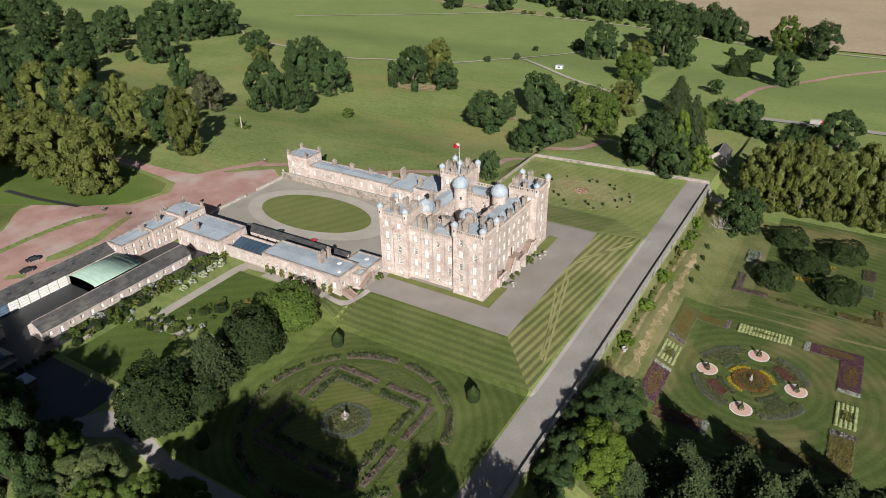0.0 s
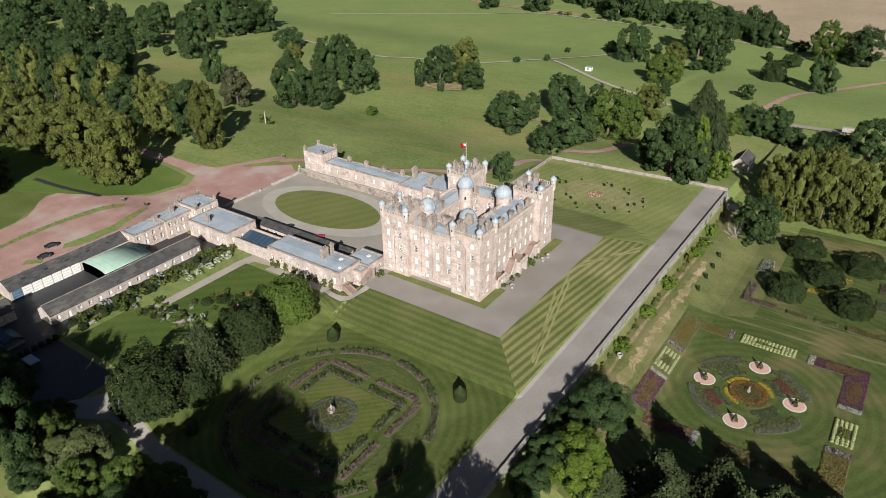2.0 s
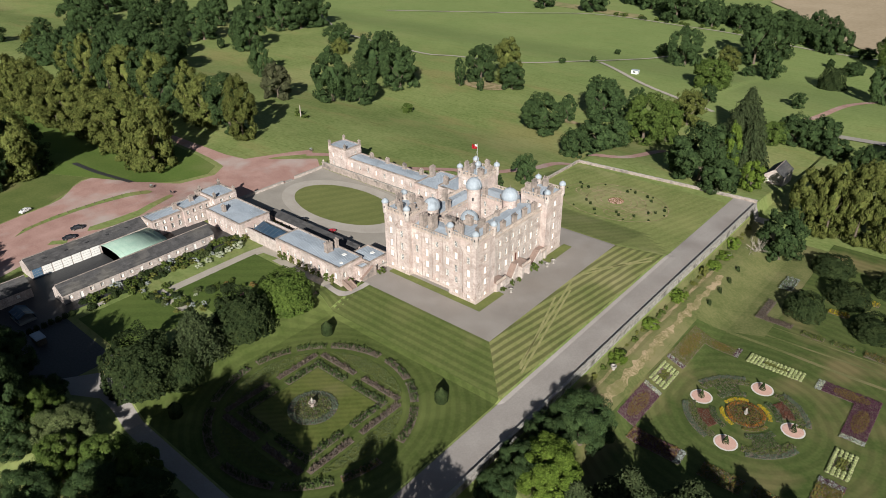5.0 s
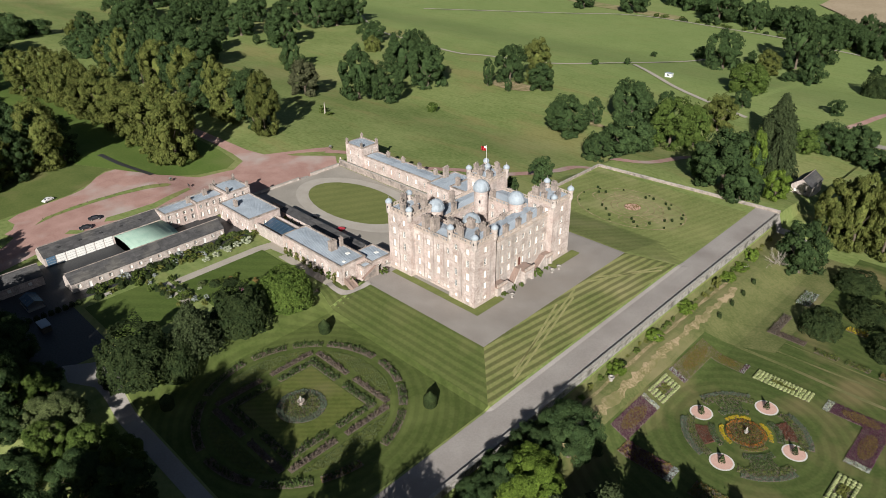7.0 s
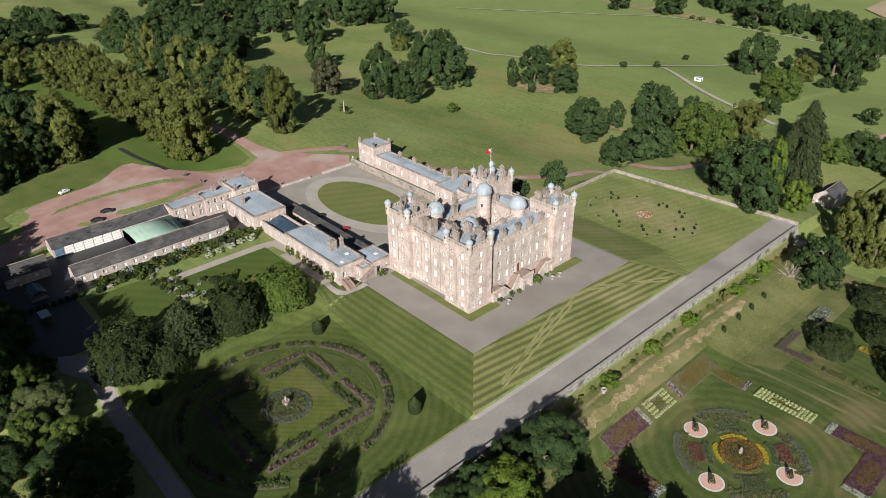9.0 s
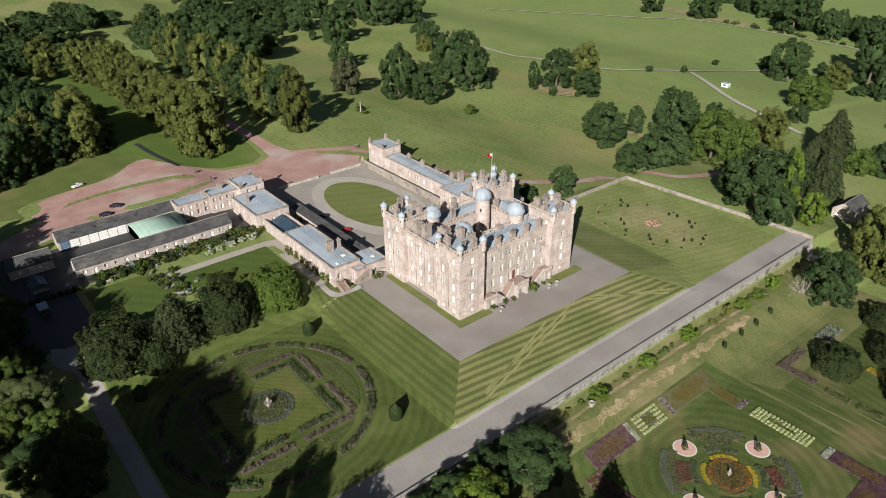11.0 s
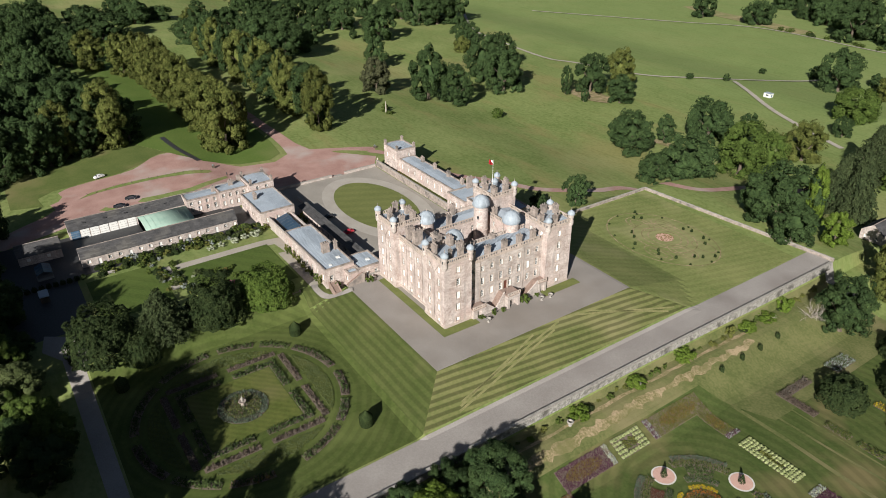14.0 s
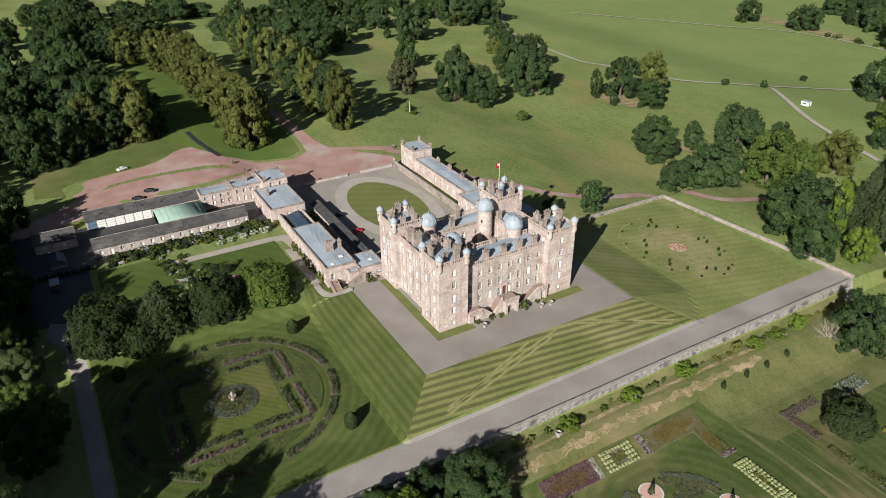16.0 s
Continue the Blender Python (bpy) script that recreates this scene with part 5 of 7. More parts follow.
grove([(-404.3, 390.4, 12.9, 8), (-248.1, 403.2, 30.8, 10.5), (-116.1, 392, 21.1, 9.6), (-154.6, 559.2, 18.9, 10.1)], "lime")
grove([(-24, 314.2, 24, 8), (-14, 317.2, 25, 8), (-28, 297.1, 26, 7.2), (-19, 298.1, 32, 7.2), (-9, 299.1, 35, 7.6), (1, 299.1, 31, 7.4), (11, 301.1, 35, 8), (20, 298.1, 32, 7.2)], "lime", "lime row beyond the garden wall")
grove([(-61.5, 301.7, 28.2, 4.2), (-51.4, 301.7, 13.1, 5.6)], "bright")
grove([(-85.3, 396.8, 27.1, 11)], "conifer")
grove([(-323.3, 266.9, 22.5, 10.2)], "copper")
grove([(-79.4, 551.5, 16.5, 8.8)], "yew")
# the lime avenue: two rows along the drive
AV = random.Random(77)
for k in range(11):
    tree(-263 - 15.6 * k + AV.uniform(-2, 2), 152.5 + AV.uniform(-1.5, 1.5), AV.uniform(26.5, 34.5) + (3.5 if k == 0 else 0), AV.uniform(8.8, 11.0) + (2.0 if k == 0 else 0), "lime", "south row of the lime avenue")
for k in range(14):
    tree(-264 - 15.6 * k + AV.uniform(-2, 2), 201.5 + AV.uniform(-1.5, 1.5), AV.uniform(23.5, 33.5), AV.uniform(8.0, 10.4), "dark" if k in (1, 4, 6, 9, 11, 13) else "lime", "north row of the lime avenue")
grove([(-433, 143, 27, 9.5), (-450, 127, 27, 10), (-291, 107, 33, 9.5), (-289, 86, 27, 8.5)], "lime")
grove([(-276, 72, 25, 9), (-281, 80, 24, 8), (-287, 95, 22, 7.5), (-296, 116, 22, 7.5), (-272, 62, 26, 9), (-301, 104, 28, 9)], "dark")
grove([(-385, 104, 18, 9), (-372, 96, 20, 9), (-348, 90, 22, 9), (-470, 118, 17, 10), (-500, 122, 22, 12), (-312, 92, 27, 8), (-303, 95, 30, 9), (-318, 103, 26, 8), (-332, 99, 24, 9), (-306, 113, 22, 7.5), (-322, 113, 20, 7.5), (-338, 108, 21, 8), (-300, 90, 30, 9), (-284, 70, 24, 8), (-507, 98, 27, 12), (-490, 92, 24, 11), (-522, 112, 24, 11), (-470, 88, 24, 10), (-450, 92, 22, 10), (-425, 94, 24, 10), (-405, 94, 22, 9)], "dark")
grove([(-65, 343, 31, 8.4), (-75, 328, 23, 5.5), (-74, 346, 27, 9.0)], "conifer")
grove([(-124, 102, 14, 8.2), (-125, 72, 15, 9.6), (-118.5, 80, 11, 4.2)], "yew", "yews along the lower lawn")
grove([(-123, 87, 16, 7.6)], "conifer")
grove([(-124.5, 117.5, 12.5, 8.0)], "laurel")
grove([(-9, 270, 7, 7.0), (-9, 235, 7.5, 6.9), (0, 252, 7.5, 6.9), (11, 267, 7.5, 7.2), (11, 235, 7.5, 6.7)], "yew", "clipped yews in the flower garden")
grove([(-33, 133, 15, 8.5), (-36, 124, 12, 6), (-37, 113, 11, 5.5), (-37, 104, 10, 5), (-34, 55, 34, 9), (-25, 76, 27, 9), (-22, 62, 36, 10), (-137, 45, 17, 6.6), (-122, 41, 8, 4.7), (-136, 51, 8, 5.0), (-108, 37, 12, 7.4), (-98, 47, 12, 7.1), (-88, 52, 12, 6.8)], "dark")
grove([(-30, 115, 17, 9.0)], "bright")
grove([(-118, 50, 13, 7.5)], "pale")
grove([(-105, 52, 13, 6), (-97, 56, 12, 5.6), (-112, 45, 14, 5.5), (-128, 48, 13, 6)], "broad")
grove([(-13, 117, 22, 9.5), (-2, 122, 22, 9.5), (9, 124, 19, 9.5), (18, 128, 17, 8.5), (26, 132, 15, 8), (4, 114, 24, 9), (15, 117, 22, 9), (26, 121, 20, 9), (-22, 112, 16, 7), (-9, 108, 24, 9)], "conifer", "conifers below the flower garden")
def wood(n, x0, x1, y0, y1, seed, gap, kinds, group):
    rnd = random.Random(seed)
    got = []
    for i in range(n * 12):
        x, y = rnd.uniform(x0, x1), rnd.uniform(y0, y1)
        if all((x - a) ** 2 + (y - b) ** 2 > gap * gap for a, b in got):
            got.append((x, y))
            tree(x, y, rnd.uniform(15, 25), rnd.uniform(6.5, 10.5), rnd.choice(kinds), group)
        if len(got) == n:
            break


wood(10, -590, -480, 222, 285, 3, 14, ("dark", "dark", "dark", "lime"), "dense wood behind the lime avenue")
wood(34, -430, -306, 34, 92, 5, 10, ("dark",), "dense wood west of the car park")
wood(10, -241, -121, 707, 735, 12, 8, ("dark",), "tree belt before the stubble field")
wood(20, -680, -555, 300, 430, 8, 13, ("dark",), "far wood on the rise")
wood(22, -650, -470, 52, 128, 15, 13, ("dark",), "dark trees west of the park lawn")
# woods behind the viewer that shade the lower lawn
grove([(-62, 30, 41, 11), (-69, 27, 40, 10), (-76, 31, 34, 8), (-69, 18, 44, 8), (-57, 32, 40, 9), (-55, 48, 27, 7), (-57, 39, 35, 9), (-64, 20, 46, 10)], "dark", "tall trees south of the cross path")
grove([(-170, 47, 17, 8), (-158, 50, 14, 7), (-148, 50, 16, 7), (-200, 44, 20, 9), (-215, 52, 16, 7), (-140, 44, 18, 8), (-132, 52, 10, 5), (-150, 24, 30, 10), (-165, 20, 30, 10), (-180, 16, 32, 10), (-134, 28, 24, 8)], "dark", "shady wood south of the cottages")
grove([(-151, 38, 25, 9), (-163, 34, 27, 10), (-176, 30, 27, 10), (-144, 34, 26, 8), (-190, 25, 27, 10), (-206, 28, 25, 10), (-128, 40, 27, 8), (-137, 37, 26, 8), (-182, 42, 18, 7), (-240, 16, 31, 10), (-224, 10, 31, 10), (-262, 24, 29, 10), (-282, 34, 28, 10), (-300, 30, 28, 10)], "dark", "shady wood south of the cottages")


# ---- low wings, stables and cottages ----
def parapet(parent, x0, x1, y0, y1, z, h=0.5, t=0.35, material=None):
    b = boxes((x0 - 0.08, x1 + 0.08, y0 - 0.08, y0 + t, z, z + h), (x0 - 0.08, x1 + 0.08, y1 - t, y1 + 0.08, z, z + h), (x0 - 0.08, x0 + t, y0 + t, y1 - t, z, z + h), (x1 - t, x1 + 0.08, y0 + t, y1 - t, z, z + h))
    return part("parapet", b, material or CHIM, parent, "weathered stone parapet")


def block(name, label, category, x0, x1, y0, y1, z0, z1, wins, material=STONE, along="y", blind=0.5, par=0.5):
    t = thing(name, label, category)
    walls(t, x0, x1, y0, y1, z0, z1, material, wins, blind)
    parapet(t, x0, x1, y0, y1, z1, par)
    flat_roof(t, x0 + 0.35, x1 - 0.35, y0 + 0.35, y1 - 0.35, z1 + 0.05, along, 0.3)
    return t


def spread(n, length, w, zs, hs, inset=2.0):
    return columns([inset + (length - 2 * inset) * k / max(1, n - 1) for k in range(n)], zs, w, hs)


def gable(name, label, x0, x1, y0, y1, z0, eave, ridge, wins, doors=(), material=STONE_G):
    """A long low house with a slated roof whose ridge runs along y."""
    t = thing(name, label, "cottages")
    xm = (x0 + x1) / 2
    sides = {"s": ((x0, y0), (x1, y0)), "e": ((x1, y0), (x1, y1)), "n": ((x1, y1), (x0, y1)), "w": ((x0, y1), (x0, y0))}
    bm = bmesh.new()
    for k, (a, b) in sides.items():
        wall_face(bm, a, b, z0, eave, (list(wins.get(k, ())) + (list(doors) if k == "e" else [])))
    for y, s in ((y0, 1), (y1, -1)):
        f = [bm.verts.new((x0, y, eave)), bm.verts.new((x1, y, eave)), bm.verts.new((xm, y, ridge))]
        bm.faces.new(f if s > 0 else f[::-1])
    part("wall", bm, material, t)
    for k, ws in wins.items():
        for u, z, w, h in ws:
            window(t, *sides[k], u, z, w, h, rng.random() < 0.6)
    for u, z, w, h in doors:
        b = boxes((-w / 2, w / 2, -0.05, 0.05, 0, h))
        o = part("door", b, WHITE, t, "white painted plank door")
        o.matrix_basis = face_pose(*sides["e"], u, z, 0.25)
    # slates in courses
    sl = math.hypot(xm - x0, ridge - eave)
    over = 0.35
    b = bmesh.new()
    courses = 9
    for s in (-1, 1):
        for c in range(courses):
            a0, a1 = -over / sl + (1 + over / sl) * c / courses, -over / sl + (1 + over / sl) * (c + 1) / courses + 0.02
            n = int((y1 - y0) / 1.6)
            for k in range(n):
                ya, yb = y0 - 0.2 + (y1 - y0 + 0.4) * k / n, y0 - 0.2 + (y1 - y0 + 0.4) * (k + 1) / n
                xa, xb = xm + s * (x1 - xm) * (1 - a0), xm + s * (x1 - xm) * (1 - a1)
                za, zb = eave + (ridge - eave) * a0 + 0.09, eave + (ridge - eave) * a1 + 0.05
                v = [b.verts.new(p) for p in ((xa, ya, za), (xa, yb, za), (xb, yb, zb), (xb, ya, zb), (xa, ya, za - 0.06), (xa, yb, za - 0.06))]
                fs = [b.faces.new((v[0], v[1], v[2], v[3])), b.faces.new((v[4], v[5], v[1], v[0]))]
                if s < 0:
                    for f in fs:
                        f.normal_flip()
    tagged(part("slate_covering", b, SLATE, t, "dark weathered slate roof"), kind="stuff")
    part("ridge", boxes((xm - 0.14, xm + 0.14, y0 - 0.2, y1 + 0.2, ridge + 0.02, ridge + 0.18)), CHIM, t)
    return t


# low wing south of the forecourt
wing = block("low_wing", "long single-storey pink stone wing with a flat lead roof", "wing", -152, -120.4, 135.2, 145, -2.2, 4.8,
             {"s": spread(8, 31.6, 1.3, (0.6,), (2.2,)), "e": spread(2, 9.8, 1.2, (0.8,), (2.0,))}, STONE, "x", 0.4)
chimney(wing, -131.2, 140.6, 5.0, 1.5, 2.4, 3.0, 3)
chimney(wing, -131.5, 144.3, 5.0, 1.0, 1.0, 2.6, 2)
part("skylight", boxes((-126.2, -125.2, 141.6, 142.8, 5.0, 5.35)), WHITE, wing, "small white roof light")
part("skylight", boxes((-122.8, -122.0, 137.6, 138.4, 5.0, 5.35)), WHITE, wing, "small white roof light")
annex = block("annex", "small flat-roofed stone annex beside the castle", "annex", -126.5, -117.3, 145.1, 153.2, -2.6, 3.6, {"s": [(7.6, 0.2, 1.1, 1.6)], "e": [(3, 0.4, 1.1, 1.7), (6, 0.4, 1.1, 1.7)]}, STONE, "x")
part("skylight", boxes((-121.6, -120.6, 149.6, 150.8, 3.8, 4.15)), WHITE, annex, "small white roof light")
porch = block("annex", "low stone porch joining wing and castle terrace", "annex", -120.3, -117.3, 141.6, 145.0, -2.0, 3.0, {"s": [(1.5, 0.1, 1.0, 1.8)]}, STONE, "y")
stair("wing_stair", 140.4, 146.0, 0, 2.6, -117.2, -115.2, "red stone steps between annex and castle", 0.9, CHIM)


def cross_stair(name, x0, x1, z0, z1, y0, y1, label):
    """A short flight falling from x0 to x1 between two low sloping parapets."""
    t = thing(name, label, "stair")
    n = max(3, round((z0 - z1) / 0.17))
    for i in range(n):
        a, c = x0 + (x1 - x0) * i / n, x0 + (x1 - x0) * (i + 1) / n
        h = z0 - (z0 - z1) * i / n
        part("step", boxes((a, c + 0.04, y0, y1, h - 1.2, h)), STEPM, t)
    for y in (y0 - 0.4, y1):
        b = bmesh.new()
        v = [[b.verts.new(p) for p in ((x0, q, z0 - 1.4), (x1, q, z1 - 1.4), (x1, q, z1 + 0.45), (x0, q, z0 + 0.45))] for q in (y, y + 0.4)]
        b.faces.new(v[0])
        b.faces.new(v[1][::-1])
        for k in range(4):
            b.faces.new((v[0][k - 1], v[0][k], v[1][k], v[1][k - 1]))
        bmesh.ops.recalc_face_normals(b, faces=b.faces)
        part("parapet", b, STEPM, t, "sloping red stone parapet")


cross_stair("bank_stair", -123.2, -118.2, -0.9, -4.4, 125.2, 127.2, "old red stone garden steps down the bank")
cross_stair("wing_stair", -120.2, -116.2, 0.4, -1.5, 136.2, 138.0, "red stone steps beside the low wing")
store = thing("store_range", "long narrow slate-roofed store along the forecourt", "store")
bm = bmesh.new()
for a, b in (((-178, 151.4), (-132, 151.4)), ((-132, 151.4), (-132, 154.6)), ((-132, 154.6), (-178, 154.6)), ((-178, 154.6), (-178, 151.4))):
    wall_face(bm, a, b, -3.4, 0.2, [(3 + 4.4 * k, -2.4, 1.2, 1.6) for k in range(10)] if a[1] == b[1] == 151.4 else ())
part("wall", bm, STONE, store)
part("back_wall", boxes((-177.6, -132.4, 151.8, 152.0, -3.4, 0.1)), DARKGREY, store)
b = bmesh.new()
for k in range(30):
    x0, x1 = -178.3 + 46.6 * k / 30, -178.3 + 46.6 * (k + 1) / 30
    for c in range(5):
        y0, y1 = 151.0 + 3.8 * c / 5, 151.0 + 3.8 * (c + 1) / 5
        z0, z1 = 0.25 + 0.9 * c / 5, 0.21 + 0.9 * (c + 1) / 5
        v = [b.verts.new(p) for p in ((x0, y0, z0), (x1, y0, z0), (x1, y1, z1), (x0, y1, z1), (x0, y0, z0 - 0.06), (x1, y0, z0 - 0.06))]
        b.faces.new((v[0], v[1], v[2], v[3]))
        b.faces.new((v[4], v[5], v[1], v[0]))
tagged(part("slate_covering", b, SLATE, store, "dark slate lean-to roof"), kind="stuff")
part("gable_end", boxes((-178, -132, 154.5, 154.7, 0.0, 1.0)), STONE, store)
# stables
S1 = block("stable_range", "two-storey pink stone stable range with a flat lead roof", "stables", -203, -195.6, 115, 127, -1.2, 5.0, {"e": spread(4, 12, 1.1, (0.2, 3.0), (1.9, 1.4), 1.6), "s": [(3.7, 2.8, 1.1, 1.4)]}, STONE, "y")
S2 = block("stable_range", "taller pink stone stable range with sash windows", "stables", -202.4, -194.6, 127.05, 138.0, -1.2, 5.8, {"e": spread(4, 10.9, 1.1, (0.2, 3.5), (1.9, 1.5), 1.5)}, STONE, "y")
for t, x, y in ((S1, -199, 126.2), (S2, -199, 133.0), (S2, -201.6, 137.2)):
    chimney(t, x, y, 5.2 if t is S1 else 6.0, 0.9, 1.5, 1.8, 2)
S3 = block("stable_pavilion", "square stone corner pavilion with a lead roof", "pavilion", -202.6, -191.6, 138.05, 147.6, -3.2, 7.0, {"e": [(3.0, 4.6, 1.1, 1.6), (6.6, 4.6, 1.1, 1.6)], "s": [(9.6, 4.8, 1.0, 1.4)]}, STONE, "x")
for x in (-202.0, -192.2):
    for y in (138.7, 147.0):
        chimney(S3, x, y, 7.0, 0.8, 0.8, 1.7, 1)
S4 = block("stable_range", "single-storey stone range with a pale lead roof", "stables", -191.5, -171, 134, 147, -1.4, 4.4, {"s": spread(6, 20.5, 1.1, (0.4,), (1.9,), 1.8), "e": spread(3, 13, 1.1, (0.5,), (1.8,), 2.4)}, STONE, "x")
chimney(S4, -184.5, 137.2, 4.6, 1.6, 1.0, 2.0, 2)
gh = thing("lean_to_glasshouse", "blue-tinted glazed lean-to roof behind a garden wall", "glasshouse")
part("wall", boxes((-170.9, -152.2, 136.6, 137.1, -1.9, 2.6)), STONE_G, gh)
part("back_wall", boxes((-170.9, -152.2, 145.4, 145.9, -3.2, 2.2)), STONE_G, gh)
for k in range(9):
    x0 = -170.5 + 2.0 * k
    b = bmesh.new()
    v = [b.verts.new(p) for p in ((x0 + 0.06, 139.2, 1.3), (x0 + 1.94, 139.2, 1.3), (x0 + 1.94, 143.6, 2.5), (x0 + 0.06, 143.6, 2.5))]
    b.faces.new(v)
    bmesh.ops.solidify(b, geom=b.faces[:], thickness=0.05)
    part("pane", b, GLASSBLUE, gh)
    part("glazing_bar", boxes((x0 - 0.06, x0 + 0.05, 139.2, 139.35, -1.9, 1.3)), WHITE, gh)
part("plinth", boxes((-170.9, -152.2, 139.2, 143.6, -1.9, 1.15)), STONE_G, gh)
# cottages and yard
c1 = gable("cottage_row", "long row of low stone cottages with a dark slate roof", -183.6, -176.8, 75, 127, -1.2, 2.2, 4.6,
           {"e": [(2.2 + 3.25 * k, 0.0, 1.1, 1.3) for k in range(16) if k % 3 != 1], "n": [(3.4, 0.0, 1.1, 1.4)]}, [(2.2 + 3.25 * k, -1.1, 1.0, 2.2) for k in range(16) if k % 3 == 1])
c2 = gable("cottage_row", "low stone garage row with a dark slate roof", -207.9, -199.7, 75, 114.9, -1.2, 2.6, 5.0, {"w": [(3 + 5 * k, 0.2, 1.1, 1.2) for k in range(7)]})
for k in range(5):
    part("roof_light", boxes((-201.9, -201.3, 80 + 7 * k, 81 + 7 * k, 3.85, 4.0)), DARKGREY, c2)
for k in range(7):
    y0 = 75.5 + 3.15 * k
    d = part("garage_door", boxes((-199.7, -199.58, y0, y0 + 2.8, -1.1, 2.35)), GLASSBLUE if k < 1 else WHITE, c2, "blue-tinted glazed bay" if k < 1 else "white garage door")
    for q in range(1, 4):
        part("rail", boxes((-199.58, -199.54, y0 + 0.05, y0 + 2.75, -1.1 + 0.86 * q - 0.03, -1.1 + 0.86 * q + 0.03)), COPING, d)
barrel = thing("covered_hall", "pale green curved sheet roof over the stable yard", "hall")
b = bmesh.new()
prev = None
for k in range(13):
    a = math.pi * k / 12
    x, z = -192.4 - 6.7 * math.cos(a), 2.0 + 1.0 * math.sin(a)
    cur = [b.verts.new((x, 97.6, z)), b.verts.new((x, 114.6, z))]
    if prev:
        b.faces.new((prev[0], cur[0], cur[1], prev[1]))
    prev = cur
bmesh.ops.recalc_face_normals(b, faces=b.faces)
bmesh.ops.solidify(b, geom=b.faces[:], thickness=0.1)
part("roof", b, GREENROOF, barrel, smooth=True)
for y in (97.7, 114.4):
    b = bmesh.new()
    vs = [b.verts.new((-192.4 - 6.6 * math.cos(math.pi * k / 12), y, 2.0 + 0.92 * math.sin(math.pi * k / 12))) for k in range(13)]
    b.faces.new(vs + [b.verts.new((-185.8, y, -1.2)), b.verts.new((-199.0, y, -1.2))])
    bmesh.ops.solidify(b, geom=b.faces[:], thickness=0.12)
    part("end_wall", b, COPING, barrel)
for k in range(1, 9):
    y = 97.6 + 17 * k / 9
    b = bmesh.new()
    prev = None
    for q in range(13):
        a = math.pi * q / 12
        x, z = -192.4 - 6.75 * math.cos(a), 2.03 + 1.01 * math.sin(a)
        cur = [b.verts.new((x, y - 0.04, z)), b.verts.new((x, y + 0.04, z))]
        if prev:
            b.faces.new((prev[0], cur[0], cur[1], prev[1]))
        prev = cur
    part("seam", b, GREENROOF, barrel)
# north side of the forecourt
P = block("forecourt_pavilion", "square pink stone pavilion with corner stacks", "pavilion", -203.6, -192.6, 203.9, 213.4, -3.4, 6.2, {"s": [(2.8, 1.6, 1.1, 2.0), (2.8, -2.0, 1.1, 1.8), (8.2, 1.6, 1.1, 2.0)], "e": [(6.0, 2.4, 1.1, 2.0)]}, STONE, "x")
for x in (-203.1, -193.1):
    for y in (204.4, 212.9):
        chimney(P, x, y, 6.2, 0.85, 0.85, 1.8, 1)
NW = block("forecourt_wing", "long low pink stone wing with a lead roof", "wing", -192.5, -147.6, 205, 212.6, -3.4, 2.4, {"s": spread(9, 44.9, 1.1, (-1.2,), (2.1,), 2.4)}, STONE, "x")
for x in (-184, -174.5, -164.5, -155):
    chimney(NW, x, 211.6, 2.5, 1.5, 1.0, 1.9, 3)
NB = block("forecourt_block", "flat-roofed stone block joining wing and castle", "annex", -147.5, -136, 199.3, 215, -3.4, 4.6, {"s": spread(3, 11.5, 1.1, (0.6,), (2.1,), 2.2)}, STONE, "y")
chimney(NB, -146.6, 209.0, 4.7, 1.1, 2.4, 4.0, 4)
NC = block("forecourt_block", "flat-roofed stone block behind the castle tower", "annex", -135.9, -117, 200, 214, -3.4, 6.4, {"s": spread(4, 18.9, 1.1, (1.6,), (2.1,), 2.4)}, STONE, "y")
chimney(NC, -134.6, 203.2, 6.5, 1.6, 1.2, 2.6, 3)
chimney(NC, -124.0, 209.0, 6.5, 1.2, 2.0, 2.6, 3)


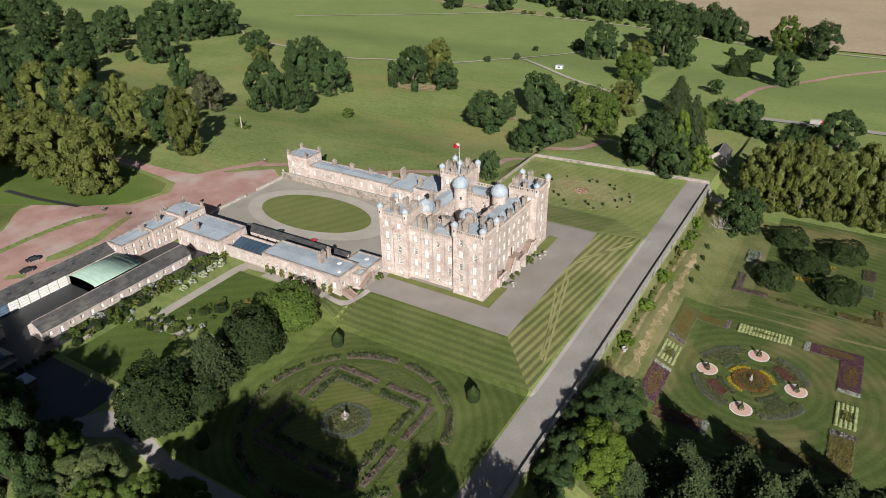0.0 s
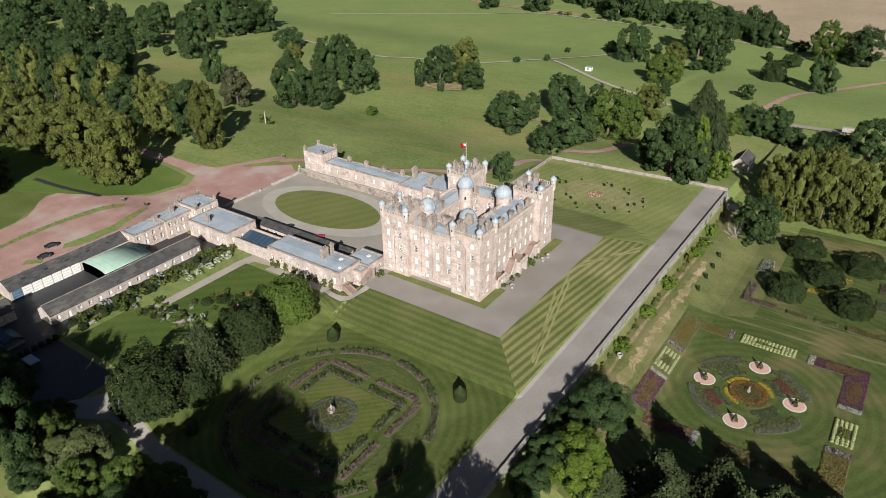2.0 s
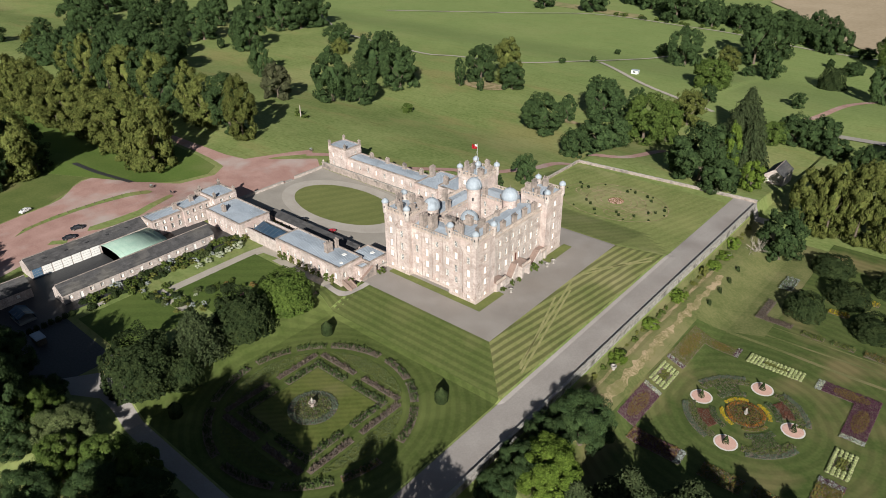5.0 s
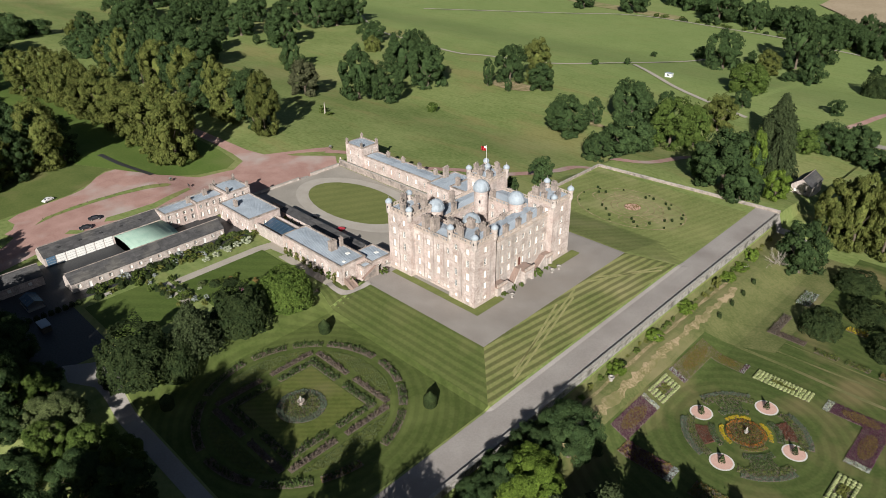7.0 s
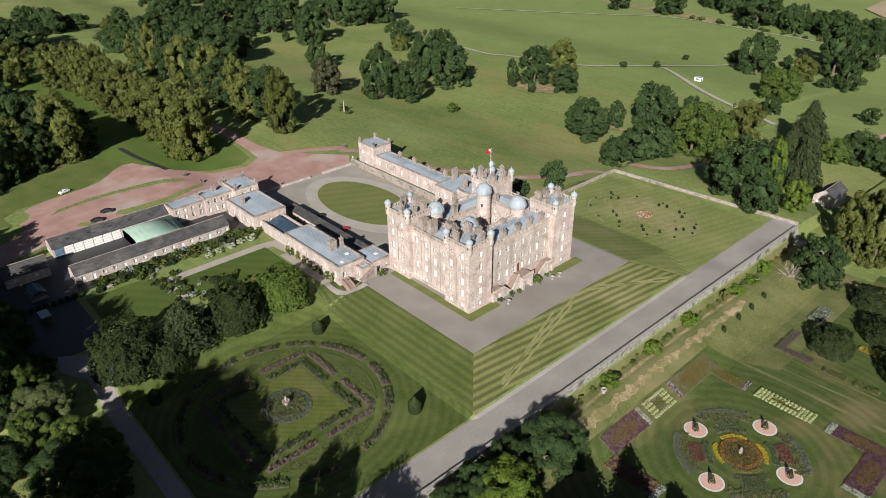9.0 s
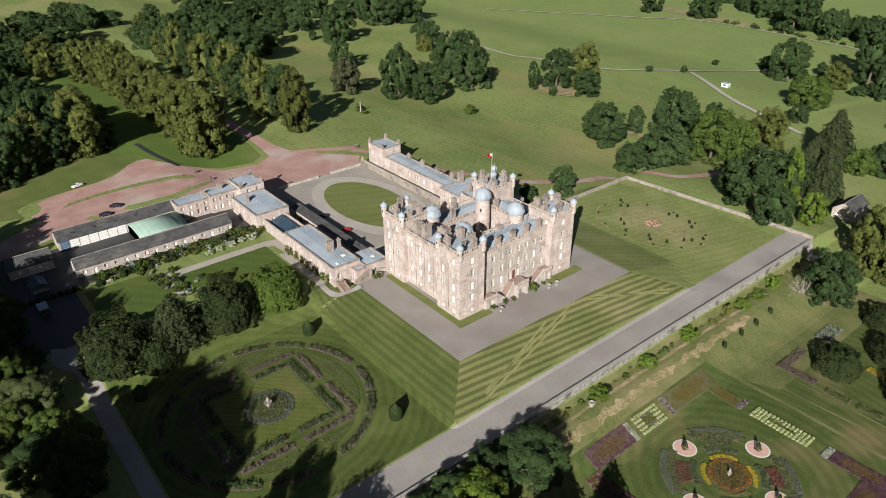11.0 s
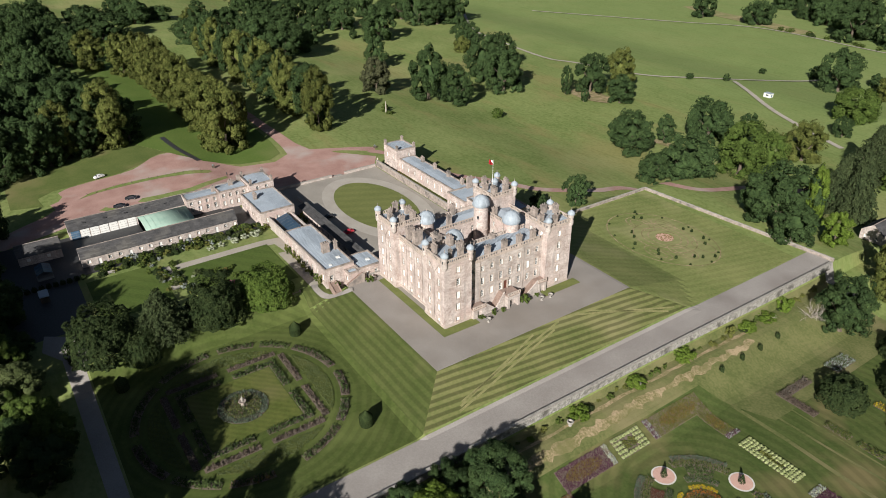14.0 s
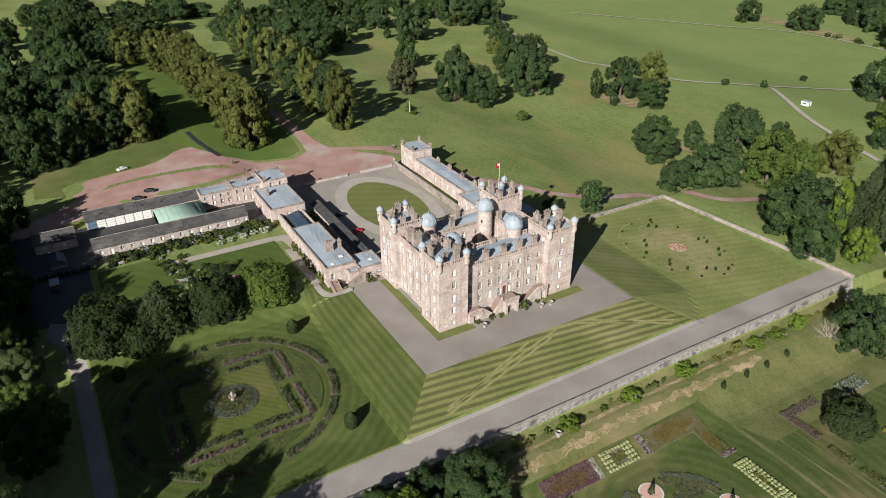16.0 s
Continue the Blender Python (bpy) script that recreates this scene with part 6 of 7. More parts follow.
# ---- boundary walls ----
def wall_run(name, label, p0, p1, thick, top, bottom, material=RUBBLE, cope=True):
    """A free or retaining wall following a straight line; top and bottom are heights along the ground or absolute."""
    d = Vector((p1[0] - p0[0], p1[1] - p0[1]))
    L = d.length
    d.normalize()
    n = max(1, int(L / 4))
    s = Vector((-d.y, d.x)) * thick / 2
    b, c = bmesh.new(), bmesh.new()
    for k in range(n):
        a, e = Vector(p0) + d * L * k / n, Vector(p0) + d * L * (k + 1) / n
        q = []
        for z in (bottom, top):
            q += [(*(p + o), z(p.x, p.y)) for p, o in ((a, s), (e, s), (e, -s), (a, -s))]
        v = [b.verts.new(p) for p in q]
        for f in ((0, 1, 5, 4), (1, 2, 6, 5), (2, 3, 7, 6), (3, 0, 4, 7), (4, 5, 6, 7)):
            b.faces.new([v[i] for i in f])
        if cope:
            for j in range(3):
                u, w = a.lerp(e, j / 3 + 0.006), a.lerp(e, (j + 1) / 3 - 0.006)
                o = s * 1.28
                lo, hi = top(u.x, u.y) + 0.005, top(w.x, w.y) + 0.005
                h = 0.2 + 0.03 * ((k * 3 + j) % 3)
                v = [c.verts.new(p) for p in ((*(u + o), lo), (*(w + o), hi), (*(w - o), hi), (*(u - o), lo), (*(u + o), lo + h), (*(w + o), hi + h), (*(w - o), hi + h), (*(u - o), lo + h))]
                for f in ((0, 1, 5, 4), (1, 2, 6, 5), (2, 3, 7, 6), (3, 0, 4, 7), (4, 5, 6, 7)):
                    c.faces.new([v[i] for i in f])
    for m in (b, c):
        bmesh.ops.recalc_face_normals(m, faces=m.faces)
    t = tagged(ob_from(name, b, material), label, "wall", kind="structure")
    if cope:
        tagged(part("coping_stone", c, COPING, t), kind="stuff")
    else:
        c.free()
    return t


road_top = lambda x, y: ground_at(-47, y) + 0.75
wall_run("wall_east", "long grey rubble retaining wall with pale coping beside the road", (-43.6, 40), (-43.6, 286), 0.7, road_top, lambda x, y: ground_at(-40, y) - 0.4)
free_top = lambda x, y: ground_at(x, y) + 1.1
free_bot = lambda x, y: ground_at(x, y) - 0.6
wall_run("wall_north", "rubble garden wall with stone coping", (-44, 288.6), (-122.2, 282.6), 0.42, free_top, free_bot, CHIM)
wall_run("wall_west", "rubble garden wall running back to the castle", (-122.2, 282.4), (-122.2, 216), 0.42, lambda x, y: ground_at(-119, y) + 1.1, lambda x, y: ground_at(-125, y) - 1.5, CHIM)
wall_run("wall_forecourt", "low pink stone wall of the forecourt", (-203.2, 148), (-203.2, 177.5), 0.5, lambda x, y: -2.1, lambda x, y: -3.6, STONE_G)
wall_run("wall_forecourt", "low pink stone wall of the forecourt", (-203.2, 183.5), (-203.2, 199), 0.5, lambda x, y: -1.9, lambda x, y: -3.6, STONE_G)
wall_run("wall_forecourt", "pink stone front wall before the forecourt wing", (-203.2, 199.6), (-147.6, 199.6), 0.55, lambda x, y: -0.2, lambda x, y: -3.6, CHIM)
wall_run("wall_forecourt", "low stone wall along the sunken yard", (-191, 156.4), (-132, 156.4), 0.5, lambda x, y: -2.0, lambda x, y: -3.6, STONE_G)
wall_run("wall_castle", "stone retaining edge of the castle terrace", (-117.0, 199.9), (-117.0, 148), 0.5, lambda x, y: 0.9, lambda x, y: -3.6, STONE_G)


def gate_pier(x, y, z, label):
    t = thing("gate_pier", label, "gate pier", (x, y, z), "gate piers")
    part("shaft", boxes((-0.5, 0.5, -0.5, 0.5, 0, 2.3)), STONE_G, t)
    part("cap", boxes((-0.62, 0.62, -0.62, 0.62, 2.3, 2.5)), DRESSED, t)
    b = bmesh.new()
    lathe(b, [(0.16, 2.5), (0.3, 2.65), (0.18, 2.8), (0.42, 3.1), (0.44, 3.4), (0.2, 3.75), (0.1, 3.85), (0, 4.05)], 12)
    part("urn", b, DRESSED, t, "carved stone urn", True)


for x, y in ((-203.4, 200.2),):
    gate_pier(x, y, -3.1, "square stone gate pier topped by an urn")
gr = thing("cattle_grid", "pale stone sill across the forecourt gate", "threshold")
part("sill", boxes((-204.2, -202.4, 178.7, 182.4, -3.1, -2.78)), COPING, gr)


# ---- planted beds ----
prnd = random.Random(77)


def inside(x, y, poly):
    hit = False
    for k in range(len(poly)):
        (x0, y0), (x1, y1) = poly[k - 1], poly[k]
        if (y0 > y) != (y1 > y) and x < (x1 - x0) * (y - y0) / (y1 - y0) + x0:
            hit = not hit
    return hit


def planting(parent, poly, material, h, per=7.0, size=0.26, lift=0.2):
    per, size = per * 2.4, size * 0.62
    """Low leafy planting scattered over a polygon."""
    xs, ys = [p[0] for p in poly], [p[1] for p in poly]
    n = int((max(xs) - min(xs)) * (max(ys) - min(ys)) * per)
    P, Nn, S = [], [], []
    for i in range(n):
        x, y = prnd.uniform(min(xs), max(xs)), prnd.uniform(min(ys), max(ys))
        if not inside(x, y, poly):
            continue
        z = ground_at(x, y) + lift
        top = h * (0.6 + 0.6 * noise.noise(Vector((x * 0.9, y * 0.9, 3.0))) + prnd.uniform(-0.15, 0.25))
        for k in range(3):
            d = rand_dir(prnd)
            P.append(Vector((x + d.x * size * 0.7, y + d.y * size * 0.7, z + max(0.05, top * (1 - 0.35 * k)))))
            Nn.append((d * 0.7 + Vector((0, 0, 0.8))).normalized())
            S.append(size * prnd.uniform(0.6, 1.2))
    if not P:
        return None
    v, f = quad_cloud(P, Nn, S, prnd)
    me = bpy.data.meshes.new("planting")
    me.from_pydata([tuple(p) for p in v], [], f)
    me.materials.append(material)
    o = new("planting", me)
    o.parent = parent
    return tagged(o, kind="stuff")


def bed(poly, kinds, label, h=0.5, category="flower bed", per=7.0, size=0.26, soil=SOIL, group=""):
    t = thing("flower_bed", label, category, group=group)
    s = sheet("soil", poly, soil, 0.17, kind="part")
    del s["kind"]
    s.parent = t
    for kd in kinds:
        planting(t, poly, PLANT[kd], h, per / len(kinds), size)
    return t


def arc(cx, cy, r0, r1, a0, a1, n=10):
    return ellipse(cx, cy, r1, r1, n, a0, a1) + ellipse(cx, cy, r0, r0, n, a0, a1)[::-1]


sheet("lawn", rect(-99.2, -76.8, 84.8, 107.2), LAWN_SQUARE, 0.1, "yellow-green mown square lawn round the fountain bed", "lawn")
# lower garden: rings of beds and an L-framed square round a fountain bed
GX, GY = -88.0, 96.0
for a0, a1, kd, lab in ((12, 40, ("heather", "green"), "curved bed of heather and roses"), (44, 62, ("green", "mauve"), "curved bed of low roses"), (65, 88, ("heather", "mauve"), "curved bed of faded heather"), (94, 128, ("mauve", "heather"), "curved bed of grey-mauve heather"),
                        (131, 150, ("green",), "curved bed of dark green shrubs"), (154, 176, ("heather", "green"), "curved bed of roses"), (182, 215, ("green", "mauve"), "curved bed in the shade"), (220, 260, ("green", "heather"), "curved bed in the shade"),
                        (268, 300, ("heather",), "curved bed in the shade"), (304, 330, ("green",), "curved bed of dark green shrubs"), (334, 356, ("heather", "rust"), "curved bed of red-brown heather")):
    t = bed(arc(GX, GY, 24.4, 26.6, a0, a1), kd, lab, 0.6, per=4)
    planting(t, arc(GX, GY, 24.8, 26.2, a0 + 1, a1 - 1), PLANT["deep"], 1.5, 1.1, 0.5)
for a0, a1, q in ((52, 128, "sage"), (-38, 38, "sage"), (142, 218, "sage"), (232, 308, "sage")):
    o = ellipse(GX, GY, 22.6, 22.6, 14, a0, a1)
    m = radians((a0 + a1) / 2)
    bed(o, (q,), "crescent bed of grey-green lavender", 0.3, per=8, size=0.16, soil=LAWN_SQUARE)
def straight(poly, kinds, roses):
    t = bed(poly, kinds, "straight bed of leafy green roses" if roses else "straight bed of faded heather on grey soil", 0.5, per=5 if roses else 4)
    planting(t, poly, PLANT["deep" if roses else "heather"], 1.1, 1.4 if roses else 0.8, 0.45)


for r, w, kinds, gap, ends in ((15.9, 0.85, ("mauve", "heather"), 1.4, -1.2), (12.4, 0.95, ("green", "mauve"), 1.6, 0.95)):
    for sg in (-1, 1):
        for a, b in ((-r - ends, -gap), (gap, r + ends)):
            straight(rect(GX + a, GX + b, GY + sg * r - w, GY + sg * r + w), kinds, r < 14)
            a2, b2 = (max(a, -r + w + 0.15), b) if a < 0 else (a, min(b, r - w - 0.15))
            straight(rect(GX + sg * r - w, GX + sg * r + w, GY + a2, GY + b2), kinds, r < 14)
bed(ellipse(GX, GY, 6.3, 6.3, 32), ("greyblue",), "round bed edged with grey lavender", 0.35, per=7)
bed(ellipse(GX, GY, 4.6, 4.6, 32), ("green", "heather", "olive"), "round rose bed about a stone fountain", 0.75, per=8)
f = thing("fountain", "weathered stone fountain in a round rose bed", "fountain", (GX, GY, ground_at(GX, GY)))
b = bmesh.new()
lathe(b, [(1.1, 0), (1.1, 0.4), (0.7, 0.5), (0.4, 0.7), (0.35, 1.4), (0.8, 1.7), (1.0, 1.85), (0.95, 1.95), (0.3, 1.8)], 16)
part("basin", b, CHIM, f)
b = bmesh.new()
lathe(b, [(0.22, 1.8), (0.18, 2.3), (0.35, 2.5), (0.3, 2.8), (0.12, 3.0), (0.18, 3.2), (0, 3.45)], 12)
part("figure", b, COPING, f, "weathered carved stone finial")


def topiary(x, y):
    """A clipped shrub: round drum under a cone."""
    t = thing("topiary", "clipped dark yew drum with a pointed top on the lawn", "topiary", (x, y, ground_at(x, y) + 0.05), "clipped yews on the lower lawn")
    for nm, prof, lab in (("drum", [(1.5, 0), (1.7, 0.5), (1.7, 1.9), (1.5, 2.3)], ""), ("cap", [(1.75, 2.3), (1.7, 2.7), (1.1, 3.3), (0.5, 4.0), (0.1, 4.5)], "")):
        P, Nn, S = [], [], []
        for (r0, z0), (r1, z1) in zip(prof, prof[1:]):
            for k in range(int(90 * (r0 + r1) * (abs(z1 - z0) + abs(r1 - r0)))):
                u, a = prnd.random(), prnd.uniform(0, 6.283)
                r = r0 + (r1 - r0) * u
                d = Vector((math.cos(a), math.sin(a), 0.3))
                P.append(Vector((math.cos(a) * r, math.sin(a) * r, z0 + (z1 - z0) * u)))
                Nn.append((d + rand_dir(prnd) * 0.5).normalized())
                S.append(0.12 * prnd.uniform(0.7, 1.3))
        v, fc = quad_cloud(P, Nn, S, prnd)
        k = len(v)
        b = bmesh.new()
        lathe(b, [(0, prof[0][1])] + [(r * 0.95, z) for r, z in prof] + [(0, prof[-1][1])], 16)
        b.verts.index_update()
        v = [tuple(p) for p in v] + [tuple(q.co) for q in b.verts]
        fc += [tuple(k + q.index for q in ff.verts) for ff in b.faces]
        b.free()
        me = bpy.data.meshes.new(nm)
        me.from_pydata(v, [], fc)
        me.materials.append(LEAF["yew"])
        o = new(nm, me)
        o.parent = t


for x, y in ((-109.2, 119.4), (-64.7, 118.4), (-112.0, 72.5)):
    topiary(x, y)

# flower garden beyond the wall
PX, PY = -6.2, 173.0
for x, y in ((PX - 11.7, PY - 0.5), (PX, PY + 13.0), (PX + 11.4, PY + 1.6), (PX - 0.2, PY - 13.4)):
    t = thing("chipping_disc", "round bed of pink chippings with a clipped cone", "flower bed", group="pink chipping discs")
    for nm, r, m, l in (("rim", 2.95, RIMW, 0.2), ("chipping_bed", 2.55, PINKG, 0.25)):
        s = sheet(nm, ellipse(x, y, r, r, 32), m, l, kind="part")
        del s["kind"]
        s.parent = t
    P, Nn, S = [], [], []
    for k in range(500):
        u, a = prnd.random(), prnd.uniform(0, 6.283)
        r = 0.55 * (1 - u) + 0.05
        P.append(Vector((x + math.cos(a) * r * 1.5, y + math.sin(a) * r * 1.5, ground_at(x, y) + 0.25 + 2.3 * u)))
        Nn.append((Vector((math.cos(a), math.sin(a), 0.3)) + rand_dir(prnd) * 0.5).normalized())
        S.append(0.12)
    v, fc = quad_cloud(P, Nn, S, prnd)
    me = bpy.data.meshes.new("clipped_cone")
    me.from_pydata([tuple(p) for p in v], [], fc)
    me.materials.append(LEAF["yew"])
    o = new("clipped_cone", me)
    o.parent = t
t = bed(ellipse(PX, PY, 5.0, 5.0, 32), ("rust", "olive", "deep", "red"), "round bed of rust-coloured planting edged with orange", 0.5, per=9)
planting(t, arc(PX, PY, 3.9, 4.9, 5, 355, 40), PLANT["orange"], 0.55, 8, 0.2)
for k in range(4):
    bed(arc(PX, PY, 5.4, 6.4, 12 + 90 * k, 78 + 90 * k), ("yellow",) if k != 3 else ("olive", "rust"), "narrow ring bed of yellow marigolds" if k != 3 else "narrow ring bed of faded marigolds", 0.35, per=12)
for k in range(4):
    a = 45 + 90 * k
    bed(arc(PX, PY, 7.4, 9.2, a - 27, a + 27), ("deep", "green", "greyblue"), "curved inner bed of low grey-green edging", 0.4, per=8)
    bed(arc(PX, PY, 9.2, 12.2, a - 17, a + 17), ("red",) if k % 2 == 0 else ("green", "deep", "sage"), "fan-shaped bed of dark red leaves" if k % 2 == 0 else "fan-shaped bed of low green edging", 0.4, per=7)
    bed(arc(PX, PY, 12.3, 14.4, a - 30, a + 30), ("olive", "deep", "sage"), "curved bed of green and yellow edging", 0.4, per=6)
    bed(arc(PX, PY, 14.4, 15.9, a - 26, a + 26), ("greyblue",), "curved outer bed of grey lavender", 0.35, per=6)
st = thing("statue", "small weathered stone garden figure on a plinth", "statue", (PX, PY, ground_at(PX, PY)))
b = bmesh.new()
lathe(b, [(0.45, 0), (0.45, 0.9), (0.55, 1.0), (0.2, 1.05), (0.28, 1.5), (0.22, 1.9), (0.1, 2.0), (0.15, 2.2), (0, 2.35)], 10)
part("figure", b, COPING, st)
# square frame of beds round it


def hearted(x0, x1, y0, y1, rim, heart, label):
    """A bed whose rim and heart differ in planting."""
    t = bed(rect(x0, x1, y0, y1), (rim,), label, 0.4, per=12, size=0.17, group=RG)
    ix, iy = (x1 - x0) * 0.27, (y1 - y0) * 0.2
    planting(t, ellipse((x0 + x1) / 2, (y0 + y1) / 2, (x1 - x0) / 2 - ix * 0.6, (y1 - y0) / 2 - iy * 0.6, 20), PLANT[heart], 0.52, 13, 0.17)
    return t


W0, W1, E0, E1, S0, S1y, N0, N1 = -31.5, -26.4, 14.6, 20.4, 145.0, 150.2, 195.6, 200.6
RG = "frame beds of the flower garden"


def cream(x0, x1, y0, y1):
    """Rows of cream cushions about a green heart."""
    t = bed(rect(x0, x1, y0, y1), ("green",), "bed of clipped cream cushions with green heart", 0.2, per=3, group=RG)
    nx, ny = max(2, round((x1 - x0) / 1.0)), max(2, round((y1 - y0) / 1.0))
    P, Nn, S = [], [], []
    for i in range(nx):
        for j in range(ny):
            x, y = x0 + (i + 0.5) * (x1 - x0) / nx, y0 + (j + 0.5) * (y1 - y0) / ny
            if abs(x - (x0 + x1) / 2) < (x1 - x0) * 0.23 and abs(y - (y0 + y1) / 2) < (y1 - y0) * 0.2:
                continue
            for k in range(60):
                d = rand_dir(prnd)
                d.z = abs(d.z)
                P.append(Vector((x + d.x * 0.5, y + d.y * 0.5, ground_at(x, y) + 0.2 + d.z * 0.45)))
                Nn.append((d + rand_dir(prnd) * 0.4).normalized())
                S.append(0.18)
    v, fc = quad_cloud(P, Nn, S, prnd)
    me = bpy.data.meshes.new("cushion_planting")
    me.from_pydata([tuple(p) for p in v], [], fc)
    me.materials.append(PLANT["cream"])
    o = new("cushion_planting", me)
    o.parent = t
    tagged(o, kind="stuff")
    planting(t, rect(x0 + (x1 - x0) * 0.3, x1 - (x1 - x0) * 0.3, y0 + (y1 - y0) * 0.3, y1 - (y1 - y0) * 0.3), PLANT["olive"], 0.5, 9)


cream(W0, W1, 167.8, 177.6)
cream(E0 + 0.4, E1, 165.0, 175.2)
cream(-14.2, 1.2, N0 + 0.2, N1)
hearted(W0, W1, 181.5, 200.0, "olive", "rust", "long bed of olive and rust planting")
hearted(W1, -18.0, N0, 200.0, "olive", "rust", "long bed of rust and green planting")
bed(rect(W0, W1, 179.6, 181.4), ("purple", "silver"), "short bed of purple with a silver edge", 0.4, group=RG)
bed(rect(-17.9, -16.6, N0, N1), ("silver", "purple"), "short silver-edged bed end", 0.4, group=RG)
hearted(W0, W1, 149.6, 164.6, "purple", "rust", "bed of dark purple leaves with rust heart")
bed(rect(W0, W1, 164.7, 166.2), ("silver", "white"), "pale silver bed end", 0.4, group=RG)
bed(rect(W1, -14, S0, S1y), ("purple", "rust"), "bed of purple and rust planting in the shade", 0.5, group=RG)
bed(rect(-13.9, -12.4, S0, S1y), ("silver",), "pale silver bed end", 0.4, group=RG)
bed(rect(4.6, 6.2, N0, N1), ("silver", "white"), "pale silver bed end", 0.4, group=RG)
hearted(6.3, E1, N0, N1, "purple", "rust", "bed of dark purple leaves with rust heart")
hearted(E0, E1, 181.6, N0, "purple", "rust", "bed of dark purple leaves with a paler end")
bed(rect(E0, E1, 179.8, 181.5), ("silver", "white"), "pale silver bed end", 0.4, group=RG)
bed(rect(E0, E1, 161.0, 163.0), ("silver", "purple"), "pale silver bed end", 0.4, group=RG)
bed(rect(E0, E1, 147.0, 160.9), ("olive", "rust"), "long bed of olive and rust planting", 0.45, group=RG)
for x0, x1 in ((-8, 2), (4, 14)):
    bed(rect(x0, x1, S0, S1y), ("green", "rust"), "shaded bed of mixed planting", 0.5, group=RG)
for p, kd, lab in ((rect(-20.2, -17.6, 221.6, 235.5), ("heather", "mauve"), "long bed of brown faded heather"), (rect(-17.5, -9.2, 221.6, 224.4), ("heather",), "short bed of faded heather"), (rect(-6.0, 0.5, 220.5, 223.2), ("olive", "green"), "low yellow-green hedge bed"),
                   (rect(2.5, 9.0, 220.8, 223.5), ("olive", "green"), "low yellow-green hedge bed"), (rect(11.5, 22, 220.5, 224), ("green", "rust"), "long green and rust bed"), (rect(22.2, 25, 220.5, 232), ("rust", "green"), "long bed of mixed low plants"),
                   (rect(-20.5, -16, 246, 256), ("green", "silver"), "small square bed of mixed shrubs"), (rect(17.5, 21.5, 240, 248), ("greyblue", "green"), "square bed of blue-green plants"), (rect(17.5, 21.5, 252, 260), ("purple", "green"), "square bed of purple plants"),
                   (rect(-3, 3, 240, 243), ("olive", "yellow"), "small bed of yellow-green plants"), (rect(4, 9, 254, 257), ("olive", "yellow"), "small bed of yellow-green plants")):
    bed(p, kd, lab, 0.8, per=6)


# ---- shrubs ----
def shrub(x, y, r, h, kind="hedge", label="", group="", z=None):
    kind = "clipped" if kind == "yew" else kind
    me, tm = trnd.choice(protos(kind))
    e = thing("shrub", label or TREE_WORDS["hedge"][0], "shrub", (x, y, (ground_at(x, y) if z is None else z) - 0.1 - 0.08 * h), group)
    e.rotation_euler = (0, 0, trnd.uniform(0, 6.28))
    e.scale = (2 * r, 2 * r * trnd.uniform(0.85, 1.1), h)
    o = new("foliage", me)
    o.parent = e
    return e


LEAF["clipped"] = LEAF["yew"]
for nm in ("silver", "white", "olive", "rust", "pink"):
    LEAF[nm] = PLANT[nm]
srnd = random.Random(9)
# mixed border before the cottages
for k in range(60):
    y = 80 + 56 * k / 46
    for row in range(2):
        kd = srnd.choices(("hedge", "dark", "pale", "silver", "olive"), (5, 3, 2, 1, 2))[0]
        shrub(-173.5 + 4.2 * row + srnd.uniform(-1.2, 1.2), y + srnd.uniform(-0.8, 0.8), srnd.uniform(0.8, 1.9), srnd.uniform(1.2, 2.8), kd if kd != "dark" else "yew", {"silver": "grey-leaved shrub in a mixed border", "pale": "pale green shrub in a mixed border", "olive": "yellow-green shrub in a mixed border"}.get(kd, "dark green shrub in a mixed border"), "mixed border before the cottages")
for x, y, r in ((-166, 122, 2.0), (-166.6, 126, 1.6), (-165.5, 117, 1.6), (-164.8, 113.5, 1.4), (-167, 130, 2.2)):
    shrub(x, y, r, 2.0, "white", "large shrub covered in white flowers", "white-flowering shrubs")
for k in range(26):
    kd = srnd.choice(("hedge", "yew", "olive", "silver", "hedge", "pale"))
    shrub(srnd.uniform(-156, -146) - 6 * (k % 2), srnd.uniform(93.5, 101), srnd.uniform(0.6, 1.5), srnd.uniform(0.8, 2.4), kd, "mixed garden shrub beside a gravel path", "beds across the upper garden")
for x, y, r, h, kd, lab in ((-152, 104.5, 1.5, 1.8, "pale", "pale green garden shrub on the lawn"), (-149, 107.5, 1.8, 2.2, "yew", "dark green garden shrub on the lawn"), (-146, 111, 2.2, 2.6, "yew", "dark green garden shrub on the lawn"), (-143, 114.5, 1.6, 2.0, "hedge", "leafy green garden shrub on the lawn"),
                            (-141.5, 117.5, 1.3, 1.5, "rust", "orange-leaved garden shrub on the lawn"), (-144.5, 106.5, 1.0, 1.2, "hedge", "leafy green garden shrub on the lawn"), (-150.5, 103, 0.9, 0.9, "white", "small white-flowered shrub on the lawn"), (-140, 112, 1.2, 1.2, "pink", "small pink-flowered shrub on the lawn")):
    shrub(x, y, r, h, kd, lab)
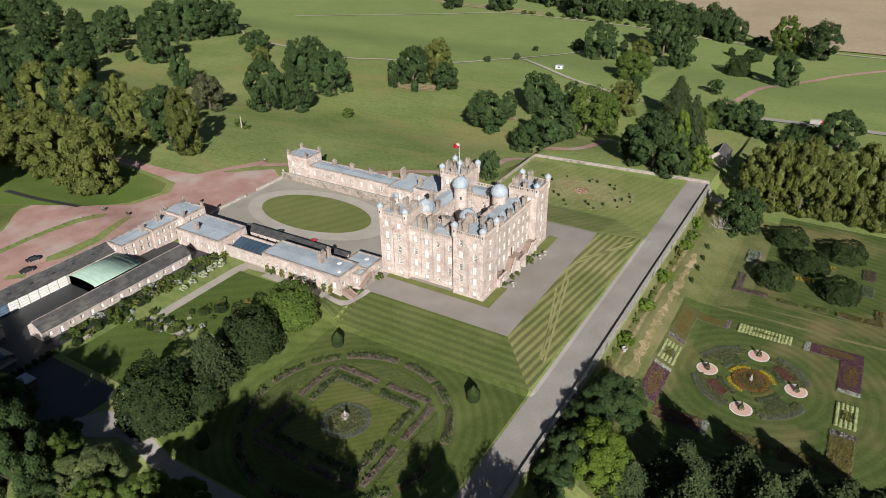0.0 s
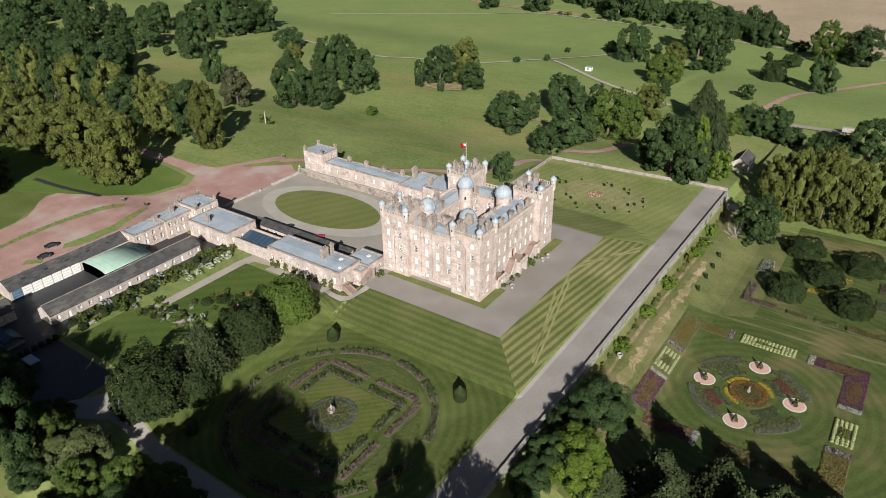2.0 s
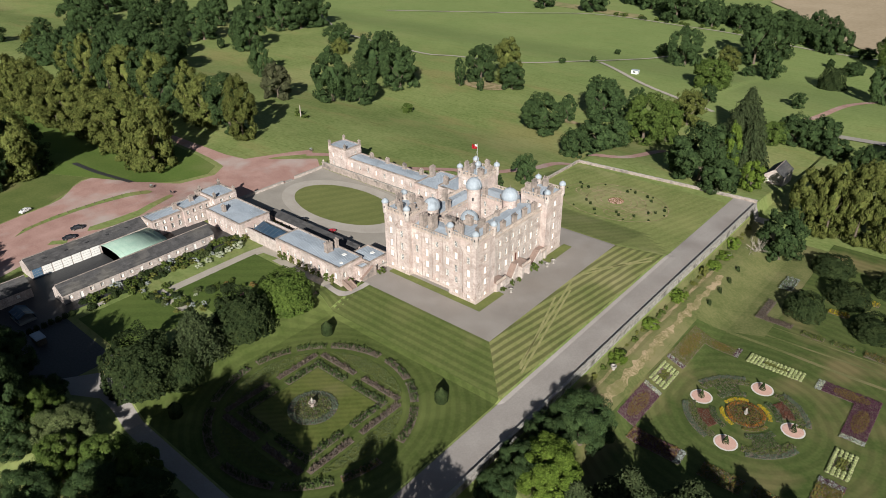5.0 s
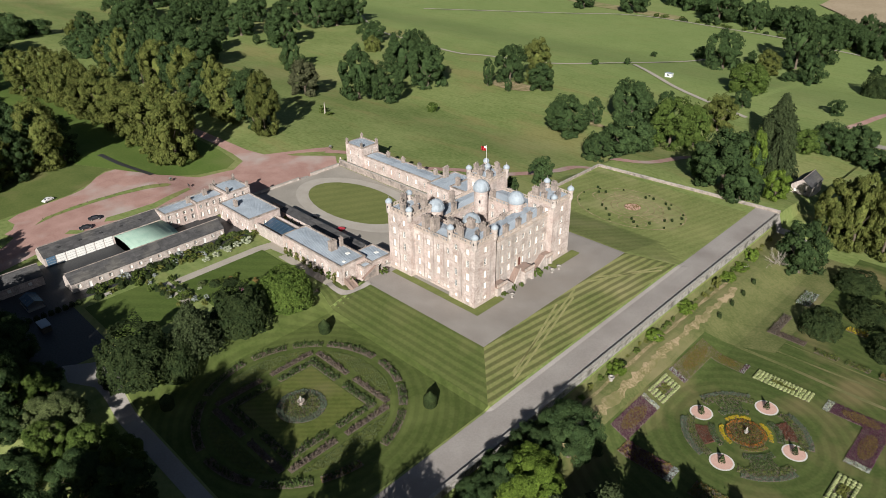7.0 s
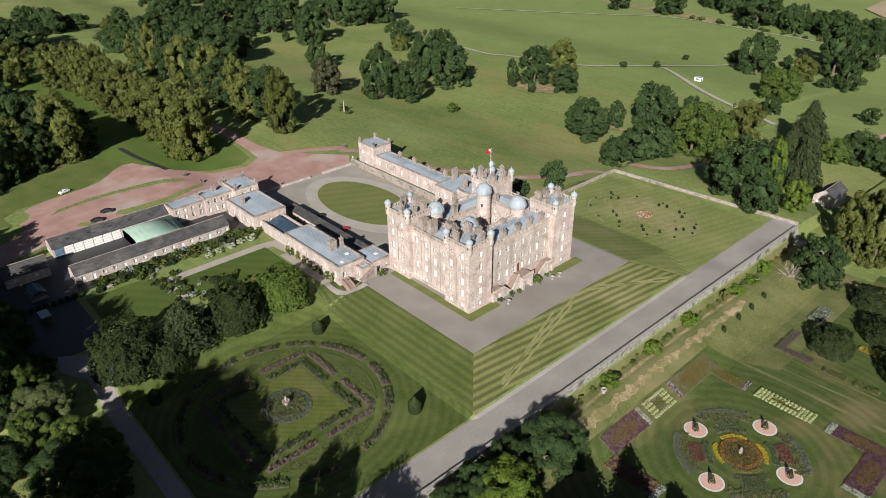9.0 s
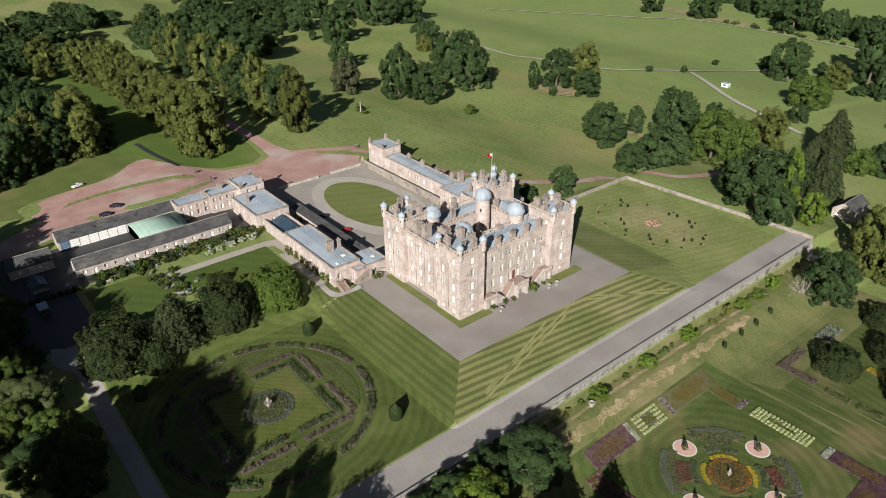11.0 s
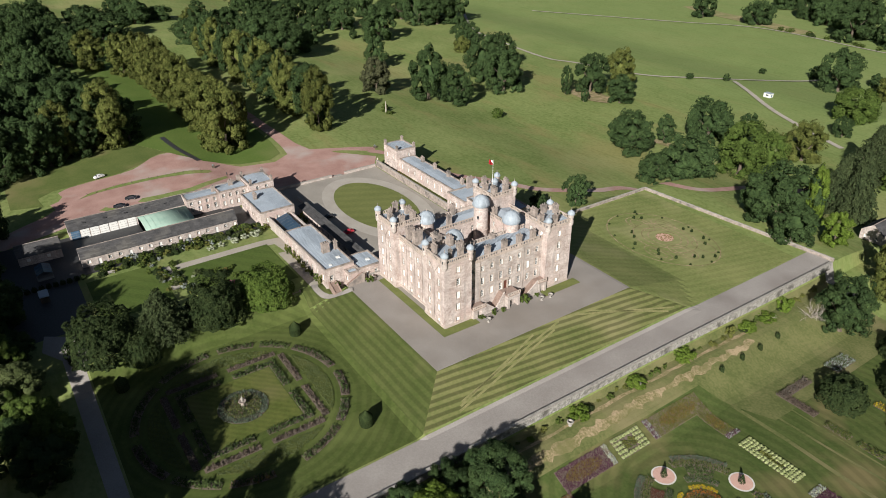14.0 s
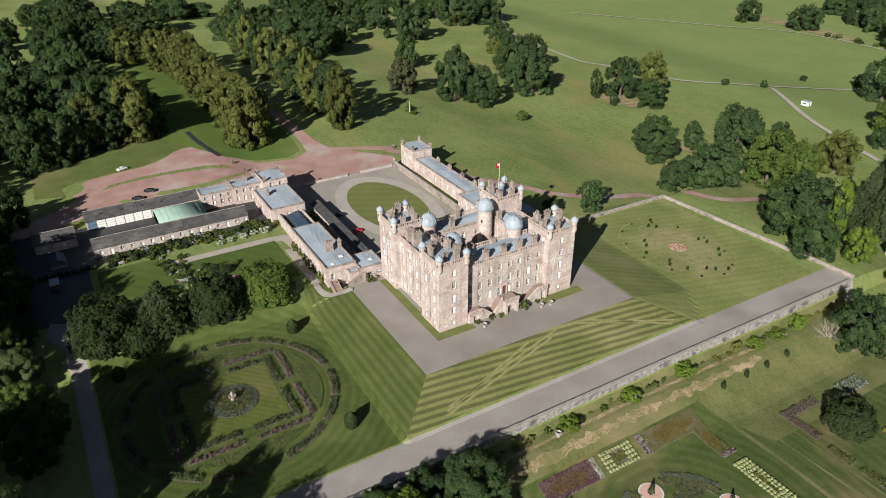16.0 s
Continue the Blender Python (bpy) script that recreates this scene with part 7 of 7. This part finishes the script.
# creepers and bushes by the low wing and the castle
for k in range(9):
    shrub(-150 + 3.4 * k + srnd.uniform(-0.8, 0.8), 134.6, srnd.uniform(0.8, 1.3), srnd.uniform(1.8, 4.2), srnd.choice(("hedge", "olive")), "green creeper climbing the wing's wall", "creepers on the low wing")
for x, y, r, h in ((-119.6, 138.6, 1.1, 3.2), (-118.4, 140.4, 0.9, 2.0), (-114.2, 147.4, 1.5, 2.6), (-77.6, 179.0, 1.6, 3.6), (-78.3, 168.0, 1.0, 2.0), (-77.8, 171.0, 0.9, 1.6), (-78.4, 184.4, 1.0, 1.3), (-78.5, 163.8, 1.1, 1.2)):
    shrub(x, y, r, h, "hedge", "leafy green bush against the stonework")
for x, y in ((-76.0, 164.2), (-75.9, 184.0), (-75.6, 187.2)):
    t = thing("garden_urn", "pale stone urn on the terrace grass", "urn", (x, y, ground_at(x, y) + 0.05))
    b = bmesh.new()
    lathe(b, [(0.45, 0), (0.45, 0.2), (0.2, 0.35), (0.25, 0.5), (0.65, 0.8), (0.75, 1.1), (0.85, 1.2), (0.6, 1.2), (0.5, 0.9)], 14)
    part("bowl", b, COPING, t, "", True)
# plants along the foot of the retaining wall
for k in range(52):
    y = 112 + 168 * k / 52 + srnd.uniform(-1.2, 1.2)
    if srnd.random() < 0.15:
        continue
    shrub(-41.4 + srnd.uniform(-0.6, 1.0), y, srnd.uniform(0.6, 1.6), srnd.uniform(0.6, 2.2), srnd.choices(("hedge", "bright", "olive", "yew"), (5, 2, 2, 1))[0], "climbing shrub at the foot of the wall", "shrubs along the retaining wall")
for x, y, r, h in ((-40.6, 187, 3.0, 3.6), (-40.8, 207, 3.2, 4.0), (-40.5, 228, 1.9, 4.6), (-40.4, 166, 2.8, 3.4), (-40.2, 236, 3.0, 3.2), (-40.6, 256, 2.6, 4.6), (-40.4, 246, 3.4, 2.6)):
    shrub(x, y, r, h, "bright" if y != 228 else "olive", "bright green shrub against the retaining wall", "shrubs along the retaining wall")
for x, y in ((-39.8, 187), (-39.4, 162), (-39.2, 248)):
    t = thing("garden_urn", "pale stone urn below the retaining wall", "urn", (x, y, ground_at(x, y) + 0.05))
    b = bmesh.new()
    lathe(b, [(0.5, 0), (0.5, 0.3), (0.25, 0.5), (0.8, 0.9), (0.9, 1.4), (0.6, 1.4)], 14)
    part("bowl", b, COPING, t, "", True)
for x, y in ((-32.8, 214.0), (-33.1, 223.9), (-33.2, 232.7), (-33.7, 242.3)):
    shrub(x, y, 0.75, 2.2, "yew", "small clipped conical yew on dry grass", "row of small clipped yews")
# mixed shrubs beside the crossing path and in the island bed
for k in range(26):
    u = k / 25
    shrub(-166.6 + (23.7) * u + srnd.uniform(-2.2, 2.2), 92.1 + (8.1) * u + srnd.uniform(-2.0, 2.0), srnd.uniform(0.7, 1.6), srnd.uniform(1.0, 2.6), srnd.choice(("hedge", "olive", "yew", "hedge", "silver")), "mixed garden shrub beside the crossing path", "shrubs by the crossing path")
for k in range(14):
    u = k / 13
    shrub(-149.9 + (0.9) * u + srnd.uniform(-1.4, 1.4), 106.4 + (9.1) * u + srnd.uniform(-1.4, 1.4), srnd.uniform(0.6, 1.3), srnd.uniform(0.7, 1.6), srnd.choice(("hedge", "olive", "rust", "hedge")), "low flowering shrub in the island bed", "shrubs of the island bed")
# maze lawn: dry turf traces, little bushes and a ring of chippings
for k in range(12):
    a = 2 * math.pi * k / 12
    for rr in (1.0,):
        shrub(-89 + 24 * math.cos(a) * 0.9, 254 + 15 * math.sin(a), 0.45, 0.8, "yew", "tiny clipped bush in the dry lawn", "little bushes of the old maze")
for dx, dy in ((-17, 4), (-15, 6), (-9, -6), (-6, -8), (0, 12), (3, 13), (9, 12), (12, 9), (16, -2), (18, 0), (6, -9), (8, -11), (-20, 8), (13, -8), (-2, -12), (20, 4)):
    shrub(-89 + dx, 254 + dy, 0.55, 1.5, "yew", "small dark young bush in the dry lawn", "little bushes of the old maze")
bed(ellipse(-88.5, 255, 3.2, 3.2, 24), ("rust",), "round bed of pinkish chippings with sparse plants", 0.4, per=2, soil=PINKG)
for k, (cx, cy, rx, ry) in enumerate(((-101, 256, 6.5, 4.0), (-96, 263, 5.5, 3.2), (-78, 252, 6.5, 3.6), (-82, 244, 6.0, 3.2), (-88.5, 255, 6.5, 5.5), (-88.5, 255, 9.0, 7.5), (-88.5, 255, 12.5, 10.0), (-101, 256, 4.6, 2.6), (-78, 252, 4.4, 2.2), (-82, 244, 4.0, 1.8), (-89, 254, 22.5, 16.5), (-96, 263, 3.6, 1.8), (-76, 261, 5.0, 3.0))):
    o = ellipse(cx, cy, rx, ry, 40)
    i = ellipse(cx, cy, rx - 0.45, ry - 0.45, 40)
    b = bmesh.new()
    vo = [b.verts.new((x, y, ground_at(x, y) + 0.12)) for x, y in o]
    vi = [b.verts.new((x, y, ground_at(x, y) + 0.12)) for x, y in i]
    for q in range(40):
        b.faces.new((vo[q - 1], vo[q], vi[q], vi[q - 1]))
    bmesh.ops.recalc_face_normals(b, faces=b.faces)
    tagged(ob_from("turf_line", b, BANK_DRY), "faint worn turf line of the old maze", "turf line", kind="structure")
# bare white trunk left standing in the park
bt = thing("tree_stub", "bleached bare standing tree trunk in the park", "dead tree", (-277.1, 247, ground_at(-277.1, 247) - 0.3))
b = bmesh.new()
lathe(b, [(0.7, 0), (0.42, 0.8), (0.36, 3), (0.3, 5.5), (0.12, 7), (0, 7.2)], 9)
part("trunk", b, DEADWOOD, bt, "", True)
for dx, dy, r, h in ((3, 0.5, 2.8, 2.6), (-3.2, 1, 2.6, 3.8), (-5.5, 2.5, 2.2, 4.6)):
    shrub(-277.1 + dx, 247 + dy, r, h, "hedge", "green regrowth beside a dead trunk", "regrowth round the dead trunk", ground_at(-277.1 + dx, 247 + dy) - 0.3)
# dead tree beside the wall's end
dt = thing("dead_tree", "bleached fallen bare tree with tangled branches", "dead tree", (-33.5, 262, ground_at(-33.5, 262)))
for k in range(34):
    a, el = srnd.uniform(0, 6.28), srnd.uniform(0.15, 1.2)
    L = srnd.uniform(3, 6.5)
    b = bmesh.new()
    d = Vector((math.cos(a) * math.cos(el), math.sin(a) * math.cos(el), math.sin(el)))
    base = Vector((srnd.uniform(-1.5, 1.5), srnd.uniform(-1.5, 1.5), 0.2))
    for j in range(5):
        dd = (d + rand_dir(srnd) * (0.55 if j else 0.0)).normalized()
        o = base + d * L * (0.18 * j)
        q = dd.to_track_quat("Z", "Y").to_matrix().to_4x4()
        l2 = L if j == 0 else L * 0.4
        c = bmesh.new()
        lathe(c, [(0.09 if j == 0 else 0.05, 0), (0.05 if j == 0 else 0.03, l2 * 0.5), (0.012, l2)], 5)
        for v in c.verts:
            v.co = Matrix.Translation(o) @ q @ v.co
        me = bpy.data.meshes.new("x")
        c.to_mesh(me)
        c.free()
        b.from_mesh(me)
        bpy.data.meshes.remove(me)
    part("branch", b, DEADWOOD, dt)


# ---- cars, hut, small things ----
def car(x, y, turn, paint, label, z=None):
    t = thing("car", label, "car", (x, y, (ground_at(x, y) if z is None else z) + 0.1), "parked cars")
    t.rotation_euler = (0, 0, radians(turn))
    prof = [(-2.15, 0.35), (-2.2, 0.75), (-1.95, 0.95), (-1.3, 1.02), (-0.75, 1.42), (0.75, 1.45), (1.6, 1.05), (2.1, 0.95), (2.2, 0.6), (2.15, 0.35)]
    b = bmesh.new()
    rows = []
    for yy, k in ((-0.88, 0.94), (-0.8, 1.0), (0.8, 1.0), (0.88, 0.94)):
        rows.append([b.verts.new((px * (1 if abs(yy) < 0.85 else 0.98), yy * (1 if pz < 1.1 else 0.82), 0.35 + (pz - 0.35) * k)) for px, pz in prof])
    for r0, r1 in zip(rows, rows[1:]):
        for i in range(len(prof) - 1):
            b.faces.new((r0[i], r0[i + 1], r1[i + 1], r1[i]))
    b.faces.new(rows[0])
    b.faces.new(rows[-1][::-1])
    bmesh.ops.recalc_face_normals(b, faces=b.faces)
    part("body", b, paint, t, "", False)
    for nm, x0, x1, z0, z1 in (("windscreen", -1.28, -0.8, 1.08, 1.4), ("rear_window", 0.82, 1.45, 1.43, 1.14)):
        b = bmesh.new()
        b.faces.new([b.verts.new(p) for p in ((x0, -0.62, z0 + 0.03), (x0, 0.62, z0 + 0.03), (x1, 0.58, z1 + 0.03), (x1, -0.58, z1 + 0.03))])
        bmesh.ops.solidify(b, geom=b.faces[:], thickness=0.02)
        part(nm, b, GLASS, t)
    for s in (-1, 1):
        part("side_window", boxes((-0.75, 0.8, s * 0.78 - 0.03, s * 0.78 + 0.03, 1.08, 1.34)), GLASS, t)
        for wx in (-1.35, 1.35):
            b = bmesh.new()
            lathe(b, [(0, -0.1), (0.33, -0.1), (0.33, 0.1), (0, 0.1)], 14)
            for v in b.verts:
                v.co = Vector((wx + v.co.x, s * 0.82 + v.co.z, 0.33 + v.co.y))
            w = part("wheel", b, TYRE, t)
            b = bmesh.new()
            lathe(b, [(0, -0.02), (0.19, -0.02), (0.19, 0.02), (0, 0.02)], 10)
            for v in b.verts:
                v.co = Vector((wx + v.co.x, s * 0.92 + v.co.z, 0.33 + v.co.y))
            part("rim", b, COPING, w)
    return t


car(-255, 94.5, 112, CARW, "white hatchback parked on red gravel")
car(-224.5, 100.6, 75, CARB, "black saloon car parked on red gravel")
car(-219.0, 95.2, 80, CARB, "dark blue car parked on the grass edge")
car(-168, 159.0, 95, CARB, "dark car parked in the forecourt's shade", -3.0)
car(-152.5, 159.2, 100, CARR, "red car parked in the forecourt's shade", -3.0)
lorry = thing("lorry", "pale box lorry standing on the lane", "lorry", (-14.9, 423.8, ground_at(-14.9, 423.8) + 0.6), )
lorry.rotation_euler = (0, 0, radians(6))
part("cargo_box", boxes((-3.4, 2.4, -1.2, 1.2, 0.9, 3.3)), COPING, lorry, "cream cargo box")
b = boxes((2.5, 4.2, -1.15, 1.15, 0.6, 2.7))
bmesh.ops.bevel(b, geom=b.edges[:], offset=0.18, segments=2)
part("cab", b, CARR, lorry)
part("windscreen", boxes((4.19, 4.23, -0.95, 0.95, 1.7, 2.4)), GLASS, lorry)
part("chassis", boxes((-3.3, 3.9, -0.5, 0.5, 0.55, 0.9)), DARKGREY, lorry)
for wx in (-2.4, -1.2, 3.2):
    for wy in (-1.0, 1.0):
        b = bmesh.new()
        lathe(b, [(0, -0.15), (0.48, -0.15), (0.48, 0.15), (0, 0.15)], 14)
        for v in b.verts:
            v.co = Vector((wx + v.co.x, wy + v.co.z, 0.48 + v.co.y))
        part("wheel", b, TYRE, lorry)
hrnd = random.Random(58)
for k in range(22):
    u = k / 21
    shrub(-329 + 250 * u + hrnd.uniform(-4, 4), 712 - 46 * u * u + hrnd.uniform(-3, 3), hrnd.uniform(2.2, 4.6), hrnd.uniform(2.4, 5.0), hrnd.choice(("hedge", "hedge", "clipped")), "leafy bush in the field hedge", "bushes of the field hedge")
hut = thing("park_hut", "small white trailer hut on grass beside the track", "hut", (-191.3, 478.7, ground_at(-191.3, 478.7) + 0.1))
hut.scale = (0.78, 0.78, 0.78)
part("body", boxes((-3, 3, -2.2, 2.2, 0.0, 3.1)), WHITE, hut)
part("roof", boxes((-3.15, 3.15, -2.35, 2.35, 3.1, 3.3)), LEAD, hut)
part("hatch", boxes((-1.0, 1.4, -2.27, -2.2, 1.2, 2.4)), GLASS, hut)
part("door", boxes((3.0, 3.07, -0.6, 0.6, 0.4, 2.4)), GLASSBLUE, hut)
for k in range(14):
    t = thing("marker_post", "short wooden bay post in the car park grass", "post", (-238.4 - 2.9 * math.sin(math.pi * k / 13), 87 + 3.5 * k, ground_at(-239, 87 + 3.5 * k) + 0.1), "car park posts")
    part("shaft", boxes((-0.07, 0.07, -0.07, 0.07, 0, 0.9)), BARK, t)
lodge = gable("garden_cottage", "small grey-roofed cottage among trees beyond the wall", -52, -44, 322, 336, -12, -6.5, -3.4, {"s": [(2, -9.5, 1.2, 1.4), (6, -9.5, 1.2, 1.4)], "e": [(4, -9.5, 1.2, 1.4), (10, -9.5, 1.2, 1.4)]})
# service buildings in the shade
sh = gable("service_shed", "dark slate-roofed service building in the shade", -196, -189, 58, 71, -1.1, 2.4, 5.2, {"e": [(3, 0.2, 1.1, 1.3), (9, 0.2, 1.1, 1.3)]})
gl = thing("glasshouse", "small blue-tinted glasshouse in the shaded yard", "glasshouse", (-179, 64, -1.0))
part("plinth", boxes((-3.6, 3.6, -2.4, 2.4, 0, 0.6)), COPING, gl)
for s in (-1, 1):
    for k in range(4):
        b = bmesh.new()
        b.faces.new([b.verts.new(p) for p in ((-3.5 + 1.75 * k + 0.04, s * 2.3, 2.0), (-3.5 + 1.75 * (k + 1) - 0.04, s * 2.3, 2.0), (-3.5 + 1.75 * (k + 1) - 0.04, 0, 3.1), (-3.5 + 1.75 * k + 0.04, 0, 3.1))])
        bmesh.ops.solidify(b, geom=b.faces[:], thickness=0.04)
        part("pane", b, GLASSBLUE, gl)
        part("side_pane", boxes((-3.5 + 1.75 * k + 0.04, -3.5 + 1.75 * (k + 1) - 0.04, s * 2.3 - 0.02, s * 2.3 + 0.02, 0.6, 2.0)), GLASSBLUE, gl)
for x, y, w, d in ((-163, 62, 4.4, 2.4), (-168, 52, 3.0, 2.2)):
    t = thing("garden_shed", "small grey flat-roofed garden shed in the shade", "shed", (x, y, ground_at(x, y)))
    part("body", boxes((-w / 2, w / 2, -d / 2, d / 2, 0, 2.0)), BARK, t)
    part("roof", boxes((-w / 2 - 0.15, w / 2 + 0.15, -d / 2 - 0.15, d / 2 + 0.15, 2.0, 2.2)), LEAD, t)
for k in range(10):
    shrub(-169.8 + 0.2 * (k % 2), 56 + 2.0 * k, 0.9, 1.9, "yew", "clipped dark hedge bush in the shaded yard", "hedge beside the service yard")
be = thing("bench", "pale stone garden bench by the cottage border", "bench", (-167.8, 82, ground_at(-167.8, 82) + 0.05))
part("seat", boxes((-0.3, 0.3, -1.0, 1.0, 0.42, 0.52)), COPING, be)
part("backrest", boxes((-0.34, -0.24, -1.0, 1.0, 0.52, 1.0)), COPING, be)
for y in (-0.8, 0.8):
    part("leg", boxes((-0.25, 0.25, y - 0.1, y + 0.1, 0, 0.42)), COPING, be)
for x, y, lab in ((-224.5, 210.5, "dark planter with pale flowers beside the drive"), (-240.5, 138.5, "dark timber planter at the car park's edge")):
    t = thing("planter", lab, "planter", (x, y, ground_at(x, y) + 0.1))
    part("tub", boxes((-0.6, 0.6, -0.6, 0.6, 0, 0.8)), BARK, t)
    o = new("foliage", protos("silver")[0][0])
    o.parent = t
    o.location, o.scale = (0, 0, 0.75), (1.3, 1.3, 0.9)
sg = thing("sign_board", "small dark sign board on two posts by the drive", "sign", (-228.5, 140.5, ground_at(-228.5, 140.5) + 0.1))
for x in (-0.6, 0.6):
    part("post", boxes((x - 0.06, x + 0.06, -0.06, 0.06, 0, 1.6)), BARK, sg)
part("board", boxes((-0.75, 0.75, -0.1, -0.06, 0.8, 1.7)), DARKGREY, sg)
